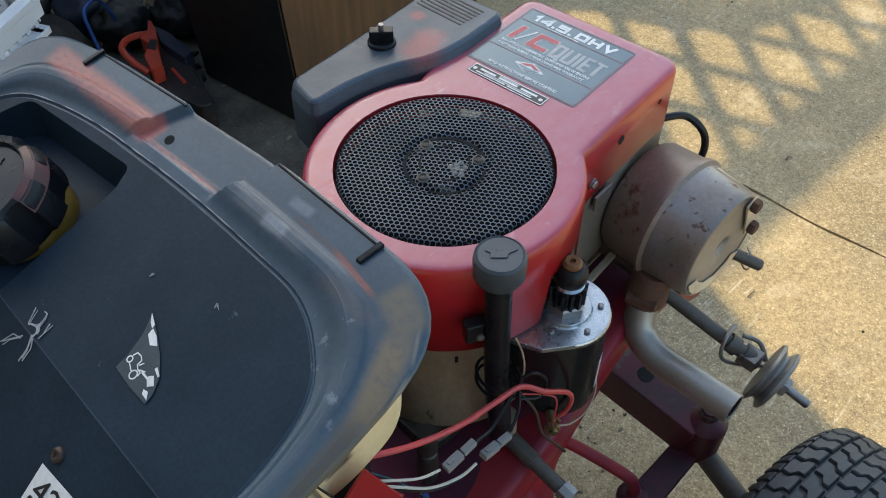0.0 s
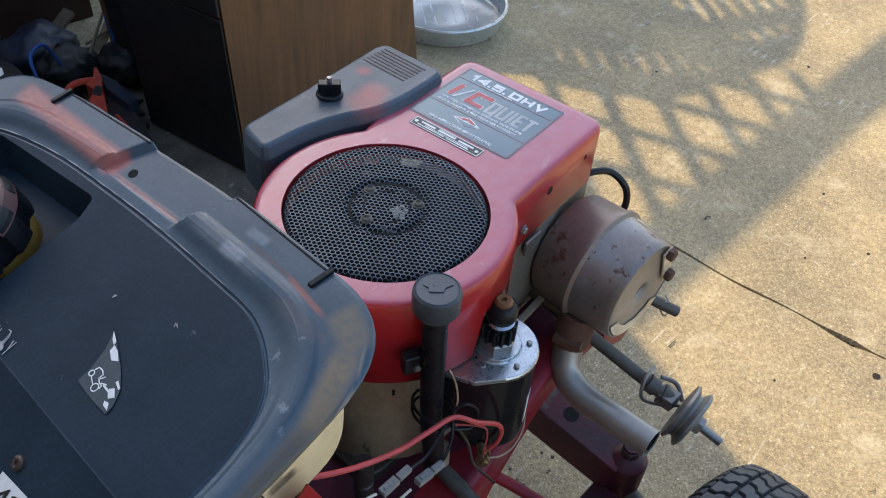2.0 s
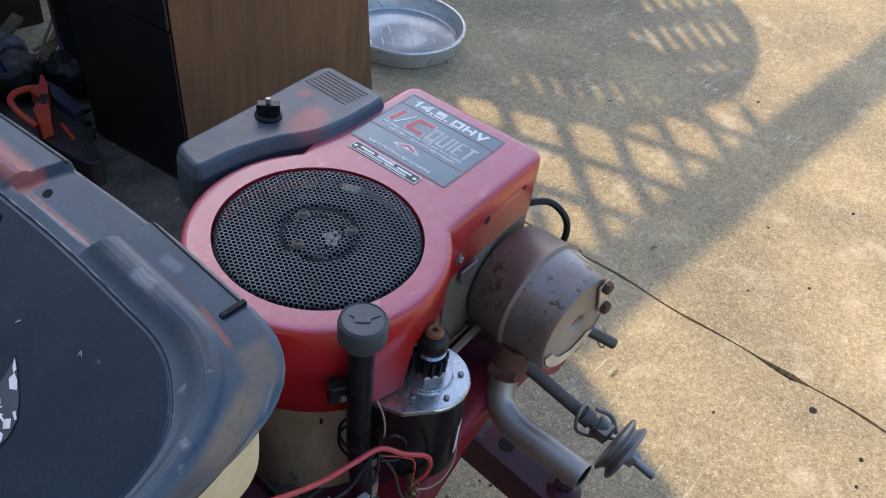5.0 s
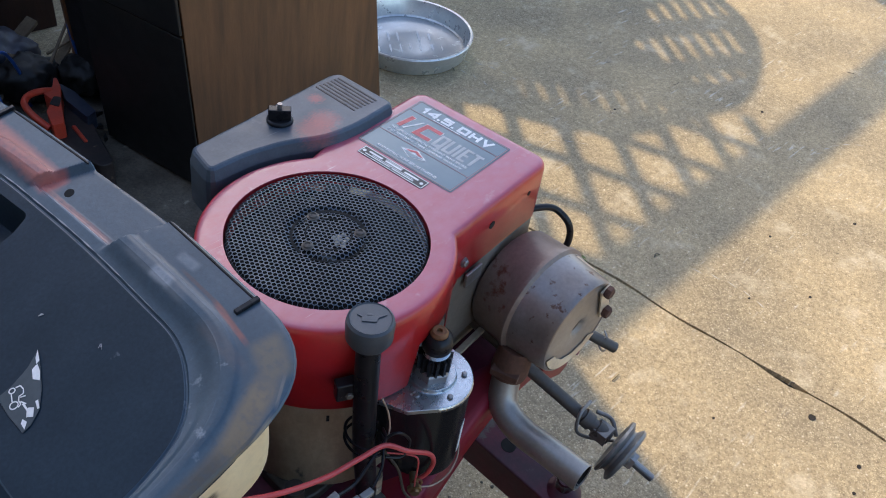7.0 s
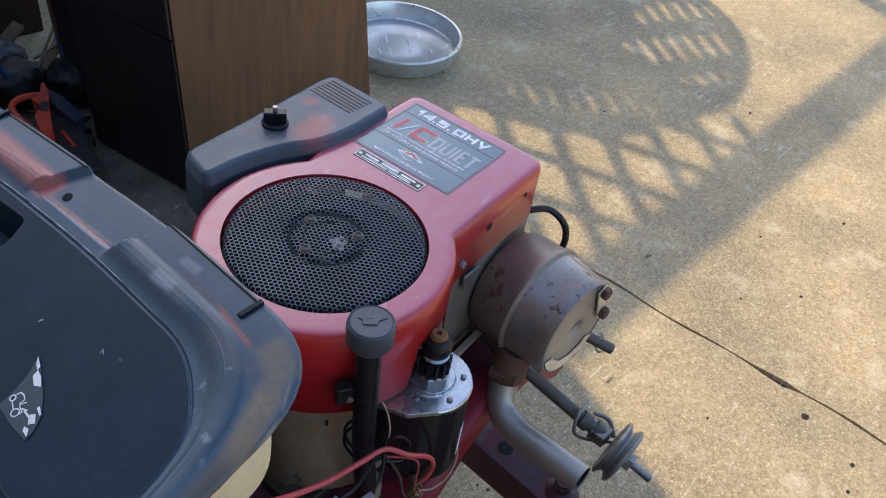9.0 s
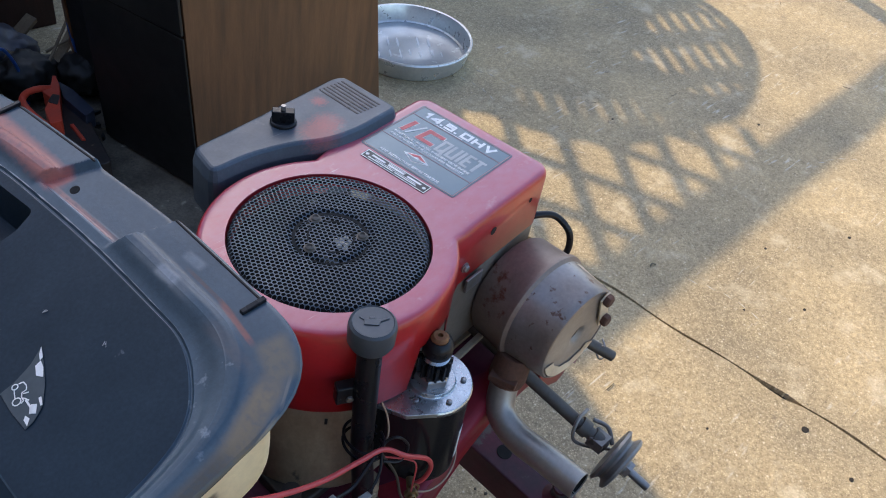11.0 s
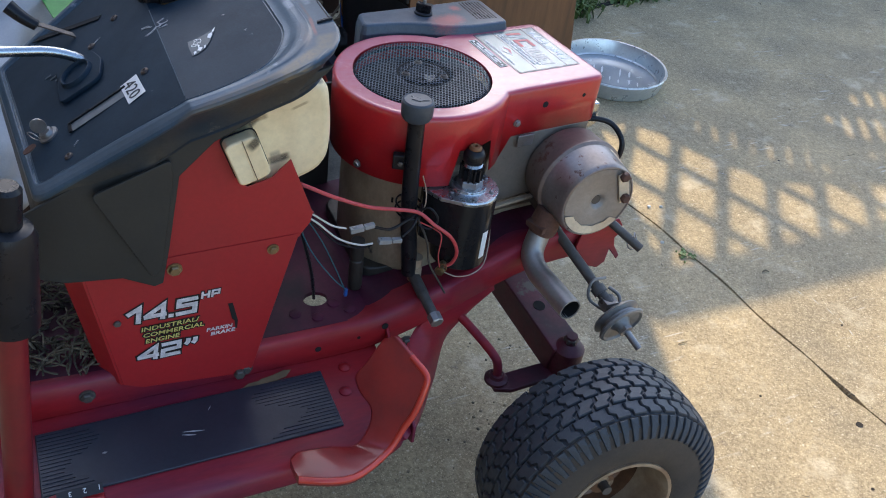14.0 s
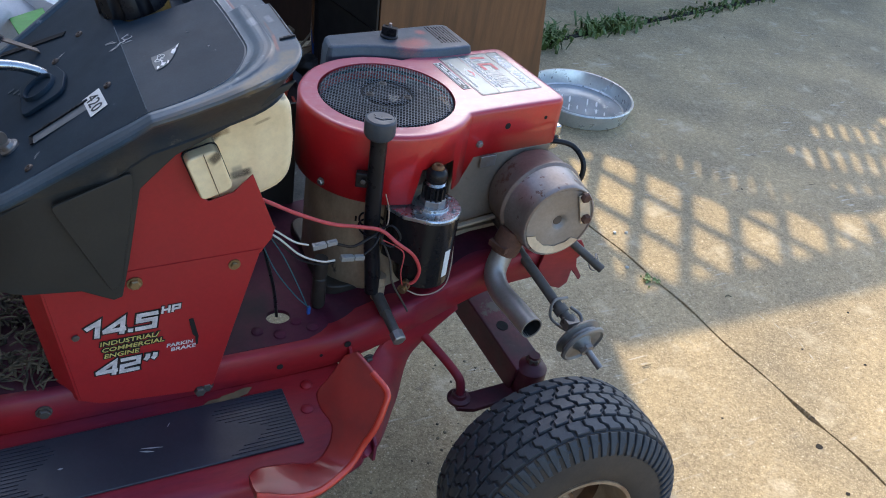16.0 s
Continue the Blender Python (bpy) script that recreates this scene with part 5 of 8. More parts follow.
lathe(bm, E(0.315, -0.05, 0.62), EU, [(0, 0.022), (0.012, 0.028), (0.034, 0.028), (0.041, 0.021)], 24)
box(bm, E(0.325, -0.075, 0.645), (0.02, 0.03, 0.04))
part("valve_cover", bm, CHROME, engine, "bright metal valve cover corner", bevel=0.003)

# ---- chassis ----
bm = bmesh.new()
path = smooth_path([(-0.80, -0.207, 0.352), (-0.45, -0.207, 0.350), (-0.20, -0.207, 0.350), (-0.11, -0.205, 0.358), (0.0, -0.196, 0.385), (0.10, -0.180, 0.410), (0.20, -0.165, 0.425), (0.33, -0.160, 0.432)], 6)
prev = None
for c in path:
    h = 0.033
    sec = [c + Vector(o) for o in ((0, 0.05, h - 0.004), (0, 0.012, h), (0, 0.004, h), (0, -0.003, h - 0.006), (0, -0.004, -h + 0.004), (0, 0.0, -h), (0, 0.010, -h), (0, 0.010, h - 0.008), (0, 0.05, h - 0.009))]
    cur = [bm.verts.new(p) for p in sec]
    if prev:
        bridge(bm, prev, cur)
    prev = cur
frame_rail = part("frame_rail", bm, RED_FADED, mower, "sun-faded purplish red pressed-steel frame rail", angle=50)
bm = bmesh.new()
prev = None
for x, y, z in ((-0.14, 0.197, 0.3835), (-0.06, 0.193, 0.396), (0.0, 0.188, 0.4155), (0.10, 0.172, 0.4405), (0.20, 0.158, 0.4555), (0.33, 0.152, 0.462)):
    cur = [bm.verts.new(p) for p in ((x, -y, z - 0.007), (x, -y, z), (x, y, z), (x, y, z - 0.007))]
    bridge(bm, prev, cur) if prev else bm.faces.new(cur)
    prev = cur
bm.faces.new(prev)
hx, hy, hr = -0.218, -0.130, 0.021
sheets = []
for z in (0.3835, 0.3765):
    q = [bm.verts.new(p) for p in ((-0.80, -0.197, z), (-0.14, -0.197, z), (-0.14, 0.197, z), (-0.80, 0.197, z))]
    h = [bm.verts.new((hx + hr * math.cos(a), hy + hr * 0.85 * math.sin(a), z)) for a in np.linspace(0, 2 * math.pi, 28, endpoint=False)]
    bmesh.ops.triangle_fill(bm, edges=[bm.edges.new((v[i], v[(i + 1) % len(v)])) for v in (q, h) for i in range(len(v))], use_beauty=True)
    sheets.append((q, h))
bridge(bm, sheets[0][1], sheets[1][1])
bridge(bm, sheets[0][0], sheets[1][0])
deck = part("frame_deck", bm, DECK, mower, "faded purple-red frame deck with bolt holes", smooth=False)
for x, y in ((-0.262, -0.158), (-0.228, -0.176), (-0.192, -0.150), (-0.17, -0.172)):
    bm = bmesh.new()
    lathe(bm, (x, y, 0.3835), (0, 0, 1), [(0, 0.0105), (0.003, 0.0100), (0.005, 0.006), (0.0055, 0.0)], 16)
    part("bolt_head", bm, DECK, deck)
for x, z, r in ((-0.237, 0.345, 0.0055), (-0.118, 0.366, 0.0062), (-0.165, 0.352, 0.003)):
    bm = bmesh.new()
    lathe(bm, (x, -0.2112, z), (0, -1, 0), [(0, r), (0.0008, r)], 16)
    part("hole", bm, HOLE, frame_rail, smooth=False)
for x, z in ((-0.36, 0.338), (-0.60, 0.352), (-0.075, 0.318)):
    bolt("bolt", (x, -0.2115, z), (0, -1, 0), 0.009, 0.008, SHAFT, frame_rail, washer=0.012)

# foot board with a rolled edge and its ribbed mat
bm = bmesh.new()
prof = [(-0.200, 0.320), (-0.222, 0.317), (-0.235, 0.3155), (-0.385, 0.3155), (-0.400, 0.312), (-0.408, 0.303), (-0.409, 0.275), (-0.407, 0.272), (-0.402, 0.275), (-0.400, 0.302), (-0.385, 0.3105), (-0.235, 0.3105), (-0.200, 0.315)]
prev = None
for i, x in enumerate([-0.80, -0.60, -0.40, -0.26, -0.215, -0.18, -0.155, -0.138, -0.130]):
    k = 1.0 if x < -0.20 else math.sqrt(max(0.0, 1 - ((x + 0.20) / 0.071) ** 2)) * 0.30 + 0.70
    cur = [bm.verts.new((x, -0.212 + (y + 0.212) * k, z - (0.01 * (1 - k)))) for y, z in prof]
    if prev:
        bridge(bm, prev, cur)
    else:
        bm.faces.new(cur)
    prev = cur
bm.faces.new(prev)
foot = part("foot_board", bm, RED_FADED, mower, "faded red steel foot board", angle=50)
bm = bmesh.new()
box(bm, (-0.46, -0.297, 0.318), (0.44, 0.122, 0.005))
mat = part("rubber_mat", bm, MAT, foot, "dark blue-black ribbed rubber foot mat", bevel=0.002)
random.seed(21)
for at, way, reach in ((-0.2425, -1, 0.105), (-0.677, 1, 0.070)):
    for i in range(17):
        # ribs run along the mat and fade out where feet have worn it smooth
        L = reach * (0.75 + 0.35 * math.sin(i * 0.45) + 0.12 * random.random())
        y = -0.2415 - 0.0068 * i
        bm = bmesh.new()
        prism(bm, [(at, y - 0.0016, 0.3203), (at, y + 0.0016, 0.3203), (at + way * L, y + 0.0013, 0.3203), (at + way * L, y - 0.0013, 0.3203)], (0, 0, 0), (0, 0, 0.0013))
        part("rib", bm, MAT, mat, smooth=False)
random.seed(3)
for x, y, dx, dy, w in ((-0.462, -0.300, 0.016, -0.003, 0.0012), (-0.470, -0.305, 0.010, -0.003, 0.0014), (-0.590, -0.300, 0.004, 0.0, 0.0018), (-0.430, -0.262, 0.003, 0.004, 0.0009)):
    bm = bmesh.new()
    prism(bm, [(x - dx, y - dy, 0.3206), (x, y - w, 0.3206), (x + dx, y + dy, 0.3206), (x, y + w, 0.3206)], (0, 0, 0), (0, 0, 0.0006))
    part("scrape", bm, SCRAPE, mat, "pale scuff on the rubber", smooth=False)
for x, y in ((-0.198, -0.238), (-0.214, -0.290)):
    bm = bmesh.new()
    lathe(bm, (x, y, 0.3150), (0, 0, 1), [(0, 0.0105), (0.003, 0.010), (0.006, 0.006), (0.007, 0.0)], 18)
    part("rivet", bm, RED_FADED, foot)
bm = bmesh.new()
prism(bm, [(-0.115, -0.205, 0.36), (-0.115, -0.205, 0.20), (-0.125, -0.30, 0.215), (-0.13, -0.385, 0.262), (-0.13, -0.385, 0.30), (-0.12, -0.26, 0.335)], (0, 0, 0), (0.006, 0, 0))
part("gusset", bm, RED_FADED, mower, "faded red front gusset of the foot board", bevel=0.002)
bm = bmesh.new()
curve_out = smooth_path([(0.088, -0.177, 0.343), (0.042, -0.186, 0.307), (0.013, -0.196, 0.277), (-0.02, -0.24, 0.237), (-0.044, -0.27, 0.23), (-0.067, -0.3, 0.225), (-0.105, -0.345, 0.238), (-0.165, -0.39, 0.281)], 4)
curve_in = smooth_path([(0.110, -0.172, 0.385), (0.030, -0.184, 0.365), (-0.030, -0.195, 0.345), (-0.075, -0.228, 0.318), (-0.095, -0.270, 0.312), (-0.110, -0.305, 0.308), (-0.125, -0.345, 0.302), (-0.150, -0.392, 0.295)], 4)
prev = None
for p, q in zip(curve_in, curve_out):
    off = Vector((-0.004, 0.004, 0.0))
    mid_ = p.lerp(q, 0.5) + Vector((0.012, -0.006, 0.004))
    cur = [bm.verts.new(v) for v in (p, mid_, q, q + off, mid_ + off, p + off)]
    bridge(bm, prev, cur) if prev else bm.faces.new(cur)
    prev = cur
bm.faces.new(prev)
part("web_plate", bm, RED_FADED, mower, "faded purplish web plate below the rail", angle=50)

# brake pedal: an upright blade that bends into a tread
bm = bmesh.new()
edge_l = smooth_path([(-0.176, -0.329, 0.463), (-0.200, -0.332, 0.424), (-0.217, -0.331, 0.396), (-0.216, -0.352, 0.380), (-0.207, -0.378, 0.369), (-0.216, -0.396, 0.347), (-0.243, -0.412, 0.334), (-0.278, -0.410, 0.342), (-0.306, -0.408, 0.346), (-0.332, -0.406, 0.346), (-0.345, -0.414, 0.345)], 4)
edge_r = smooth_path([(-0.161, -0.340, 0.477), (-0.148, -0.375, 0.466), (-0.136, -0.408, 0.454), (-0.142, -0.419, 0.435), (-0.158, -0.429, 0.402), (-0.175, -0.431, 0.372), (-0.196, -0.440, 0.345), (-0.232, -0.458, 0.340), (-0.266, -0.471, 0.344), (-0.300, -0.468, 0.346), (-0.343, -0.451, 0.346)], 4)
prev, last = None, Vector((-0.127, -0.073, 0.080))
count = len(edge_l)
for i, (p, q) in enumerate(zip(edge_l, edge_r)):
    mid_ = lambda k: (edge_l[k] + edge_r[k]) / 2
    d = (mid_(min(i + 1, count - 1)) - mid_(max(i - 1, 0))).normalized()
    across = (q - p)
    nn = d.cross(across).normalized()
    if nn.dot(last) < 0:
        nn = -nn
    last = nn
    th = nn * (0.010 + 0.010 * min(1.0, max(0.0, i / count - 0.35) * 3))
    u = across.normalized() * min(0.004, across.length * 0.2)
    cur = [bm.verts.new(v) for v in (p, p + u - nn * 0.001 + nn * 0.002, p.lerp(q, 0.5) - nn * 0.004, q - u + nn * 0.001, q, q - nn * 0.003 + u * 0.2, q - th + nn * 0.003, q - th - u, p.lerp(q, 0.5) - th, p - th + u, p - th + nn * 0.003, p - nn * 0.003 - u * 0.2)]
    if prev:
        bridge(bm, prev, cur)
    else:
        bm.faces.new(cur)
    prev = cur
bm.faces.new(prev)
pedal = part("pedal", bm, RED_PEDAL, mower, "glossy red bent brake pedal", angle=75)
# rolled edge, painted brighter orange-red for the light it catches
bm = bmesh.new()
tube(bm, [p + Vector((0.0, -0.001, -0.003)) for p in edge_r[4::4]], 0.0052, 12, 4)
part("flange", bm, LIT_EDGE, pedal, "rolled edge painted orange-red for the light on it")
bm = bmesh.new()
cyl(bm, (-0.232, -0.432, 0.322), (-0.120, -0.34, 0.285), 0.011, 14)
part("pedal_arm", bm, RED_FADED, mower)

# ---- side panel, dash and fuel tank ----
bm = bmesh.new()
ol = [(-0.580, 0.60), (-0.470, 0.60), (-0.452, 0.735), (-0.44, 0.785), (-0.397, 0.800), (-0.384, 0.772), (-0.364, 0.708), (-0.354, 0.700), (-0.320, 0.710), (-0.308, 0.722), (-0.293, 0.736), (-0.259, 0.640), (-0.262, 0.622), (-0.280, 0.598), (-0.350, 0.345), (-0.362, 0.334), (-0.520, 0.352), (-0.548, 0.366)]
prism(bm, [(x, -0.218, z) for x, z in ol], (0, 0, 0), (0, 0.003, 0))
panel = part("side_panel", bm, RED_PANEL, mower, "bright red sheet-metal side panel with white lettering", bevel=0.001)
bm = bmesh.new()
prism(bm, [(-0.580, -0.217, 0.60), (-0.548, -0.217, 0.366), (-0.572, -0.185, 0.372), (-0.606, -0.185, 0.60)], (0, 0, 0), (-0.003, 0, 0))
part("flange", bm, RED_PANEL, panel, smooth=False)
bm = bmesh.new()
prism(bm, [(-0.259, -0.217, 0.640), (-0.280, -0.217, 0.598), (-0.295, -0.16, 0.60), (-0.275, -0.16, 0.64)], (0, 0, 0), (0.002, 0, 0))
part("flange", bm, RED_PANEL, panel, smooth=False)
bm = bmesh.new()
prism(bm, [(-0.468, -0.2183, 0.600), (-0.279, -0.2183, 0.606), (-0.279, -0.2183, 0.6035), (-0.468, -0.2183, 0.5975)], (0, 0, 0), (0, -0.0012, 0))
part("crease", bm, RED_PANEL, panel, smooth=False)
bm = bmesh.new()
prism(bm, [(-0.532, -0.2183, 0.60), (-0.5305, -0.2183, 0.60), (-0.500, -0.2183, 0.37), (-0.5015, -0.2183, 0.37)], (0, 0, 0), (0, -0.0006, 0))
bolt("bolt", (-0.459, -0.219, 0.577), (0, -1, 0), 0.0085, 0.007, BRASS, panel, "plated hex bolt", washer=0.0108)
bm.free()
bolt("screw", (-0.318, -0.219, 0.584), (0, -1, 0), 0.006, 0.005, BRASS, panel, washer=0.009)
bolt("screw", (-0.544, -0.219, 0.495), (0, -1, 0), 0.0055, 0.004, SHAFT, panel)
bolt("bolt", (-0.372, -0.219, 0.338), (0, -1, 0), 0.009, 0.008, SHAFT, panel)
bm = bmesh.new()
prism(bm, [(-0.386, -0.2185, 0.493), (-0.379, -0.2185, 0.493), (-0.372, -0.2185, 0.456), (-0.3735, -0.2185, 0.440), (-0.3765, -0.2185, 0.440), (-0.377, -0.2185, 0.456), (-0.381, -0.2185, 0.462)], (0, 0, 0), (0, -0.0008, 0))
part("brake_slot", bm, HOLE, panel, "dark parking brake slot", smooth=False)
PR, PU = (1, 0, 0.02), (-0.02, 0, 1)


def panel_text(name, s, x, z, size, width, material, lift, shear=0.25, bold=0.0, edge=None):
    if edge:
        bm = bmesh.new()
        g = edge - bold + 0.0006
        text_bm(bm, s, size, (x - g, -0.218, z), PR, PU, lift - 0.0004, 0.0001, width + 2 * g, shear, edge + 0.0004)
        part(name + "_edge", bm, BLACK_PRINT, panel, smooth=False)
    bm = bmesh.new()
    text_bm(bm, s, size, (x, -0.218, z), PR, PU, lift, 0.0002, width, shear, bold)
    part(name, bm, material, panel, smooth=False)


BIG = [("1", 0.80, 0.12), ("4", 1.25, 0.10), (".", 0.30, 0.10), ("5", 1.15, 0)]
FORTY = [("4", 1.25, 0.10), ("2", 1.15, 0.16), ("'", 0.36, 0.06), ("'", 0.36, 0)]
for cells, h, x, z, w, st in ((BIG, 0.0315, -0.534, 0.4865, 0.101, 0.25), ([("H", 1.0, 0.15), ("P", 1.0, 0)], 0.0135, -0.4255, 0.5125, 0.0275, 0.26), (FORTY, 0.0290, -0.525, 0.4085, 0.088, 0.25)):
    for nm, mat_, lift_, grow_ in (("lettering_edge", BLACK_PRINT, 0.0004, 0.0024 if h > 0.02 else 0.0014), ("lettering", SILVER, 0.0010, 0.0)):
        bm = bmesh.new()
        block_text(bm, cells, h, (x, -0.218, z), PR, PU, lift_, w, st, 0.16, grow_)
        part(nm, bm, mat_, panel, "silver block lettering edged in black" if grow_ == 0 else "", smooth=False)
for i, (s, w) in enumerate((("INDUSTRIAL/", 0.084), ("COMMERCIAL", 0.088), ("ENGINE", 0.050))):
    panel_text("yellow_lettering", s, -0.513 + 0.002 * i, 0.4695 - 0.0122 * i, 0.0112, w, YELLOW_PRINT, 0.0014, 0.15, 0.00015, 0.0016)
for i, s in enumerate(("PARKIN", "BRAKE")):
    panel_text("small_lettering", s, -0.420 + 0.006 * i, 0.4440 - 0.0095 * i, 0.0095, 0.040 - 0.002 * i, SILVER, 0.0008, 0.15, 0.0002)

# fuel tank
bm = bmesh.new()
ol = rounded([(-0.42, 0.70), (-0.300, 0.672), (-0.232, 0.700), (-0.226, 0.76), (-0.234, 0.832), (-0.262, 0.846), (-0.42, 0.775)], [0.02, 0.03, 0.03, 0.04, 0.03, 0.02, 0.02], 5)
lo, hi = prism(bm, [(p.x, 0, p.y) for p in ol], (0, -0.196, 0), (0, 0.15, 0))
tank = part("fuel_tank", bm, TANK, mower, "yellowed translucent plastic fuel tank with scorch marks", bevel=0.014, segs=4)
bm = bmesh.new()
ol = rounded([(-0.390, 0.781), (-0.368, 0.715), (-0.325, 0.731), (-0.346, 0.795)], 0.010, 4)
prism(bm, [(p.x, 0, p.y) for p in ol], (0, -0.240, 0), (0, -0.15, 0))
lug_line = ol
part("tank_lug", bm, TANK, tank, "square cream lug of the fuel tank", bevel=0.004, segs=3)
bm = bmesh.new()
prism(bm, [(-0.3665, -0.2405, 0.789), (-0.3655, -0.2405, 0.7893), (-0.3445, -0.2405, 0.7235), (-0.3455, -0.2405, 0.7232)], (0, 0, 0), (0, -0.0006, 0))
part("seam", bm, RUST, tank, smooth=False)

# black plate slightly larger than the lug, showing round its edge
bm = bmesh.new()
lc = sum(lug_line, Vector((0, 0))) / len(lug_line)
prism(bm, [(lc.x + (p.x - lc.x) * 1.07, 0, lc.y + (p.y - lc.y) * 1.04) for p in lug_line], (0, -0.2205, 0), (0, -0.2186, 0))
part("grime", bm, HOLE, tank, "black outline round the tank lug", smooth=False)

# dash
def dz(x):
    return 0.855 + (x + 0.43) * (0.33 if x > -0.43 else 0.70)


DASH_C = Vector((-0.45, -0.01))
DASH_A = np.linspace(0, 2 * math.pi, 720, endpoint=False)


def polar(loop):
    """The loop's points as seen from the middle of the dash, at even angles."""
    out = []
    for a in DASH_A:
        d = Vector((math.cos(a), math.sin(a)))
        best = 0.1
        for p, q in zip(loop, loop[1:] + loop[:1]):
            e, w = q - p, p - DASH_C
            den = d.x * e.y - d.y * e.x
            if abs(den) < 1e-12:
                continue
            t, k = (w.x * e.y - w.y * e.x) / den, (w.x * d.y - w.y * d.x) / den
            if t > 0 and -1e-6 <= k <= 1 + 1e-6:
                best = max(best, t)
        out.append(DASH_C + d * best)
    return out


low = polar(rounded([(-0.246, -0.238), (-0.236, -0.070), (-0.252, 0.150), (-0.262, 0.232), (-0.43, 0.245), (-0.650, 0.172), (-0.622, -0.210), (-0.43, -0.243)], [0.070, 0.05, 0.05, 0.060, 0.05, 0.02, 0.02, 0.06], 9))
core = polar(rounded([(-0.2305, -0.268), (-0.2305, -0.070), (-0.2510, 0.150), (-0.270, 0.237), (-0.43, 0.245), (-0.650, 0.172), (-0.619, -0.214), (-0.43, -0.268)], [0.075, 0.05, 0.04, 0.080, 0.05, 0.02, 0.02, 0.06], 9))
ridge = polar(rounded([(-0.2875, -0.172), (-0.2875, -0.030), (-0.2980, 0.115), (-0.325, 0.214), (-0.43, 0.224), (-0.636, 0.158), (-0.612, -0.190), (-0.505, -0.212), (-0.43, -0.236), (-0.370, -0.236), (-0.322, -0.224)], [0.060, 0.05, 0.05, 0.05, 0.05, 0.012, 0.012, 0.05, 0.08, 0.05, 0.06], 8))


def frontness(p):
    return max(0.0, min(1.0, (p.x + 0.345) / 0.06))


def soft_step(q):
    q = max(0.0, min(1.0, q))
    return q * q * (3 - 2 * q)


def raised(c):
    """1 where the front of the rim carries a raised pad, 0 on the low strip between the two pads."""
    far = soft_step((c.y - 0.0455 + 0.52 * (c.x + 0.261)) / 0.005)
    near = soft_step((-0.0535 - 0.47 * (c.x + 0.261) - c.y) / 0.004)
    return max(far, near)


def dash_level(bm, a, b, t, h_pad, h_strip, h_side, shrink=0.0):
    out = []
    for p, q in zip(a, b):
        c = p.lerp(q, t)
        c = c + (DASH_C - c).normalized() * shrink
        k, up = frontness(c), raised(c)
        out.append(bm.verts.new((c.x, c.y, dz(c.x) + (h_pad * up + h_strip * (1 - up)) * k + h_side * (1 - k))))
    return out


bm = bmesh.new()
loops = [dash_level(bm, core, low, t, h, h, h) for t, h in ((0.9, -0.058), (1.0, -0.056), (0.85, -0.040), (0.45, -0.022), (0.12, -0.0105))]
for a, b in zip(loops, loops[1:]):
    bridge(bm, a, b)
dash = part("dash_flank", bm, DASH_FLANK, mower, "black plastic dash tower with brown worn flanks", angle=60)
bm = bmesh.new()
loops = [dash_level(bm, core, low, 0.12, -0.0105, -0.0105, -0.0105)]
rim_profile = []
# along the rim from its outer edge inward: height on a pad, on the low strip, along the sides
for t, hp, hl, hs in ((0.0, -0.0016, -0.0082, -0.006), (0.02, 0.0004, -0.0066, -0.004), (0.06, 0.0014, -0.0060, -0.002), (0.25, 0.0016, -0.0058, -0.0004), (0.48, 0.0016, -0.0056, 0.0004), (0.52, 0.0022, -0.0056, 0.0006),
                      (0.56, 0.0038, -0.0056, 0.0008), (0.62, 0.0044, -0.0056, 0.0008), (0.70, 0.0038, -0.0055, 0.0006), (0.76, 0.0026, -0.0054, 0.0004), (0.80, 0.0014, -0.0044, 0.0002), (0.83, 0.0004, -0.0022, -0.0003),
                      (0.86, -0.0006, -0.0024, -0.0010), (0.90, -0.0018, -0.0027, -0.0020), (0.97, -0.0031, -0.0033, -0.0032), (1.0, -0.0034, -0.0034, -0.0034)):
    rim_profile.append((t, hp, hl, hs))
knots = [q[0] for q in rim_profile]
for t in sorted(set(knots + list(np.linspace(0.0, 0.9, 46)))):
    loops.append(dash_level(bm, core, ridge, t, *(float(np.interp(t, knots, [q[k] for q in rim_profile])) for k in (1, 2, 3))))
for sh, h in ((0.0008, -0.0042), (0.0014, -0.0056), (0.0024, -0.0056), (0.0034, -0.0046), (0.0042, -0.0044)):
    loops.append(dash_level(bm, ridge, ridge, 0, h, h, h, sh))
for a, b in zip(loops, loops[1:]):
    bridge(bm, a, b)
part("dash_rim", bm, BLACK_RIM, dash, "scuffed black plastic rim with two raised pads", angle=24)
# pale line for the wear and highlight along the groove round the panel
bm = bmesh.new()
worn = [p for p in ridge if p.x > -0.345 and p.y > -0.165]
worn = sorted(worn, key=lambda p: p.y)
for i, (p, q) in enumerate(zip(worn, worn[1:])):
    w = 0.0006 * (0.6 + 0.5 * math.sin(i * 0.37) * math.sin(i * 0.11)) * min(1.0, (i + 4) / 60)
    n_ = Vector((-(q - p).y, (q - p).x)).normalized() * w
    prism(bm, [Vector((c.x, c.y, dz(c.x) - 0.0034)) for c in (p - n_, q - n_, q + n_, p + n_)], (0, 0, 0.0002), (0, 0, 0.0006))
part("worn_edge", bm, M("pale_wear_highlight", (0.26, 0.27, 0.28), 0.5, bump=0), dash, "pale line for wear and highlight on the groove edge", smooth=False)

# the panel, folded at one line, with the well round the filler cut into it
bm = bmesh.new()
flat = [p + (DASH_C - p).normalized() * 0.0040 for p in ridge]
well = rounded([(-0.304, 0.036), (-0.319, 0.176), (-0.345, 0.190), (-0.4299, 0.188), (-0.4299, 0.030), (-0.324, 0.028)], [0.006, 0.010, 0.01, 0.004, 0.004, 0.006], 4)
va = [bm.verts.new((p.x, p.y, 0)) for p in flat]
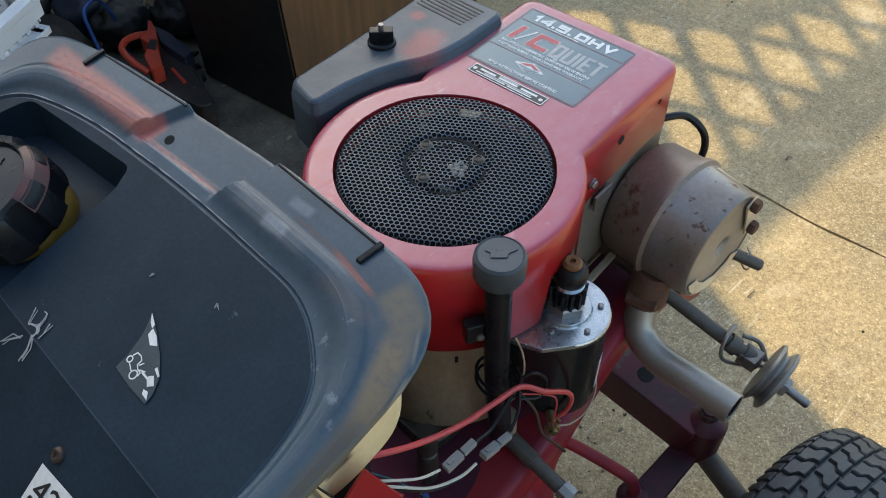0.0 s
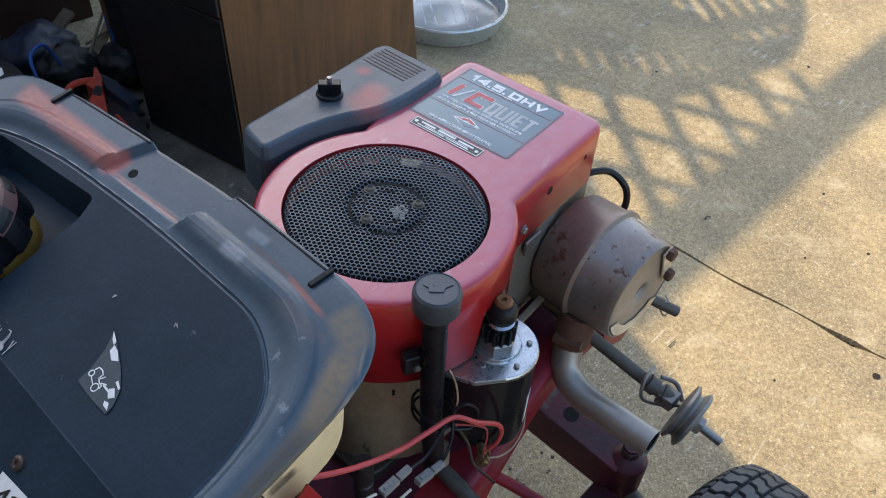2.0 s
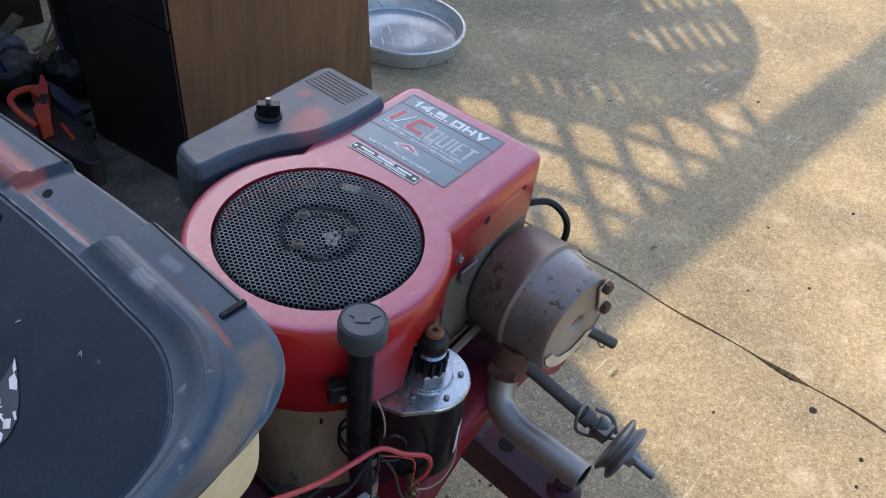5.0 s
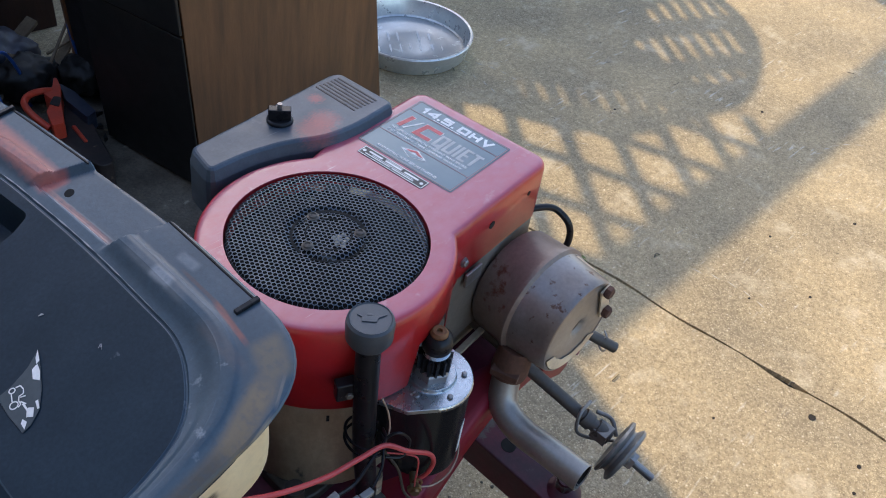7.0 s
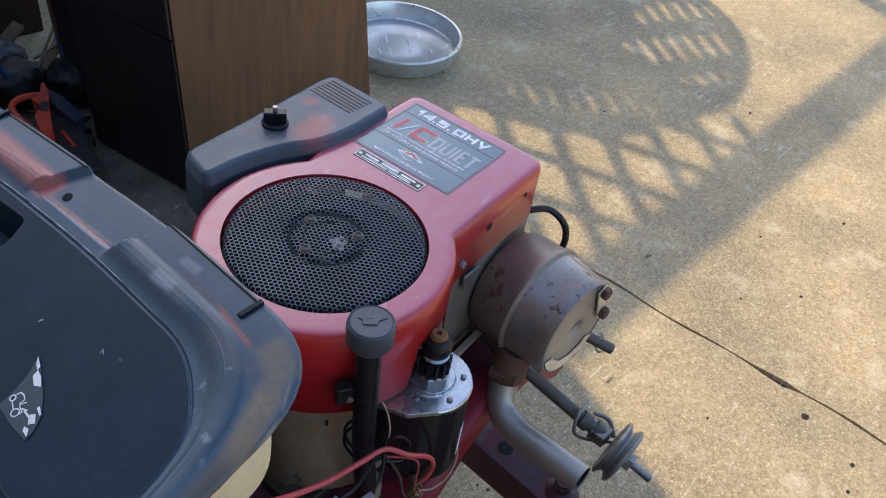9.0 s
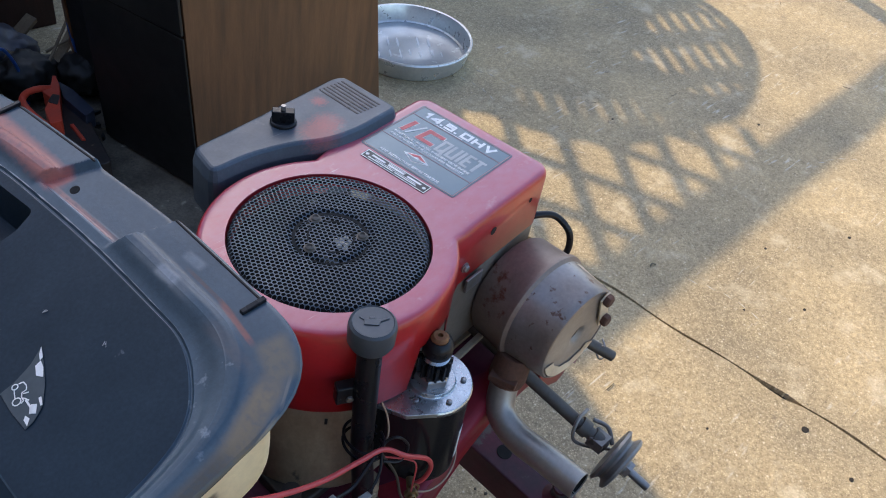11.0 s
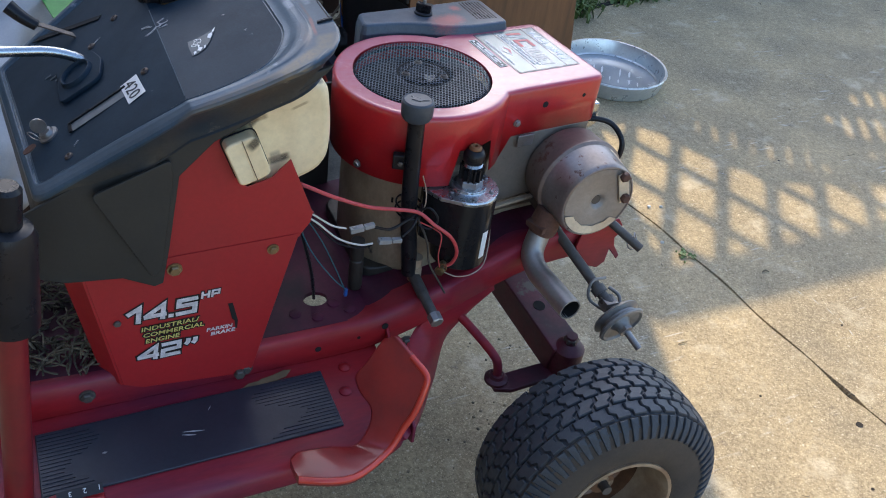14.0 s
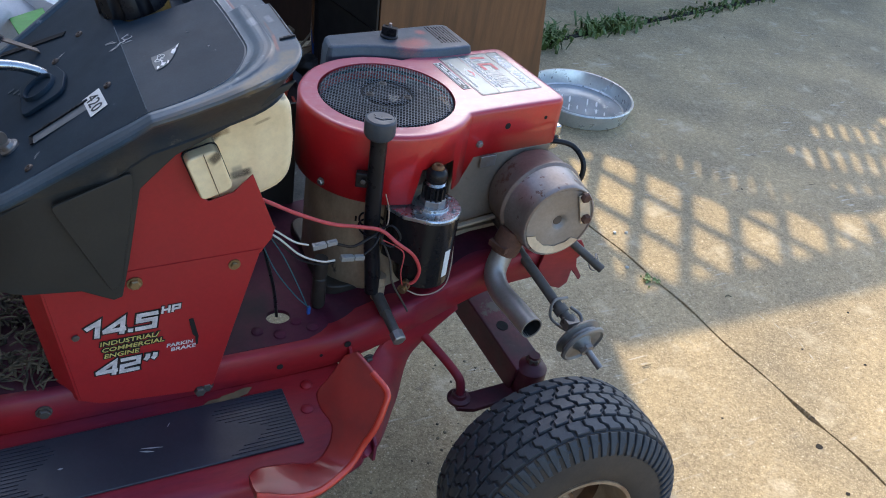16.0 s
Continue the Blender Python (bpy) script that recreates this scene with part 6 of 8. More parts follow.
vb = [bm.verts.new((p.x, p.y, 0)) for p in well]
es = [bm.edges.new((v[i], v[(i + 1) % len(v)])) for v in (va, vb) for i in range(len(v))]
bmesh.ops.triangle_fill(bm, edges=es, use_beauty=True)
bmesh.ops.bisect_plane(bm, geom=bm.verts[:] + bm.edges[:] + bm.faces[:], plane_co=(-0.43, 0, 0), plane_no=(1, 0, 0))
for v in bm.verts:
    v.co.z = dz(v.co.x) - 0.0042
dpanel = part("dash_panel", bm, BLACK_DASH, dash, "matte blue-black plastic dash panel with scuffs and scratches", smooth=False)
bm = bmesh.new()


top = [bm.verts.new((p.x, p.y, dz(p.x) - 0.0042)) for p in well]
floor_in = [p + (Vector((-0.37, 0.11)) - p) * 0.035 for p in well]
bot = [bm.verts.new((q.x, q.y, 0.8505)) for q in floor_in]
bridge(bm, top, bot)
bm.faces.new(bot)
part("recess", bm, BLACK_DASH, dash, "sunken well round the fuel filler", smooth=False)


def on_dash(x, y):
    """The frame of the dash surface at x, y: origin, right along -y and up along the slope."""
    s = 0.33 if x > -0.43 else 0.70
    up = Vector((1, 0, s)).normalized()
    return Vector((x, y, dz(x) - 0.004)), Vector((0, -1, 0)), up


# edge strips of the two pads, each with a clip at its end
def rim_x(y):
    return float(np.interp(y, [-0.2, -0.07, 0.04, 0.10, 0.152, 0.178], [-0.2305, -0.2305, -0.2405, -0.2462, -0.2512, -0.2560]))


for y0, y1, ye in ((-0.184, -0.070, -0.184), (0.038, 0.153, 0.153)):
    bm = bmesh.new()
    prev = None
    for y in np.linspace(y0, y1, 12):
        x = rim_x(y) - 0.0042
        cur = [bm.verts.new(Vector((x + o, y, dz(x + o) + h))) for o, h in ((0.0010, 0.0004), (0.0010, 0.0023), (-0.0008, 0.0023), (-0.0008, 0.0004))]
        bridge(bm, prev, cur) if prev else bm.faces.new(cur)
        prev = cur
    bm.faces.new(prev)
    x = rim_x(ye) - 0.002
    q = [(x, ye - 0.0022), (x, ye + 0.0022), (x - 0.019, ye + 0.0060), (x - 0.019, ye + 0.0016)]
    prism(bm, [Vector((x_, y_, dz(x_))) for x_, y_ in q], (0, 0, 0.0010), (0, 0, 0.0046))
    part("hood_clip", bm, BLACK, dash, "black edge strip with a clip end", bevel=0.0006)
bm = bmesh.new()
lathe(bm, Vector((-0.2690, 0.0300, dz(-0.2690) - 0.0062)), (-0.31, 0, 0.95), [(0, 0.0045), (0.0008, 0.0045)], 14)
part("hole", bm, HOLE, dash, smooth=False)
FC = Vector((-0.386, 0.092, 0.846))
FN = Vector((-0.30, 0, 1)).normalized()
bm = bmesh.new()
lathe(bm, FC, FN, [(-0.03, 0.046), (0, 0.049), (0.010, 0.049), (0.016, 0.045)], 36)
part("filler_neck", bm, CAP_YELLOW, tank, "mustard yellow filler neck collar")
bm = bmesh.new()
ref = frame_of(FN)
rings = []
for s, r, w in ((0.012, 0.048, 0.0), (0.015, 0.054, 1.0), (0.046, 0.052, 1.0), (0.053, 0.048, 0.6), (0.055, 0.041, 0), (0.051, 0.039, 0), (0.052, 0.0001, 0)):
    rings.append([bm.verts.new(FC + FN * s + (ref[0] * math.cos(t) + ref[1] * math.sin(t)) * (r - w * 0.0070 * max(0.0, math.sin(8 * t)) ** 0.6)) for t in np.linspace(0, 2 * math.pi, 128, endpoint=False)])
for a, b in zip(rings, rings[1:]):
    bridge(bm, a, b)
fcap = part("fuel_cap", bm, BLACK, tank, "black ribbed fuel cap with a red-scuffed rim", angle=40)
bm = bmesh.new()
fr = Vector((0.72, -0.69, 0.2)).normalized()
fu = FN.cross(fr)
for pts in (rect(-0.009, -0.009, 0.004, -0.006), rect(-0.008, -0.005, 0.003, 0.009), [(0.004, -0.004), (0.009, -0.002), (0.009, 0.006), (0.0075, 0.006), (0.0075, -0.001), (0.004, -0.0025)]):
    plate(bm, pts, fr, fu, FC + FN * 0.0515, 0, 0.0015)
text_bm(bm, "FUEL ONLY", 0.008, FC + FN * 0.0515 - fr * 0.018 + fu * 0.019, fr, fu, 0, 0.0005, 0.036)
part("embossed_mark", bm, BLACK_METAL, fcap, smooth=False)
bm = bmesh.new()
rg = []
for s, r in ((0.040, 0.0528), (0.0525, 0.0485), (0.0560, 0.0422)):
    rg.append([bm.verts.new(FC + FN * s + (ref[0] * math.cos(t) + ref[1] * math.sin(t)) * r) for t in np.linspace(3.5, 4.7, 16)])
for a, b in zip(rg, rg[1:]):
    for i in range(15):
        bm.faces.new((a[i], a[i + 1], b[i + 1], b[i]))
part("scuffed_rim", bm, CAP_SCUFF, fcap, "red overspray on the cap")

# things on the dash panel
def dash_film(bm, pts, lift, thick=0.0004):
    """A thin film lying on the dash panel, given by its x and y."""
    prism(bm, [Vector((x, y, dz(x) - 0.0042)) for x, y in pts], (0, 0, lift), (0, 0, lift + thick))


def stroke(bm, pts, w, lift):
    for p, q in zip(pts, pts[1:]):
        p, q = Vector(p), Vector(q)
        n_ = Vector((-(q - p).y, (q - p).x)).normalized() * w
        dash_film(bm, [p - n_, q - n_, q + n_, p + n_], lift)


bm = bmesh.new()
dash_film(bm, [(-0.363, -0.087), (-0.369, -0.102), (-0.377, -0.118), (-0.386, -0.131), (-0.396, -0.137), (-0.403, -0.138), (-0.4035, -0.118), (-0.402, -0.099), (-0.391, -0.0985), (-0.381, -0.096), (-0.375, -0.094)], 0.0008)
stk = part("torn_sticker", bm, STICKER, dpanel, "torn smoky warning sticker with white marks", smooth=False)
bm = bmesh.new()
for pts in ([(-0.363, -0.087), (-0.3665, -0.0960), (-0.3695, -0.0968), (-0.3675, -0.0920)], [(-0.3690, -0.0975), (-0.3705, -0.1040), (-0.3745, -0.1110), (-0.3775, -0.1060), (-0.3740, -0.0985)], [(-0.397, -0.133), (-0.401, -0.137), (-0.4005, -0.131), (-0.398, -0.129)], [(-0.388, -0.127), (-0.392, -0.133), (-0.395, -0.130), (-0.391, -0.124)], [(-0.383, -0.124), (-0.3855, -0.1305), (-0.387, -0.130), (-0.385, -0.1235)]):
    dash_film(bm, pts, 0.0014)
SO, SR, SU = Vector((-0.3925, -0.1100)), Vector((-0.30, -0.95)), Vector((0.95, -0.30))


def pict(pts, w=0.0004):
    stroke(bm, [SO + SR * p[0] + SU * p[1] for p in pts], w, 0.0014)


def pict_ring(x, y, r):
    pict([(x + r * math.cos(q), y + r * math.sin(q)) for q in np.linspace(0, 2 * math.pi, 11)])


pict_ring(-0.0070, -0.0020, 0.0022)
pict_ring(0.0055, -0.0030, 0.0030)
pict([(-0.0082, 0.0008), (-0.0080, 0.0042), (-0.0040, 0.0056), (-0.0006, 0.0050), (0.0002, 0.0016), (0.0036, 0.0008), (0.0072, 0.0016), (0.0085, -0.0006)])
pict([(-0.0045, -0.0030), (0.0022, -0.0036)])
pict([(0.0014, 0.0022), (0.0022, 0.0060)])
pict([(0.0050, 0.0018), (0.0088, 0.0050)])
pict([(0.0075, 0.0030), (0.0150, 0.0050), (0.0200, 0.0036)], 0.0007)
part("sticker_mark", bm, WHITE, stk, "white mower pictogram", smooth=False)
o, r_, u_ = on_dash(-0.480, -0.131)
nr = Vector((0.07, -1, 0.05)).normalized()
nu = (Vector((1, 0, 0.70)).normalized() - nr * nr.dot(Vector((1, 0, 0.70)).normalized())).normalized()
bm = bmesh.new()
plate(bm, rect(-0.026, -0.0135, 0.026, 0.0135), nr, nu, o, 0.0008)
num = part("number_sticker", bm, WHITE, dpanel, "white sticker with the number 420", smooth=False)
bm = bmesh.new()
text_bm(bm, "420", 0.026, o - nr * 0.0205 - nu * 0.0093, nr, nu, 0.0014, 0.0002, 0.041)
part("lettering", bm, BLACK_PRINT, num, smooth=False)
for pts, w in (([(-0.417, -0.010), (-0.426, -0.016), (-0.4235, -0.024), (-0.416, -0.021), (-0.414, -0.018)], 0.0007), ([(-0.423, -0.022), (-0.427, -0.0265), (-0.4295, -0.027)], 0.0016), ([(-0.4305, -0.0275), (-0.438, -0.030), (-0.446, -0.0315)], 0.0011), ([(-0.418, -0.030), (-0.424, -0.032)], 0.0010),
               ([(-0.436, -0.018), (-0.441, -0.010), (-0.447, -0.006)], 0.0006), ([(-0.500, 0.052), (-0.508, 0.046)], 0.0008), ([(-0.555, -0.155), (-0.561, -0.160)], 0.0008), ([(-0.33, -0.12), (-0.331, -0.123)], 0.0007), ([(-0.345, -0.06), (-0.347, -0.062)], 0.0006)):
    bm = bmesh.new()
    for k in range(3):
        stroke(bm, [(x + random.gauss(0, 0.0012), y + random.gauss(0, 0.0012)) for x, y in pts], w * random.uniform(0.15, 0.5), 0.0006 + 0.00005 * k)
    part("scrape", bm, SCRAPE, dpanel, "white scrape in the plastic", smooth=False)
bm = bmesh.new()
stroke(bm, [(-0.4305, 0.030), (-0.4305, -0.222)], 0.0005, 0.0003)
part("fold_line", bm, BLACK_RIM, dpanel, smooth=False)
SCREW = M("browned_screw", (0.10, 0.075, 0.062), 0.45, 0.5, (0.05, 0.035, 0.028), 60, 0.8)
for x, y in ((-0.461, -0.110), (-0.570, -0.174), (-0.474, 0.077), (-0.512, 0.045), (-0.531, -0.036)):
    o, r_, u_ = on_dash(x, y)
    bm = bmesh.new()
    lathe(bm, o, r_.cross(u_), [(0, 0.0060), (0.0018, 0.0056), (0.0030, 0.0036), (0.0026, 0.0016), (0.0016, 0.0012)], 14)
    part("screw", bm, SCREW, dpanel, "browned screw head")
o, r_, u_ = on_dash(-0.524, -0.122)
bm = bmesh.new()
rr = Vector((0.92, -0.05, 0.62)).normalized()
uu = Vector((0, 1, 0))
plate(bm, rect(-0.042, -0.009, 0.042, 0.009), rr, uu, o, 0.0006)
part("gauge_window", bm, GAUGE, dpanel, "grey smoky window strip", smooth=False)
bm = bmesh.new()
plate(bm, rect(-0.045, 0.009, 0.045, 0.012), rr, uu, o, 0.0006, 0.003)
plate(bm, rect(-0.047, -0.009, -0.042, 0.012), rr, uu, o, 0.0006, 0.002)
part("window_edge", bm, BLACK, dpanel, smooth=False)
# steering column and collar
o, r_, u_ = on_dash(-0.536, -0.012)
nn = r_.cross(u_)
bm = bmesh.new()
plate(bm, rounded([(-0.048, -0.030), (0.041, -0.036), (0.046, 0.030), (0.004, 0.042), (-0.040, 0.030)], 0.012, 4), r_, u_, o, 0.0, 0.006)
lathe(bm, o, nn, [(0, 0.027), (0.010, 0.0255), (0.0125, 0.0235), (0.010, 0.021), (0.004, 0.0205)], 32, False, False)
part("column_collar", bm, BLACK_DASH, dpanel, "round black steering column collar", bevel=0.002)
bm = bmesh.new()
tube(bm, [(-0.524, 0.018, 0.776), (-0.532, 0.020, 0.789), (-0.564, 0.020, 0.802), (-0.600, 0.020, 0.8055), (-0.660, 0.020, 0.808)], 0.0075, 16)
lever = part("bent_lever", bm, CHROME, mower, "bright bent steel lever rod")
bm = bmesh.new()
lathe(bm, (-0.634, 0.020, 0.8065), (-1, 0, 0.045), [(0, 0.009), (0.002, 0.0115), (0.09, 0.0125), (0.096, 0.009)], 18)
part("grip", bm, BLACK, lever)
# throttle slot and lever
bm = bmesh.new()
o, r_, u_ = on_dash(-0.541, 0.146)
r_ = Vector((0.46, 0.86, 0.28)).normalized()
u_ = r_.cross(Vector((-0.57, 0, 0.82))).normalized() * -1
plate(bm, rect(-0.005, -0.072, 0.005, 0.072), r_, u_, o, 0.0006, 0.0012)
part("throttle_slot", bm, HOLE, dpanel, smooth=False)
bm = bmesh.new()
prism(bm, [(-0.528, 0.100, 0.782), (-0.531, 0.112, 0.783), (-0.590, 0.136, 0.800), (-0.588, 0.124, 0.797)], (0, 0, 0), (0, 0, 0.0025))
thr = part("throttle_lever", bm, SHAFT, mower, "thin steel throttle lever with a black grip", bevel=0.0005)
bm = bmesh.new()
tube(bm, [(-0.578, 0.1245, 0.7935), (-0.596, 0.132, 0.805), (-0.612, 0.140, 0.819)], lambda t: 0.008 + 0.003 * t, 14)
part("grip", bm, BLACK, thr)
# ignition key
o, r_, u_ = on_dash(-0.588, -0.098)
nn = r_.cross(u_)
bm = bmesh.new()
lathe(bm, o, nn, [(0, 0.014), (0.003, 0.014), (0.004, 0.010), (0.009, 0.009), (0.010, 0.006)], 20)
ign = part("ignition_switch", bm, STEEL, dpanel)
bm = bmesh.new()
prism(bm, [o + nn * (0.020 + 0.011 * math.sin(q)) + u_ * 0.010 * math.cos(q) for q in np.linspace(0, 2 * math.pi, 18, endpoint=False)], r_ * -0.001, r_ * 0.001)
key = part("key", bm, STEEL, ign, "worn steel ignition key", smooth=False)
bm = bmesh.new()
prism(bm, [o + nn * 0.012 + u_ * (-0.024 + 0.010 * math.cos(q)) + r_ * (0.022 + 0.007 * math.sin(q)) for q in np.linspace(0, 2 * math.pi, 14, endpoint=False)], nn * -0.0008, nn * 0.0008)
part("spare_key", bm, RUST, ign, "brown spare key on the ring", smooth=False)
bm = bmesh.new()
tube(bm, [o + nn * (0.016 + 0.008 * math.sin(q)) + u_ * (-0.012 + 0.006 * math.cos(q)) + r_ * (0.008 + 0.008 * math.cos(q)) for q in np.linspace(0, 6.1, 12)], 0.0008, 6, 3)
part("key_ring", bm, STEEL, ign)
bm = bmesh.new()
for k in range(3):
    o2, r2, u2 = on_dash(-0.575 + 0.006 * k, 0.045 - 0.012 * k)
    plate(bm, rect(-0.004, -0.005, 0.001, 0.005), r2, u2, o2, 0.0006)
part("worn_print", bm, STICKER, dpanel, "worn unreadable print bars", smooth=False)

# black skirt under the dash
bm = bmesh.new()
ol = [(-0.640, 0.700), (-0.43, 0.822), (-0.245, 0.885), (-0.255, 0.872), (-0.33, 0.826), (-0.40, 0.790), (-0.446, 0.745), (-0.466, 0.63), (-0.478, 0.572), (-0.490, 0.568), (-0.530, 0.592), (-0.600, 0.600), (-0.66, 0.61)]
prism(bm, [(x, -0.2385 + (0.02 if x < -0.6 else 0), z) for x, z in ol], (0, 0, 0), (0, 0.006, 0))
skirt = part("dash_skirt", bm, SKIRT, mower, "dull black plastic skirt of the dash tower", bevel=0.002)
bm = bmesh.new()
ol = rounded([(-0.555, 0.735), (-0.455, 0.775), (-0.455, 0.74), (-0.478, 0.60), (-0.492, 0.588)], 0.008, 3)
prism(bm, [(p.x, -0.2385, p.y) for p in ol], (0, 0, 0), (0, -0.005, 0))
part("raised_field", bm, SKIRT, skirt, bevel=0.003)
bm = bmesh.new()
box(bm, (-0.42, 0.0, 0.66), (0.30, 0.38, 0.08))
box(bm, (-0.47, 0.0, 0.55), (0.20, 0.36, 0.34))
part("tower_core", bm, HOLE, mower, "dark inside of the dash tower", smooth=False)

# made-up dark panel that closes the gap behind the fuel tank
bm = bmesh.new()
box(bm, (-0.225, 0.195, 0.50), (0.27, 0.006, 0.235))
part("inner_wall", bm, SKIRT, mower, "dark panel added to darken the gap behind the fuel tank", bevel=0.001)

# lift lever
bm = bmesh.new()
tube(bm, [(-0.715, -0.352, 0.26), (-0.690, -0.352, 0.45), (-0.664, -0.352, 0.66)], 0.0185, 18)
lift = part("lift_lever", bm, RED_LEVER, mower, "red tubular lift lever with a black grip")
bm = bmesh.new()
lathe(bm, (-0.664, -0.352, 0.645), (0.13, 0, 1), [(0, 0.026), (0.004, 0.031), (0.13, 0.031), (0.142, 0.026), (0.146, 0.018)], 24)
part("grip", bm, BLACK, lift, "soft black foam grip")
bm = bmesh.new()
lathe(bm, (-0.645, -0.352, 0.79), (0.13, 0, 1), [(0, 0.0155), (0.045, 0.0165), (0.050, 0.013)], 20)
part("button", bm, BLACK, lift, "dark grey thumb button")
bm = bmesh.new()
prism(bm, [(-0.60 - 0.02 * i, -0.362, 0.326 + 0.010 * math.sin(i * 0.7)) for i in range(5)] + [(-0.68 + 0.02 * i, -0.362, 0.300) for i in range(5)], (0, 0, 0), (0, -0.02, 0))
quad = part("height_quadrant", bm, RED_PANEL, mower, "red cutting height quadrant", bevel=0.002)
bm = bmesh.new()
plate(bm, rect(-0.66, 0.0, -0.60, 0.016), (1, 0, 0), (0, 1, 0.2), (0, -0.381, 0.336), 0.0004)
qd = part("number_strip", bm, BLACK_PRINT, quad, smooth=False)
bm = bmesh.new()
for i, s in enumerate("321"):
    text_bm(bm, s, 0.011, (-0.640 + 0.019 * i, -0.3685, 0.3385), (-1, 0, 0), (0, -1, -0.2), 0.001, 0.0002)
part("number", bm, WHITE, qd, smooth=False)

# dry clippings packed behind the panel
random.seed(11)
bm = bmesh.new()
for i in range(620):
    x, y = random.uniform(-0.80, -0.565), random.uniform(-0.19, 0.10)
    z = 0.385 + 0.05 * random.random() * (1 - abs(y + 0.05) / 0.3)
    a, L = random.uniform(0, 6.3), random.uniform(0.009, 0.021)
    d = Vector((math.cos(a), math.sin(a), random.uniform(-0.5, 0.5))) * L
    p = Vector((x, y, z))
    tube(bm, [p - d, p + Vector((random.uniform(-1, 1), random.uniform(-1, 1), random.random())) * 0.013, p + d], 0.0016, 5, 3)
part("clipping_mat", bm, DRY, deck, "matted dry grass clippings on the frame", smooth=False)["kind"] = "stuff"
random.seed(3)

# ---- front axle and wheel ----
bm = bmesh.new()
A0, A1 = Vector((0.185, 0.10, 0.325)), Vector((0.225, -0.285, 0.262))
dd = (A1 - A0).normalized()
ox = Vector((1, 0, 0)) - dd * dd.x
ox.normalize()
oz = ox.cross(dd)
sec = [(-0.032, -0.032), (-0.032, 0.032), (0.032, 0.032), (0.032, -0.032), (0.026, -0.032), (0.026, 0.026), (-0.026, 0.026), (-0.026, -0.032)]
prism(bm, [A0 + ox * p[0] + oz * p[1] * (-1 if oz.z < 0 else 1) for p in sec], (0, 0, 0), A1 - A0)
axle = part("front_axle", bm, MAROON, mower, "dark maroon pressed-steel front axle beam", bevel=0.004)
bm = bmesh.new()
lathe(bm, (0.228, -0.290, 0.215), (0, 0, 1), [(0, 0.026), (0.012, 0.030), (0.075, 0.030), (0.082, 0.024), (0.088, 0.013), (0.105, 0.011)], 24)
part("kingpin", bm, MAROON, axle, "maroon kingpin housing")
bolt("nut", (0.228, -0.290, 0.305), (0, 0, 1), 0.014, 0.012, SHAFT, axle)
bm = bmesh.new()
ou = oz if oz.z > 0 else -oz
lathe(bm, A0 + (A1 - A0) * 0.74 + ou * 0.0318, ou, [(0, 0.012), (0.001, 0.012)], 18)
part("hole", bm, HOLE, axle, smooth=False)
bm = bmesh.new()
prism(bm, [(0.075, -0.262, 0.226), (0.075, -0.300, 0.226), (0.105, -0.312, 0.226), (0.235, -0.305, 0.226), (0.235, -0.265, 0.226), (0.115, -0.268, 0.226)], (0, 0, 0), (0, 0, 0.010))
part("steering_arm", bm, MAROON, axle, bevel=0.003)
bm = bmesh.new()
tube(bm, [(0.03, -0.16, 0.335), (0.055, -0.205, 0.315), (0.080, -0.262, 0.290), (0.088, -0.276, 0.268), (0.088, -0.279, 0.232)], 0.0085, 14)
part("drag_link", bm, RED_FADED, axle, "bent red steering rod")
bm = bmesh.new()
lathe(bm, (0.088, -0.279, 0.235), (0, 0, 1), [(0, 0.022), (0.006, 0.022), (0.010, 0.015), (0.016, 0.013)], 20)
part("ball_joint", bm, MAROON, axle)
bm = bmesh.new()
cyl(bm, (0.228, -0.290, 0.225), (0.178, -0.48, 0.205), 0.016, 18)
part("spindle", bm, SHAFT, axle)

# wheel: axis along y
WC = Vector((0.176, -0.500, 0.2035))
WA = Vector((-0.09, -1, 0.105)).normalized()
WU, WW = frame_of(WA)
tread_prof = [(-0.082, 0.103), (-0.087, 0.122), (-0.087, 0.150), (-0.080, 0.174), (-0.068, 0.190), (-0.040, 0.1965), (0.0, 0.1985), (0.040, 0.1965), (0.068, 0.190), (0.080, 0.174), (0.087, 0.150), (0.087, 0.122), (0.083, 0.103), (0.078, 0.096)]
bm = bmesh.new()
lathe(bm, WC, WA, tread_prof, 72, False, False)
wheel = part("tyre", bm, RUBBER_SIDE, mower, "worn black turf tyre with a dusty brown sidewall")


def tyre_r(w):
    outer = tread_prof[2:11]
    return float(np.interp(w, [p[0] for p in outer], [p[1] for p in outer]))


def tyre_pt(a, w, h):
    # the lug's normal leans outward near the shoulder
    e = 0.003
    sl = (tyre_r(w + e) - tyre_r(w - e)) / (2 * e)
    nl = Vector((1, -sl)).normalized()
    r = tyre_r(w) + nl.x * h
    return WC + WA * (w + nl.y * h) + (WU * math.cos(a) + WW * math.sin(a)) * r


def lug(bm, pts, h=0.0065):
    """A rubber block with chamfered edges."""
    ca, cw = sum(p[0] for p in pts) / len(pts), sum(p[1] for p in pts) / len(pts)
    rings = [[bm.verts.new(tyre_pt(ca + (a - ca) * k, cw + (w - cw) * k, z)) for a, w in pts] for k, z in ((1.02, 0.0002), (0.97, h * 0.72), (0.88, h))]
    for p, q in zip(rings, rings[1:]):
        bridge(bm, p, q)
    bm.faces.new(rings[-1])


bm = bmesh.new()
band = [(w, tyre_r(w) + 0.0006) for w in np.linspace(-0.078, 0.078, 13)]
lathe(bm, WC, WA, band, 96, False, False)
N, ROWS = 42, 5
st, dw = 2 * math.pi / N, 0.134 / ROWS
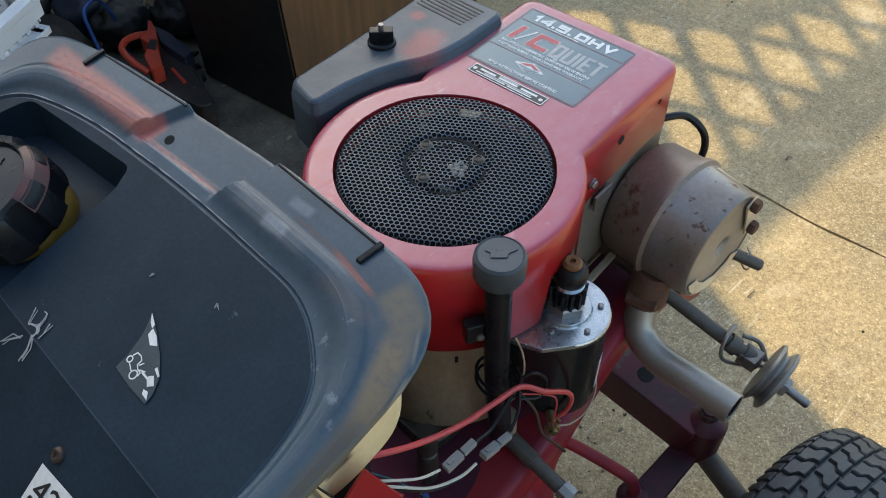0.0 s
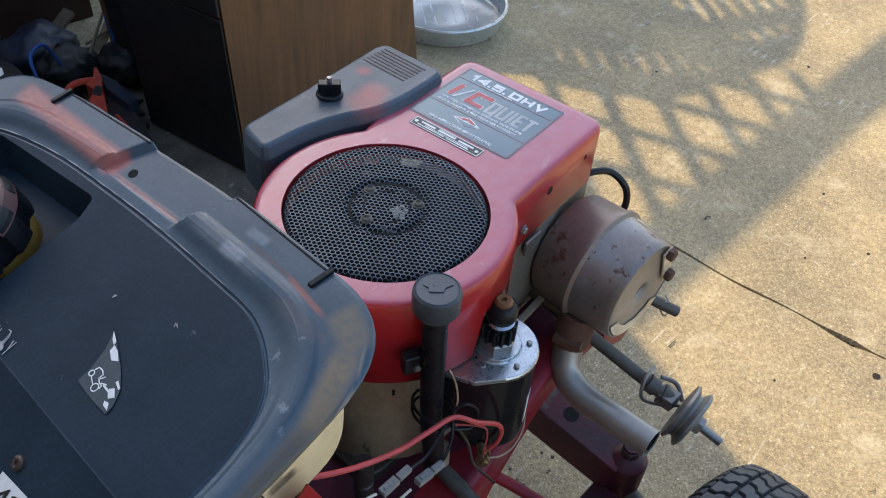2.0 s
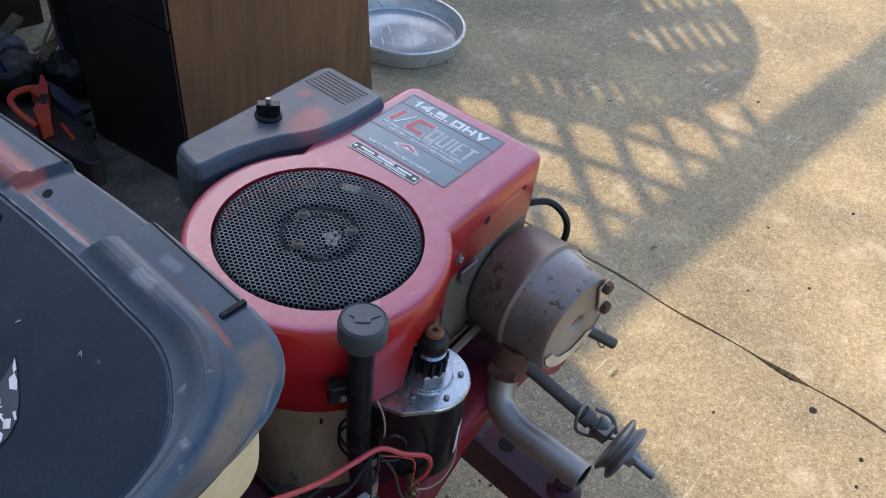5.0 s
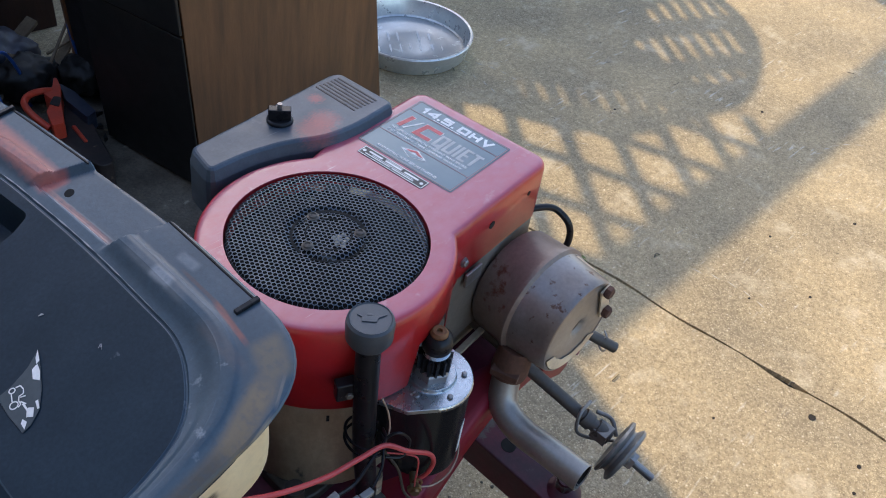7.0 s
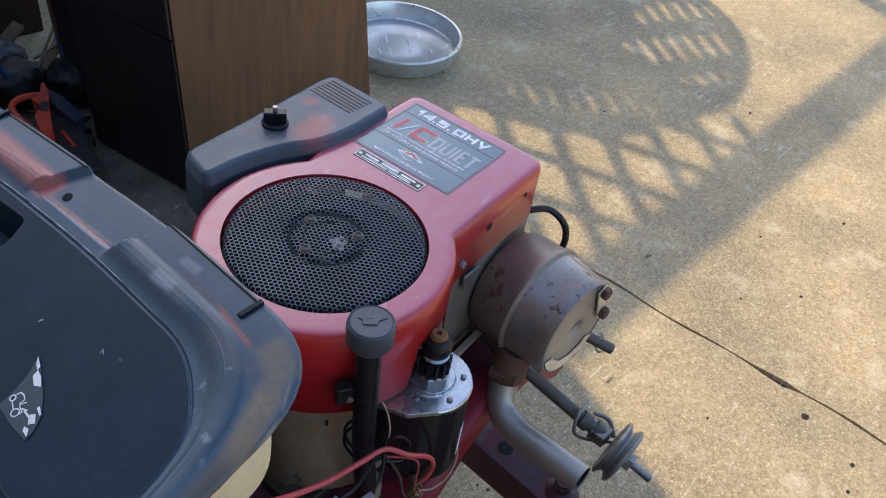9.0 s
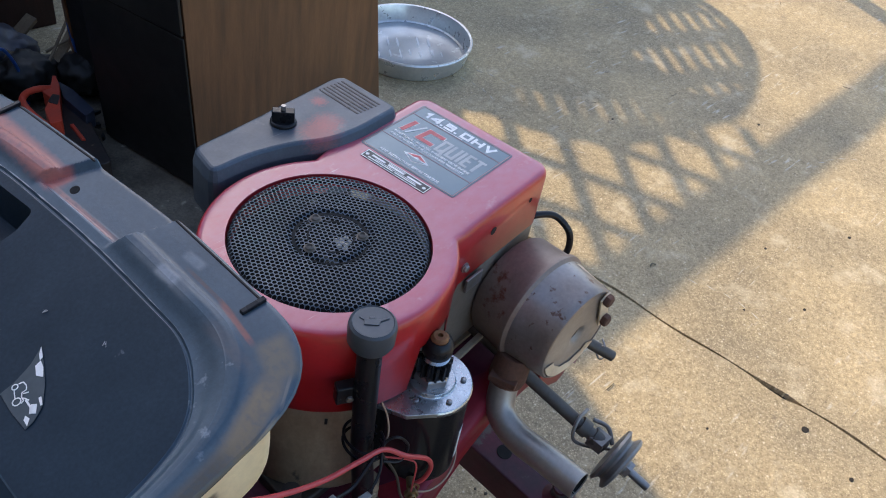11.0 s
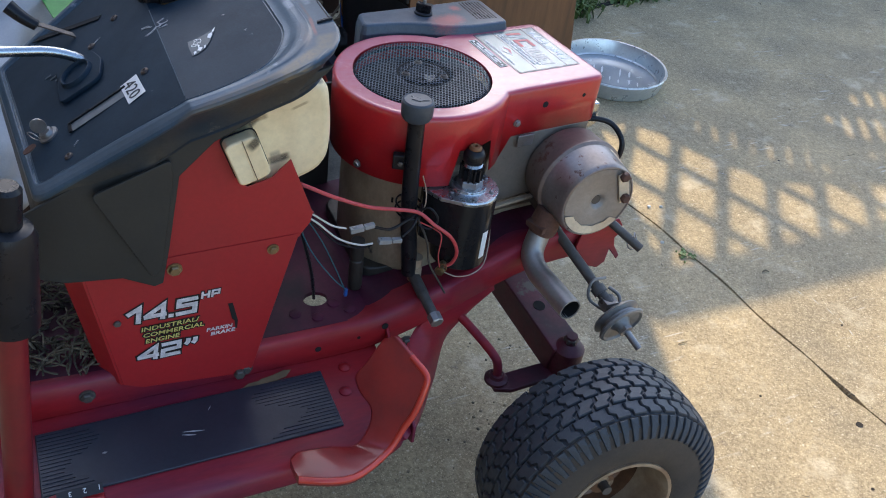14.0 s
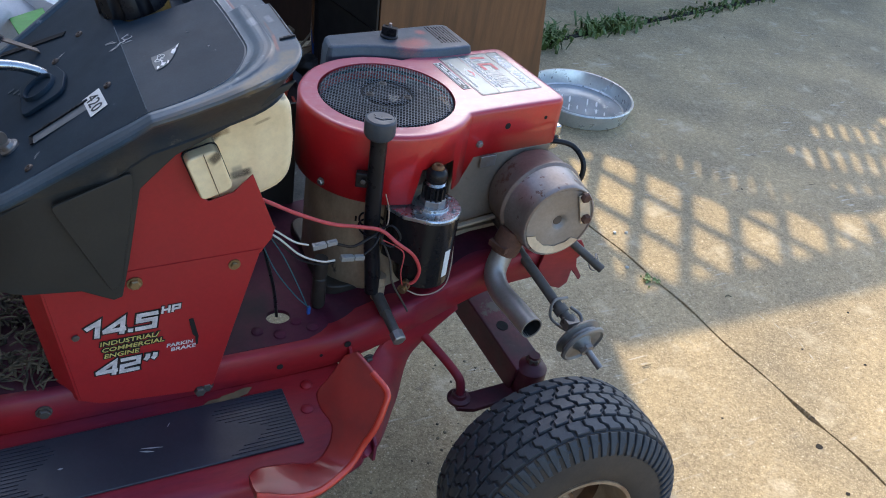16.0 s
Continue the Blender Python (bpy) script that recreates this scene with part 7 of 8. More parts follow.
for k in range(N):
    for j in range(ROWS):
        a = (k + 0.5 * (j % 2)) * st
        w0, g = -0.067 + dw * j, 0.80 * st
        sh = 0.16 * st * (1 if j % 2 else -1)
        # an S-bent block: its two halves are offset round the wheel
        lug(bm, [(a - sh, w0 + 0.0006), (a + g - sh, w0 + 0.0006), (a + g - sh, w0 + dw * 0.40), (a + g + sh, w0 + dw * 0.62), (a + g + sh, w0 + dw - 0.0022), (a + sh, w0 + dw - 0.0022), (a + sh, w0 + dw * 0.62), (a - sh, w0 + dw * 0.40)])
for k in range(64):
    a, sw = k * 2 * math.pi / 64, 2 * math.pi / 64
    for sgn in (-1, 1):
        lug(bm, [(a, sgn * 0.0675), (a + 0.74 * sw, sgn * 0.0675), (a + 0.72 * sw, sgn * 0.076), (a + 0.60 * sw, sgn * 0.0850), (a + 0.14 * sw, sgn * 0.0850), (a + 0.02 * sw, sgn * 0.076)], 0.0042)
part("tread", bm, RUBBER, wheel, "black block tread of the turf tyre", smooth=False)
bm = bmesh.new()
lathe(bm, WC, WA, [(0.074, 0.096), (0.080, 0.1015), (0.085, 0.101), (0.085, 0.095), (0.079, 0.090), (0.055, 0.087), (0.010, 0.083)], 48, False, False)
rim = part("rim", bm, RIM, wheel, "dirty cream steel wheel rim")
bm = bmesh.new()
lathe(bm, WC, WA, [(0.0105, 0.0835), (-0.012, 0.076), (-0.024, 0.055), (-0.012, 0.030), (0.012, 0.024), (0.030, 0.022), (0.032, 0.010), (0.024, 0.009), (0.024, 0)], 48, False, True)
part("wheel_disc", bm, RIM_DISC, rim, "rust-stained dished wheel centre")
bm = bmesh.new()
cyl(bm, WC + WA * 0.02, WC + WA * 0.048, 0.009, 14)
part("hub_pin", bm, SHAFT, rim)
bm = bmesh.new()
cyl(bm, WC + WA * 0.052 + WU * 0.060 + WW * 0.02, WC + WA * 0.078 + WU * 0.058 + WW * 0.02, 0.004, 10)
part("valve_stem", bm, BLACK, rim)

# ---- drive shaft, pulley and pin under the muffler ----
S0, S1 = Vector((0.235, -0.125, 0.468)), Vector((0.288, -0.300, 0.385))
sd = (S1 - S0).normalized()
bm = bmesh.new()
cyl(bm, S0 - sd * 0.09, S1, 0.0098, 18)
cyl(bm, S1 - sd * 0.045, S1 - sd * 0.030, 0.0135, 18)
cyl(bm, S1 - sd * 0.020, S1 + sd * 0.004, 0.0125, 18)
shaft = part("drive_shaft", bm, SHAFT, mower, "dirty steel shaft with a universal joint")
bm = bmesh.new()
tube(bm, [S1 - sd * 0.05 + Vector((0.02, 0, 0.012)), S1 - sd * 0.045 + Vector((-0.014, 0, 0.016)), S1 - sd * 0.038 + Vector((-0.018, 0, -0.015)), S1 - sd * 0.015 + Vector((0.0, 0, -0.024)), S1 + sd * 0.01 + Vector((0.012, 0, -0.012))], 0.003, 8)
tube(bm, [S1 - sd * 0.035 + Vector((0.018, 0, 0.006)), S1 - sd * 0.01 + Vector((0.022, 0, 0.010)), S1 + sd * 0.012 + Vector((0.008, 0, 0.004))], 0.0035, 8)
box(bm, S1 - sd * 0.008, (0.026, 0.026, 0.02))
part("spring_clip", bm, GREY_CAST, shaft, bevel=0.001)
PC = Vector((0.291, -0.326, 0.374))
bm = bmesh.new()
pa = Vector((0.10, -0.94, -0.22)).normalized()
lathe(bm, PC - pa * 0.014, pa, [(0, 0.018), (0.002, 0.044), (0.006, 0.046), (0.012, 0.036), (0.016, 0.036), (0.022, 0.046), (0.026, 0.045), (0.028, 0.041), (0.024, 0.038), (0.020, 0.020), (0.028, 0.014), (0.034, 0.013)], 40)
pul = part("pulley", bm, GREY_CAST, shaft, "grey grooved belt pulley")
bm = bmesh.new()
cyl(bm, PC, PC + sd * 0.062, 0.0065, 14)
lathe(bm, PC + pa * 0.016, pa, [(0, 0.014), (0.010, 0.014)], 6)
part("spindle_bolt", bm, STEEL, pul, smooth=False)
bm = bmesh.new()
prism(bm, [(x, -0.176, z) for x, z in ((0.372, 0.466), (0.362, 0.480), (0.342, 0.482), (0.318, 0.474), (0.282, 0.462), (0.276, 0.432), (0.288, 0.392), (0.312, 0.378), (0.340, 0.366), (0.356, 0.378), (0.358, 0.408), (0.372, 0.392), (0.383, 0.378), (0.387, 0.388), (0.368, 0.416), (0.363, 0.436), (0.376, 0.448))], (0, 0, 0), (0, 0.005, 0))
part("belt_bracket", bm, RED_FADED, mower, "bent red steel belt bracket", bevel=0.002)
bm = bmesh.new()
cyl(bm, (0.335, -0.165, 0.482), (0.384, -0.228, 0.445), 0.0085, 16)
pin = part("hitch_pin", bm, SHAFT, mower, "steel pin with a wire clip")
bm = bmesh.new()
tube(bm, [(0.372, -0.215, 0.465), (0.380, -0.205, 0.466), (0.386, -0.212, 0.448), (0.376, -0.218, 0.438), (0.364, -0.216, 0.444), (0.366, -0.205, 0.458), (0.372, -0.215, 0.465)], 0.0014, 6)
part("wire_clip", bm, STEEL, pin)

# ---- wiring ----
def wire(name, pts, r, material, label=""):
    bm = bmesh.new()
    tube(bm, pts, r, 8, 6)
    return part(name, bm, material, mower, label)


red_cable = wire("battery_cable", [(-0.30, -0.15, 0.668), (-0.262, -0.175, 0.660), (-0.215, -0.186, 0.637), (-0.16, -0.190, 0.612), (-0.11, -0.190, 0.598), (-0.072, -0.190, 0.585), (-0.048, -0.204, 0.566), (-0.018, -0.211, 0.540), (-0.001, -0.209, 0.505), (-0.004, -0.206, 0.480), (-0.014, -0.200, 0.468)], 0.0031, WIRE_RED, "thick red battery cable")
wire("wire", [(-0.285, -0.16, 0.622), (-0.25, -0.185, 0.612), (-0.22, -0.196, 0.592), (-0.198, -0.200, 0.585)], 0.0015, WIRE_WHITE)
wire("wire", [(-0.285, -0.16, 0.618), (-0.245, -0.190, 0.600), (-0.212, -0.202, 0.570), (-0.178, -0.208, 0.555), (-0.155, -0.208, 0.553)], 0.0016, WIRE_WHITE)
wire("wire", [(-0.285, -0.16, 0.614), (-0.245, -0.188, 0.592), (-0.212, -0.200, 0.560), (-0.178, -0.206, 0.547), (-0.155, -0.206, 0.548)], 0.0014, BLACK)
wire("wire", [(-0.150, -0.200, 0.578), (-0.12, -0.195, 0.565), (-0.09, -0.188, 0.572), (-0.066, -0.182, 0.578)], 0.0024, BLACK)
wire("wire", [(-0.105, -0.208, 0.556), (-0.085, -0.200, 0.566), (-0.066, -0.184, 0.582), (-0.052, -0.190, 0.590), (-0.040, -0.198, 0.572), (-0.052, -0.200, 0.556), (-0.070, -0.190, 0.560)], 0.0018, BLACK)
wire("wire", [(-0.07, -0.186, 0.570), (-0.055, -0.200, 0.53), (-0.05, -0.21, 0.49), (-0.03, -0.22, 0.45), (-0.02, -0.225, 0.43)], 0.0018, GREASE)
wire("wire", [(-0.07, -0.186, 0.565), (-0.045, -0.204, 0.556), (-0.036, -0.212, 0.545), (-0.038, -0.214, 0.510), (-0.028, -0.207, 0.475)], 0.0011, WIRE_RED)
wire("wire", [(-0.062, -0.168, 0.640), (-0.056, -0.174, 0.615), (-0.057, -0.180, 0.592), (-0.066, -0.184, 0.575)], 0.0011, WIRE_TAN)
wire("wire", [(0.0805, -0.164, 0.560), (0.0812, -0.170, 0.510), (0.078, -0.180, 0.476), (0.060, -0.202, 0.456), (0.032, -0.213, 0.450), (0.004, -0.213, 0.452), (-0.016, -0.206, 0.460)], 0.0012, WIRE_TAN, "thin tan wire round the starter")
bm = bmesh.new()
tube(bm, [Vector((-0.019, -0.204, 0.470)) + Vector((0.55, -0.45, 0.0)) * 0.0075 * math.cos(q) + Vector((0, 0, 0.0075)) * math.sin(q) for q in np.linspace(0, 2 * math.pi, 13)], 0.0016, 6, 2)
part("ring_terminal", bm, OCHRE, red_cable, "copper ring terminal")
wire("wire", [(-0.27, -0.15, 0.60), (-0.24, -0.16, 0.52), (-0.20, -0.155, 0.45), (-0.168, -0.145, 0.405)], 0.0010, WIRE_BLUE)
wire("wire", [(-0.26, -0.15, 0.60), (-0.225, -0.155, 0.54), (-0.195, -0.15, 0.47), (-0.172, -0.142, 0.41)], 0.0010, WIRE_BLUE)
wire("wire", [(-0.255, -0.15, 0.56), (-0.235, -0.15, 0.47), (-0.222, -0.135, 0.39)], 0.0028, BLACK)
bm = bmesh.new()
box(bm, (-0.168, -0.143, 0.398), (0.006, 0.006, 0.016))
part("crimp", bm, BLUE, mower, "blue crimp terminal", bevel=0.001)
for c, yaw in (((-0.181, -0.201, 0.581), -6), ((-0.135, -0.208, 0.554), 8)):
    bm = bmesh.new()
    rm = Matrix.Rotation(radians(yaw), 3, "Y")
    box(bm, c, (0.022, 0.010, 0.0085), rm)
    box(bm, Vector(c) + rm @ Vector((0.021, 0, 0)), (0.017, 0.008, 0.0075), rm)
    box(bm, Vector(c) + rm @ Vector((-0.003, 0, 0.0052)), (0.008, 0.004, 0.002), rm)
    part("connector", bm, CONNECTOR, mower, "clear plastic wire connector", bevel=0.0015)
bm = bmesh.new()
for z in (0.586, 0.572):
    tube(bm, [(-0.078 + 0.020 * math.cos(t), -0.163 + 0.026 * math.sin(t), z) for t in np.linspace(0, 6.0, 14)], 0.0018, 6, 3)
part("cable_tie", bm, BLACK, mower)
# dried leaf on the foot board
bm = bmesh.new()
for i in range(3):
    c = Vector((-0.352 + 0.022 * i, -0.236 + 0.003 * i, 0.3185 + 0.002 * i))
    a = 0.15 + 0.2 * i
    d, w = Vector((math.cos(a), math.sin(a) * 0.5, 0.05)) * 0.024, Vector((-math.sin(a), math.cos(a), 0.25)) * 0.0065
    prism(bm, [c - d, c - d * 0.3 + w, c + d * 0.5 + w * 0.8, c + d, c + d * 0.3 - w, c - d * 0.5 - w * 0.8], (0, 0, 0), (0, 0, 0.0008))
tagged(part("dry_leaf", bm, DRY_LEAF, None, smooth=False), "curled dry tan leaf on the foot board", "leaf")


# ---- things behind the mower ----
SAW_DARK = M("greasy_saw_body", (0.040, 0.026, 0.022), 0.55, 0, (0.015, 0.014, 0.014), 18, 0.9, 160, 0.2, 0.08, 120, spots=(0.16, 0.12, 0.08), spot_scale=30, spot_at=0.68)
SAW_BLUE = M("blue_grey_plastic", (0.028, 0.035, 0.058), 0.45, 0, (0.014, 0.016, 0.024), 18, 0.8)
STONE_CHIP = M("pale_stone_chip", (0.55, 0.53, 0.48), 0.8, 0, (0.40, 0.38, 0.34), 60, 0.7)
TAN_SCRAP = M("tan_wood_scrap", (0.20, 0.15, 0.09), 0.7, 0, (0.10, 0.07, 0.045), 14, 0.8, 120, 0.2, 0.1, 90)
cab = thing("cabinet", (0.70, 1.20, 0), "tall brown wood-veneer cabinet with a black front", "cabinet")
CH = 1.15


def cab_x(k, z):
    """The cabinet's outline from the side: k 0 at the front edge, 1 at the back edge, which slopes."""
    return (0.404 - 0.048 * z) * (1 - k) + (0.995 - 0.138 * z) * k


def cab_panel(name, k0, k1, y0, y1, z0, z1, label, material, pull=0.0):
    bm = bmesh.new()
    vs = [[bm.verts.new((cab_x(k, z) + pull * (1 if k < 0.5 else -1), y, z)) for y in (y0, y1) for k in (k0, k1)] for z in (z0, z1)]
    a, b = ([v[0], v[1], v[3], v[2]] for v in vs)
    bridge(bm, a, b)
    bm.faces.new(a)
    bm.faces.new(b)
    return part(name, bm, material, cab, label, bevel=0.002)


cab_panel("side", 0, 1, 0.905, 0.923, 0, CH, "brown wood-veneer panel", WOOD)
cab_panel("side", 0, 1, 1.482, 1.500, 0, CH, "brown wood-veneer panel", WOOD)
cab_panel("back", 0.97, 0.998, 0.925, 1.480, 0, CH, "brown wood-veneer panel", WOOD)
cab_panel("top", 0.005, 0.96, 0.925, 1.480, CH - 0.022, CH - 0.003, "brown wood-veneer panel", WOOD)
cab_panel("front_panel", 0.0, 0.03, 0.925, 1.480, 0, CH - 0.03, "black front of the cabinet body", CAB_BLACK, 0.004)
# two black doors standing ajar, one over the other
for z0, z1, out, lb in ((0.012, 0.430, 0.0, "black lower door"), (0.436, 1.145, 0.010, "black upper door")):
    bm = bmesh.new()
    vs = []
    for z in (z0, z1):
        x = cab_x(0, z) - 0.006
        vs.append([bm.verts.new((px, py, z)) for px, py in ((x + 0.004, 0.9065), (x - 0.002 - out * 0.3, 0.9055), (x - 0.062 - out, 1.230), (x - 0.046, 1.232))])
    bridge(bm, vs[0], vs[1])
    bm.faces.new(vs[0])
    bm.faces.new(vs[1])
    part("door", bm, CAB_BLACK, cab, lb, bevel=0.003)

# steel pan
pan = thing("metal_pan", (1.334, 1.137, 0), "round shallow galvanised pan with a pale floor and painted reflections", "pan")
bm = bmesh.new()
lathe(bm, (1.334, 1.137, 0.001), (0, 0, 1), [(0, 0.182), (0.006, 0.188), (0.052, 0.198), (0.058, 0.2015), (0.062, 0.199), (0.061, 0.192), (0.050, 0.188), (0.012, 0.180), (0.0085, 0.174)], 72, True, False)
part("pan_wall", bm, PAN, pan)
bm = bmesh.new()
lathe(bm, (1.334, 1.137, 0.0085), (0, 0, 1), [(0, 0.1755), (0.0005, 0.165), (-0.0012, 0.160), (0.001, 0.12), (-0.001, 0.115), (0.0004, 0.06), (0.0004, 0)], 64, False, True)
pan_floor = part("pan_floor", bm, PAN_FLOOR, pan)
# white strips painted as the slats' reflections in the pan floor
ST, SN = Vector((0.60, 0.80, 0)), Vector((0.80, -0.60, 0))
for k in range(9):
    for v0, v1 in ((-0.055, -0.015), (0.0, 0.055 + 0.01 * (k % 3))):
        q = Vector((1.334, 1.137, 0.0092)) + SN * (-0.135 + 0.034 * k + random.uniform(-0.004, 0.004))
        if (q - Vector((1.334, 1.137, 0.0092))).length > 0.125 or random.random() < 0.15:
            continue
        bm = bmesh.new()
        w = SN * random.uniform(0.0022, 0.0042)
        a, b = q + ST * (v0 + random.uniform(-0.012, 0.012)), q + ST * (v1 + random.uniform(-0.012, 0.012))
        prism(bm, [a, a.lerp(b, 0.3) + w, b - (b - a) * 0.1 + w * 0.7, b, b - (b - a) * 0.2 - w, a.lerp(b, 0.3) - w * 0.8], (0, 0, 0), (0, 0, 0.0008))
        part("dried_streak", bm, WHITE, pan_floor, "white streak painted as a slat reflection", smooth=False)

# white slotted basket
def basket(loc, rz):
    b = thing("laundry_basket", loc, "white slotted plastic laundry basket", "basket")
    m = Matrix.Translation(loc) @ Matrix.Rotation(radians(rz), 4, "Z")
    W, L, H, t = 0.36, 0.50, 0.22, 0.004

    def put(name, bm):
        for v in bm.verts:
            v.co = m @ v.co
        part(name, bm, BASKET, b, bevel=0.001)

    bm = bmesh.new()
    for s in (-1, 1):
        box(bm, (s * W / 2, 0, H), (0.022, L + 0.02, 0.012))
        box(bm, (0, s * L / 2, H), (W - 0.0, 0.022, 0.012))
        box(bm, (s * (W / 2 + 0.006), 0, H - 0.016), (0.004, L, 0.03))
        box(bm, (0, s * (L / 2 + 0.006), H - 0.016), (W, 0.004, 0.03))
    put("rim", bm)
    for s in (-1, 1):
        for wide, axis in ((L, 0), (W, 1)):
            bm = bmesh.new()
            n = int(wide / 0.022)
            for i in range(n):
                q = -wide / 2 + wide * (i + 0.5) / n
                c = (s * (W / 2 - 0.006), q, H / 2) if axis == 0 else (q, s * (L / 2 - 0.006), H / 2)
                box(bm, c, (t, 0.011, H) if axis == 0 else (0.011, t, H))
            for z in (0.02, 0.075, 0.13, 0.185):
                c = (s * (W / 2 - 0.006), 0, z) if axis == 0 else (0, s * (L / 2 - 0.006), z)
                box(bm, c, (t * 0.9, wide, 0.016) if axis == 0 else (wide, t * 0.9, 0.016))
            put("side", bm)
    bm = bmesh.new()
    box(bm, (0, 0, 0.004), (W, L, 0.006))
    put("bottom", bm)
    return b


crate = thing("storage_box", (-0.42, 0.92, 0), "dark wooden storage box under the baskets", "box")
bm = bmesh.new()
box(bm, (-0.42, 0.92, 0.17), (0.55, 0.60, 0.34))
part("body", bm, DARK_WOOD, crate, bevel=0.004)
basket((-0.40, 0.93, 0.345), 28)
basket((-0.395, 0.925, 0.40), 31)

# orange chain saw lying on the floor
saw = thing("chain_saw", (0.235, 1.215, 0), "black and orange chain saw lying on the floor", "chain saw")
bm = bmesh.new()
prism(bm, [(*p, 0) for p in rounded([(0.190, 1.175), (0.218, 1.050), (0.252, 1.045), (0.296, 1.225), (0.292, 1.330), (0.245, 1.310), (0.205, 1.270)], 0.014, 4)], (0, 0, 0.0), (0, 0, 0.075))
part("body", bm, SAW_DARK, saw, "dirty dark brown saw body", bevel=0.016, segs=3)
bm = bmesh.new()
tube(bm, [(0.190, 1.225, 0.095), (0.176, 1.262, 0.112), (0.174, 1.298, 0.120), (0.182, 1.324, 0.122), (0.204, 1.342, 0.122), (0.232, 1.346, 0.120), (0.262, 1.345, 0.112)], 0.0085, 12)
part("handle", bm, ORANGE, saw, "orange-red rear handle")
bm = bmesh.new()
prism(bm, [(*p, 0) for p in rounded([(0.236, 1.338), (0.268, 1.352), (0.290, 1.388), (0.296, 1.384), (0.284, 1.340), (0.250, 1.275), (0.216, 1.196), (0.188, 1.200), (0.205, 1.262), (0.240, 1.300)], 0.006, 3)], (0, 0, 0.070), (0, 0, 0.118))
part("top_cover", bm, ORANGE, saw, "orange-red top cover", bevel=0.006, segs=3)
bm = bmesh.new()
prism(bm, [(*p, 0) for p in rounded([(0.225, 1.285), (0.250, 1.310), (0.262, 1.296), (0.238, 1.262)], 0.005, 3)], (0, 0, 0.117), (0, 0, 0.1195))
part("cover_patch", bm, SAW_DARK, saw, "greasy patch on the cover", smooth=False)
bm = bmesh.new()
prism(bm, [(0.243, 1.225, 0), (0.252, 1.222, 0), (0.244, 1.150, 0), (0.236, 1.155, 0)], (0, 0, 0.070), (0, 0, 0.082))
part("stripe", bm, ORANGE, saw, bevel=0.002)
bm = bmesh.new()
prism(bm, [(*p, 0) for p in rounded([(0.300, 1.385), (0.312, 1.331), (0.310, 1.222), (0.280, 1.210), (0.276, 1.311)], 0.006, 3)], (0, 0, 0.055), (0, 0, 0.100))
part("guide_cover", bm, SAW_BLUE, saw, "blue-grey plastic cover", bevel=0.006)

# dark clutter: trimmer parts, bags and boards in the shade
random.seed(21)
def lump(name, c, s, material, label, category, sub=3, fold=0.0):
    bm = bmesh.new()
    bmesh.ops.create_icosphere(bm, subdivisions=sub, radius=1.0)
    for v in bm.verts:
        k = 1 + 0.22 * noise.noise(v.co * 1.7 + Vector(c) * 5) + 0.08 * noise.noise(v.co * 5) + fold * (1 - 2 * abs(noise.noise(v.co * 3.1 + Vector((3, 1, 7))))) - fold * abs(noise.noise(v.co * 7.3))
        v.co = Vector((v.co.x * s[0] * k, v.co.y * s[1] * k, max(-0.98, v.co.z) * s[2] * k))
    lo = min(v.co.z for v in bm.verts)
    for v in bm.verts:
        v.co += Vector((c[0], c[1], c[2] - lo))
    return tagged(part(name, bm, material, angle=85), label, category)


lump("sack", (0.02, 1.42, 0), (0.12, 0.18, 0.09), CAB_BLACK, "crumpled black plastic sack on the floor", "sack", 4, 0.10)
lump("sack", (0.02, 1.72, 0), (0.15, 0.10, 0.08), CAB_BLACK, "dark sack slumped in the shade", "sack", 4, 0.12)
lump("sack", (0.27, 1.50, 0), (0.075, 0.07, 0.06), CAB_BLACK, "small crumpled black plastic sack", "sack", 4, 0.14)
lump("sack", (0.40, 1.45, 0), (0.06, 0.07, 0.05), CAB_BLACK, "dark sack in the shade", "sack", 4, 0.14)
lump("sack", (0.08, 1.30, 0), (0.07, 0.10, 0.05), SAW_DARK, "flattened dark brown sack", "sack", 4, 0.14)
for k in range(14):
    cx, cy = random.uniform(0.27, 0.36), random.uniform(1.22, 1.50)
    bm = bmesh.new()
    a_ = random.uniform(0, 3.1)
    d_, n_ = Vector((math.cos(a_), math.sin(a_), 0)) * random.uniform(0.008, 0.022), Vector((-math.sin(a_), math.cos(a_), 0)) * random.uniform(0.005, 0.010)
    c_ = Vector((cx, cy, 0.001))
    prism(bm, [c_ - d_, c_ - d_ * 0.2 - n_, c_ + d_, c_ + n_ * 0.8], (0, 0, 0), (0, 0, random.uniform(0.003, 0.012)))
    tagged(part("debris_chip", bm, random.choice((SAW_DARK, CAB_BLACK, TAN_SCRAP)), smooth=False), "dark chip of debris on the floor", "debris", group="debris by the saw")
bm = bmesh.new()
tube(bm, [(0.150, 1.345, 0.0), (0.140, 1.375, 0.16), (0.145, 1.392, 0.20), (0.172, 1.418, 0.205), (0.205, 1.436, 0.19), (0.240, 1.46, 0.10), (0.25, 1.47, 0.0)], 0.0045, 12)
tagged(part("blue_handle", bm, BLUE), "bent blue tool handle leaning in the clutter", "handle")
bm = bmesh.new()
tube(bm, [(0.415, 1.47, 0.0), (0.398, 1.490, 0.17), (0.410, 1.512, 0.20), (0.432, 1.542, 0.205), (0.467, 1.562, 0.19), (0.48, 1.58, 0.0)], 0.0042, 12)
tagged(part("blue_handle", bm, BLUE), "second bent blue tool handle beside the cabinet", "handle")
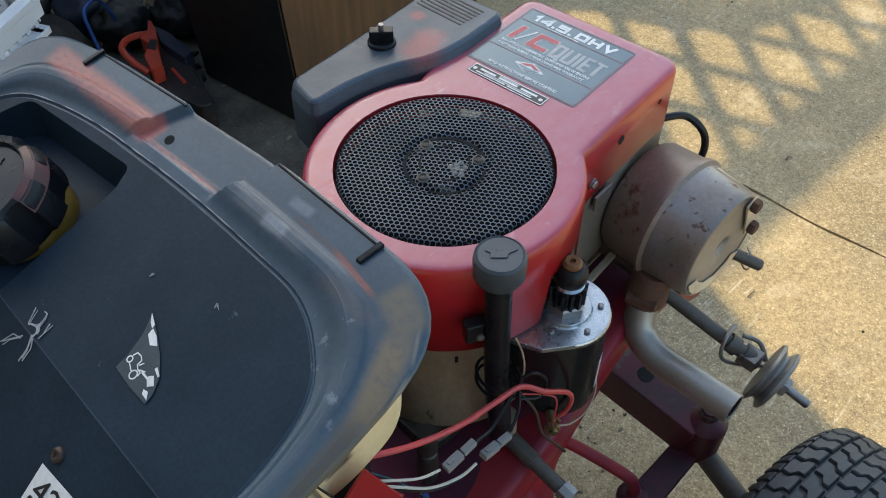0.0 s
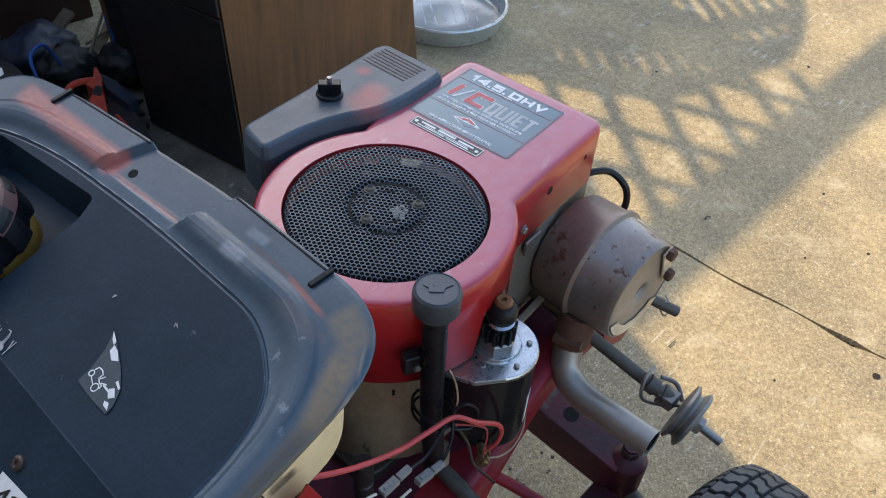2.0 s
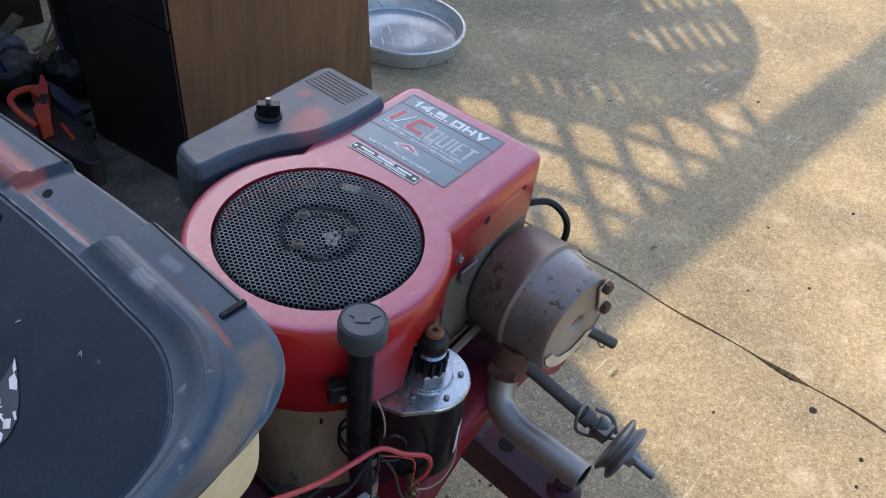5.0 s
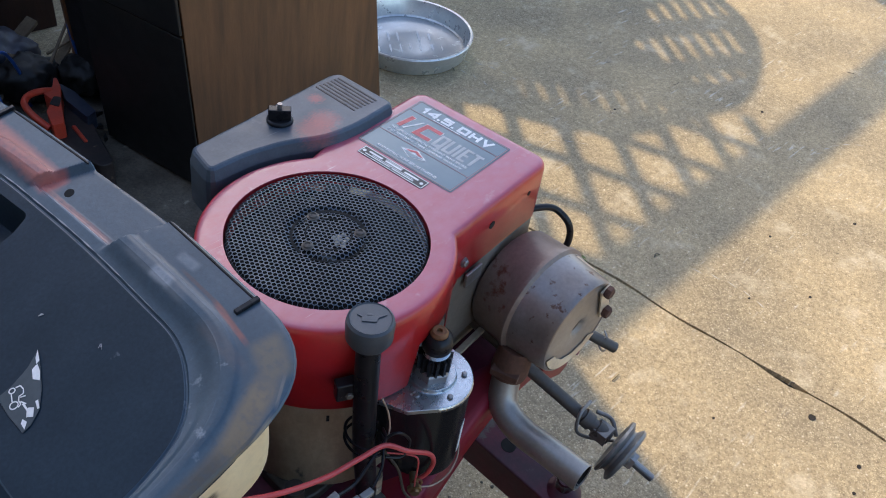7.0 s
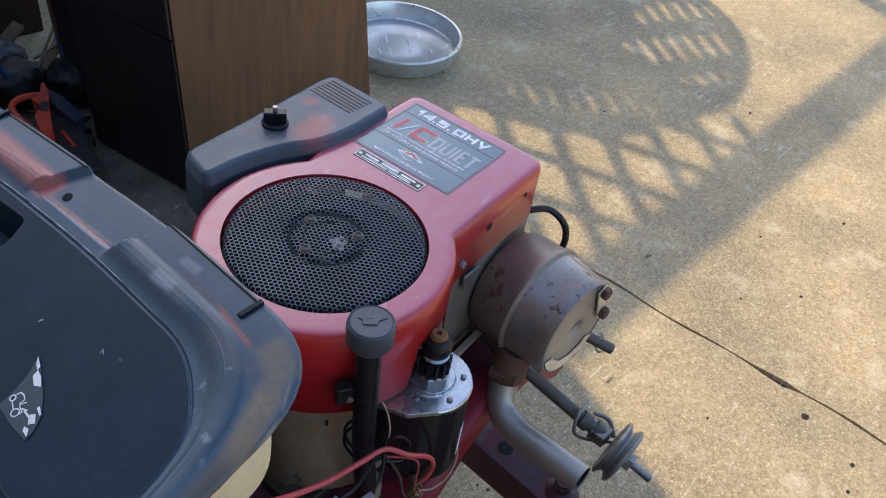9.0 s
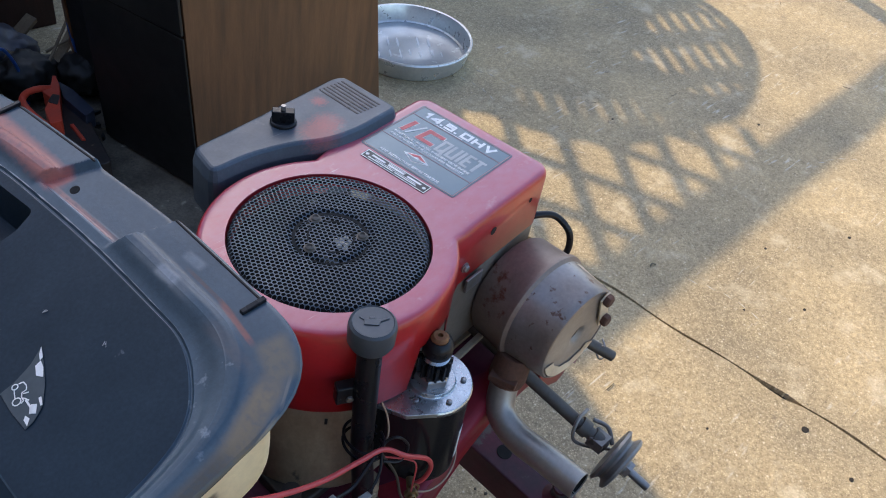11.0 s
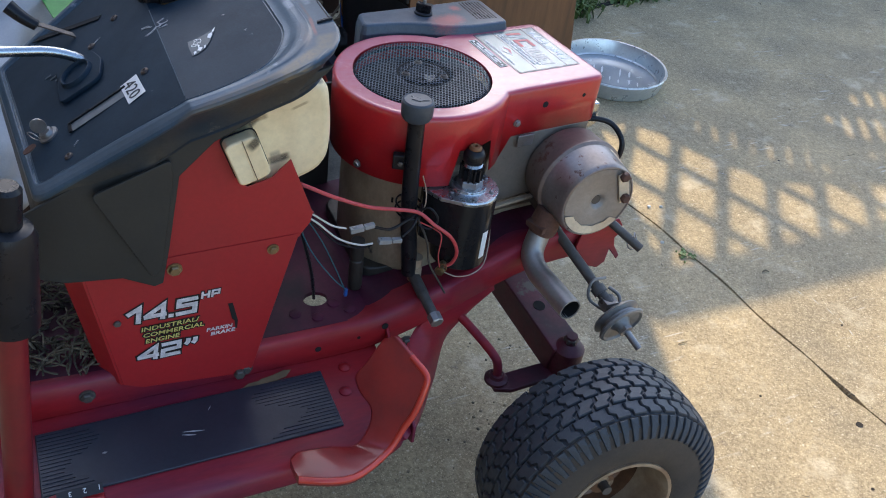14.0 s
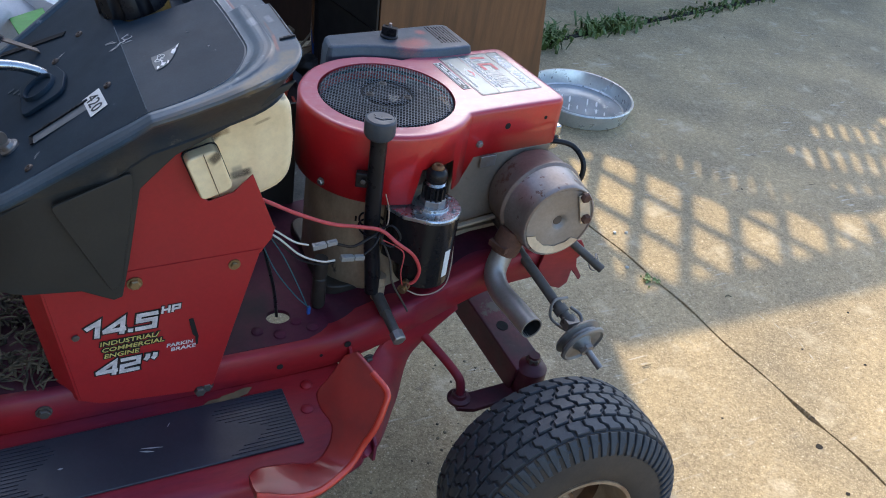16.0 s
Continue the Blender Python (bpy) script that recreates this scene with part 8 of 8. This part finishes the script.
for p, q, r in (((0.27, 1.44, 0.06), (0.47, 1.58, 0.20), 0.005), ((0.35, 1.545, 0.09), (0.48, 1.552, 0.12), 0.004)):
    bm = bmesh.new()
    cyl(bm, p, q, r, 8, r * 0.7)
    tagged(part("stick", bm, TAN_SCRAP), "thin dry stick lying in the clutter", "stick", group="sticks in the clutter")
bm = bmesh.new()
cyl(bm, (-0.15, 1.30, 0.05), (0.28, 1.75, 0.30), 0.012, 12)
tagged(part("wooden_pole", bm, DARK_WOOD), "thin wooden pole lying across the clutter", "pole")
for a, b, w in (((0.25, 1.69, 0.0), (0.40, 1.72, 0.09), 0.022), ((0.30, 1.50, 0.0), (0.46, 1.58, 0.12), 0.014), ((0.16, 1.50, 0.0), (0.26, 1.54, 0.11), 0.016)):
    bm = bmesh.new()
    d = Vector(b) - Vector(a)
    s_ = Vector((-d.y, d.x, 0)).normalized() * w
    prism(bm, [Vector(a) + s_, Vector(b) + s_, Vector(b) - s_, Vector(a) - s_], (0, 0, 0), (0, 0, 0.012))
    tagged(part("wood_scrap", bm, TAN_SCRAP, bevel=0.002), "pale split scrap of wood lying in the clutter", "wood scrap", group="wood scraps")
bm = bmesh.new()
box(bm, (0.33, 1.545, 0.03), (0.05, 0.12, 0.06), Matrix.Rotation(radians(20), 3, "Z"))
tagged(part("wood_block", bm, TAN_SCRAP, bevel=0.004), "short tan wooden block on the floor", "wood block")
lump("rag", (0.25, 1.62, 0), (0.10, 0.08, 0.07), SAW_BLUE, "crumpled dark blue rag", "rag", 4, 0.06)
for x, y, w, h, rz in ((-0.28, 2.05, 0.66, 1.1, 6), (0.30, 1.98, 0.44, 1.3, -4), (-1.0, 2.3, 0.7, 0.9, 2)):
    bm = bmesh.new()
    box(bm, (x, y, h / 2), (w, 0.30, h), Matrix.Rotation(radians(rz), 3, "Z"))
    tagged(part("brown_cupboard", bm, DARK_WOOD, bevel=0.004), "old dark brown wooden cupboard against the wall", "cupboard")

# dirt and deep shade in front of the cabinet, as one dark sheet
SHADED_DIRT = M("shaded_floor_dirt", (0.15, 0.12, 0.085), 0.9, 0, (0.055, 0.044, 0.032), 9, 0.9, 160, 0.35, 0.4, 110, spots=(0.26, 0.22, 0.16), spot_scale=16, spot_at=0.64)
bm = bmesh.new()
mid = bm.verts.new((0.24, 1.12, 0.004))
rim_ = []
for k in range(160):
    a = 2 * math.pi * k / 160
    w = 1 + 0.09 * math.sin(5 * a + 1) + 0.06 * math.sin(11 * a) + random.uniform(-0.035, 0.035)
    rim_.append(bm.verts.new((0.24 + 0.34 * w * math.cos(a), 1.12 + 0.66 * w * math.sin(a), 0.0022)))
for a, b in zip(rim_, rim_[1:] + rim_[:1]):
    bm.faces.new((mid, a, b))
tagged(part("floor_dirt", bm, SHADED_DIRT), "dark sheet on the floor for dirt and deep shade", "dirt", kind="stuff")

# cloth and bag beyond the dash
lump("white_cloth", (-0.72, 0.95, 0), (0.31, 0.50, 0.30), CLOTH, "heap of crumpled white cloth", "cloth", 5, 0.12)
bm = bmesh.new()
prism(bm, [(-0.556, 0.640, 0.610), (-0.490, 0.668, 0.620), (-0.478, 0.590, 0.620), (-0.540, 0.520, 0.615)], (0, 0, 0), (0, 0, 0.004))
tagged(part("green_bag", bm, GREEN, bevel=0.002), "green printed plastic bag on the cloth", "bag")

for x, y, s in ((1.023, 0.376, 0.006), (0.920, 0.227, 0.006)):
    bm = bmesh.new()
    bmesh.ops.create_icosphere(bm, subdivisions=2, radius=s)
    for v in bm.verts:
        v.co = Vector((v.co.x * (1 + random.uniform(-0.2, 0.3)), v.co.y * 0.8 * (1 + random.uniform(-0.2, 0.2)), max(v.co.z, -s * 0.5) * 0.7)) + Vector((x, y, s * 0.35))
    tagged(part("stone_chip", bm, STONE_CHIP, smooth=False), "small pale stone chip lying on the concrete", "stone", group="stone chips on the drive")

# weeds along the far joint
def tuft(bm, x, y, n, h, spread):
    for k in range(n):
        a = random.uniform(0, 6.3)
        L = h * random.uniform(0.5, 1.2)
        b = Vector((x + random.gauss(0, spread), y + random.gauss(0, spread), 0.001))
        d = Vector((math.cos(a), math.sin(a), 0))
        w = Vector((-d.y, d.x, 0)) * random.uniform(0.002, 0.008)
        p = [b, b + d * L * 0.25 + Vector((0, 0, L * 0.6)), b + d * L * 0.7 + Vector((0, 0, L * 0.7 * random.uniform(0.5, 1.2)))]
        v = [bm.verts.new(q) for q in (p[0] - w, p[0] + w, p[1] + w * 1.2, p[1] - w * 1.2, p[2])]
        bm.faces.new((v[0], v[1], v[2], v[3]))
        bm.faces.new((v[3], v[2], v[4]))


random.seed(8)
bm = bmesh.new()
for i in range(60):
    t = i / 60
    x, y = 1.40 + 2.4 * t, 1.67 + 0.585 * t
    dens = 30 if t < 0.07 else (3 if t < 0.15 else (26 if t < 0.27 else (5 if t < 0.4 else 8)))
    tuft(bm, x + random.gauss(0, 0.012), y + random.gauss(0, 0.012), dens, 0.10 if t < 0.07 else (0.085 if 0.15 < t < 0.27 else 0.035), 0.028)
tagged(part("joint_weeds", bm, LEAF, smooth=False), "green weeds growing along the far driveway joint", "weeds", kind="stuff")
bm = bmesh.new()
tuft(bm, 0.945, 0.165, 20, 0.011, 0.012)
tuft(bm, 0.965, 0.150, 7, 0.009, 0.007)
tagged(part("small_weed", bm, LEAF_PALE, smooth=False), "tiny weed sprouting from the joint", "weed", kind="stuff")
bm = bmesh.new()
prism(bm, [(0.9, 1.535, 0), (4.6, 2.44, 0), (4.6, 2.47, 0), (0.9, 1.565, 0)], (0, 0, 0.0005), (0, 0, 0.004))
tagged(part("far_joint", bm, JOINT, smooth=False), "dirt-filled far joint of the driveway", "joint", kind="structure")
bm = bmesh.new()
box(bm, (0.985, 0.385, 0.003), (0.010, 0.008, 0.006))
tagged(part("pebble", bm, WHITE, bevel=0.002), "small white pebble on the concrete", "pebble")

# small crumbs of dried cuttings fallen under the mower
bm = bmesh.new()
for k in range(55):
    u = random.random()
    x, y = 0.02 + 0.28 * u + random.gauss(0, 0.05), -0.33 + 0.31 * u + random.gauss(0, 0.05)
    s = random.uniform(0.0014, 0.0042)
    g = bmesh.ops.create_icosphere(bm, subdivisions=1, radius=s)
    for v in g["verts"]:
        v.co = Vector((v.co.x * random.uniform(0.7, 1.3) + x, v.co.y * random.uniform(0.7, 1.3) + y, max(v.co.z, -s * 0.4) * 0.6 + s * 0.24))
tagged(part("crumbs", bm, DRY, smooth=False), "small brown crumbs of dried cuttings on the concrete", "debris", kind="stuff")
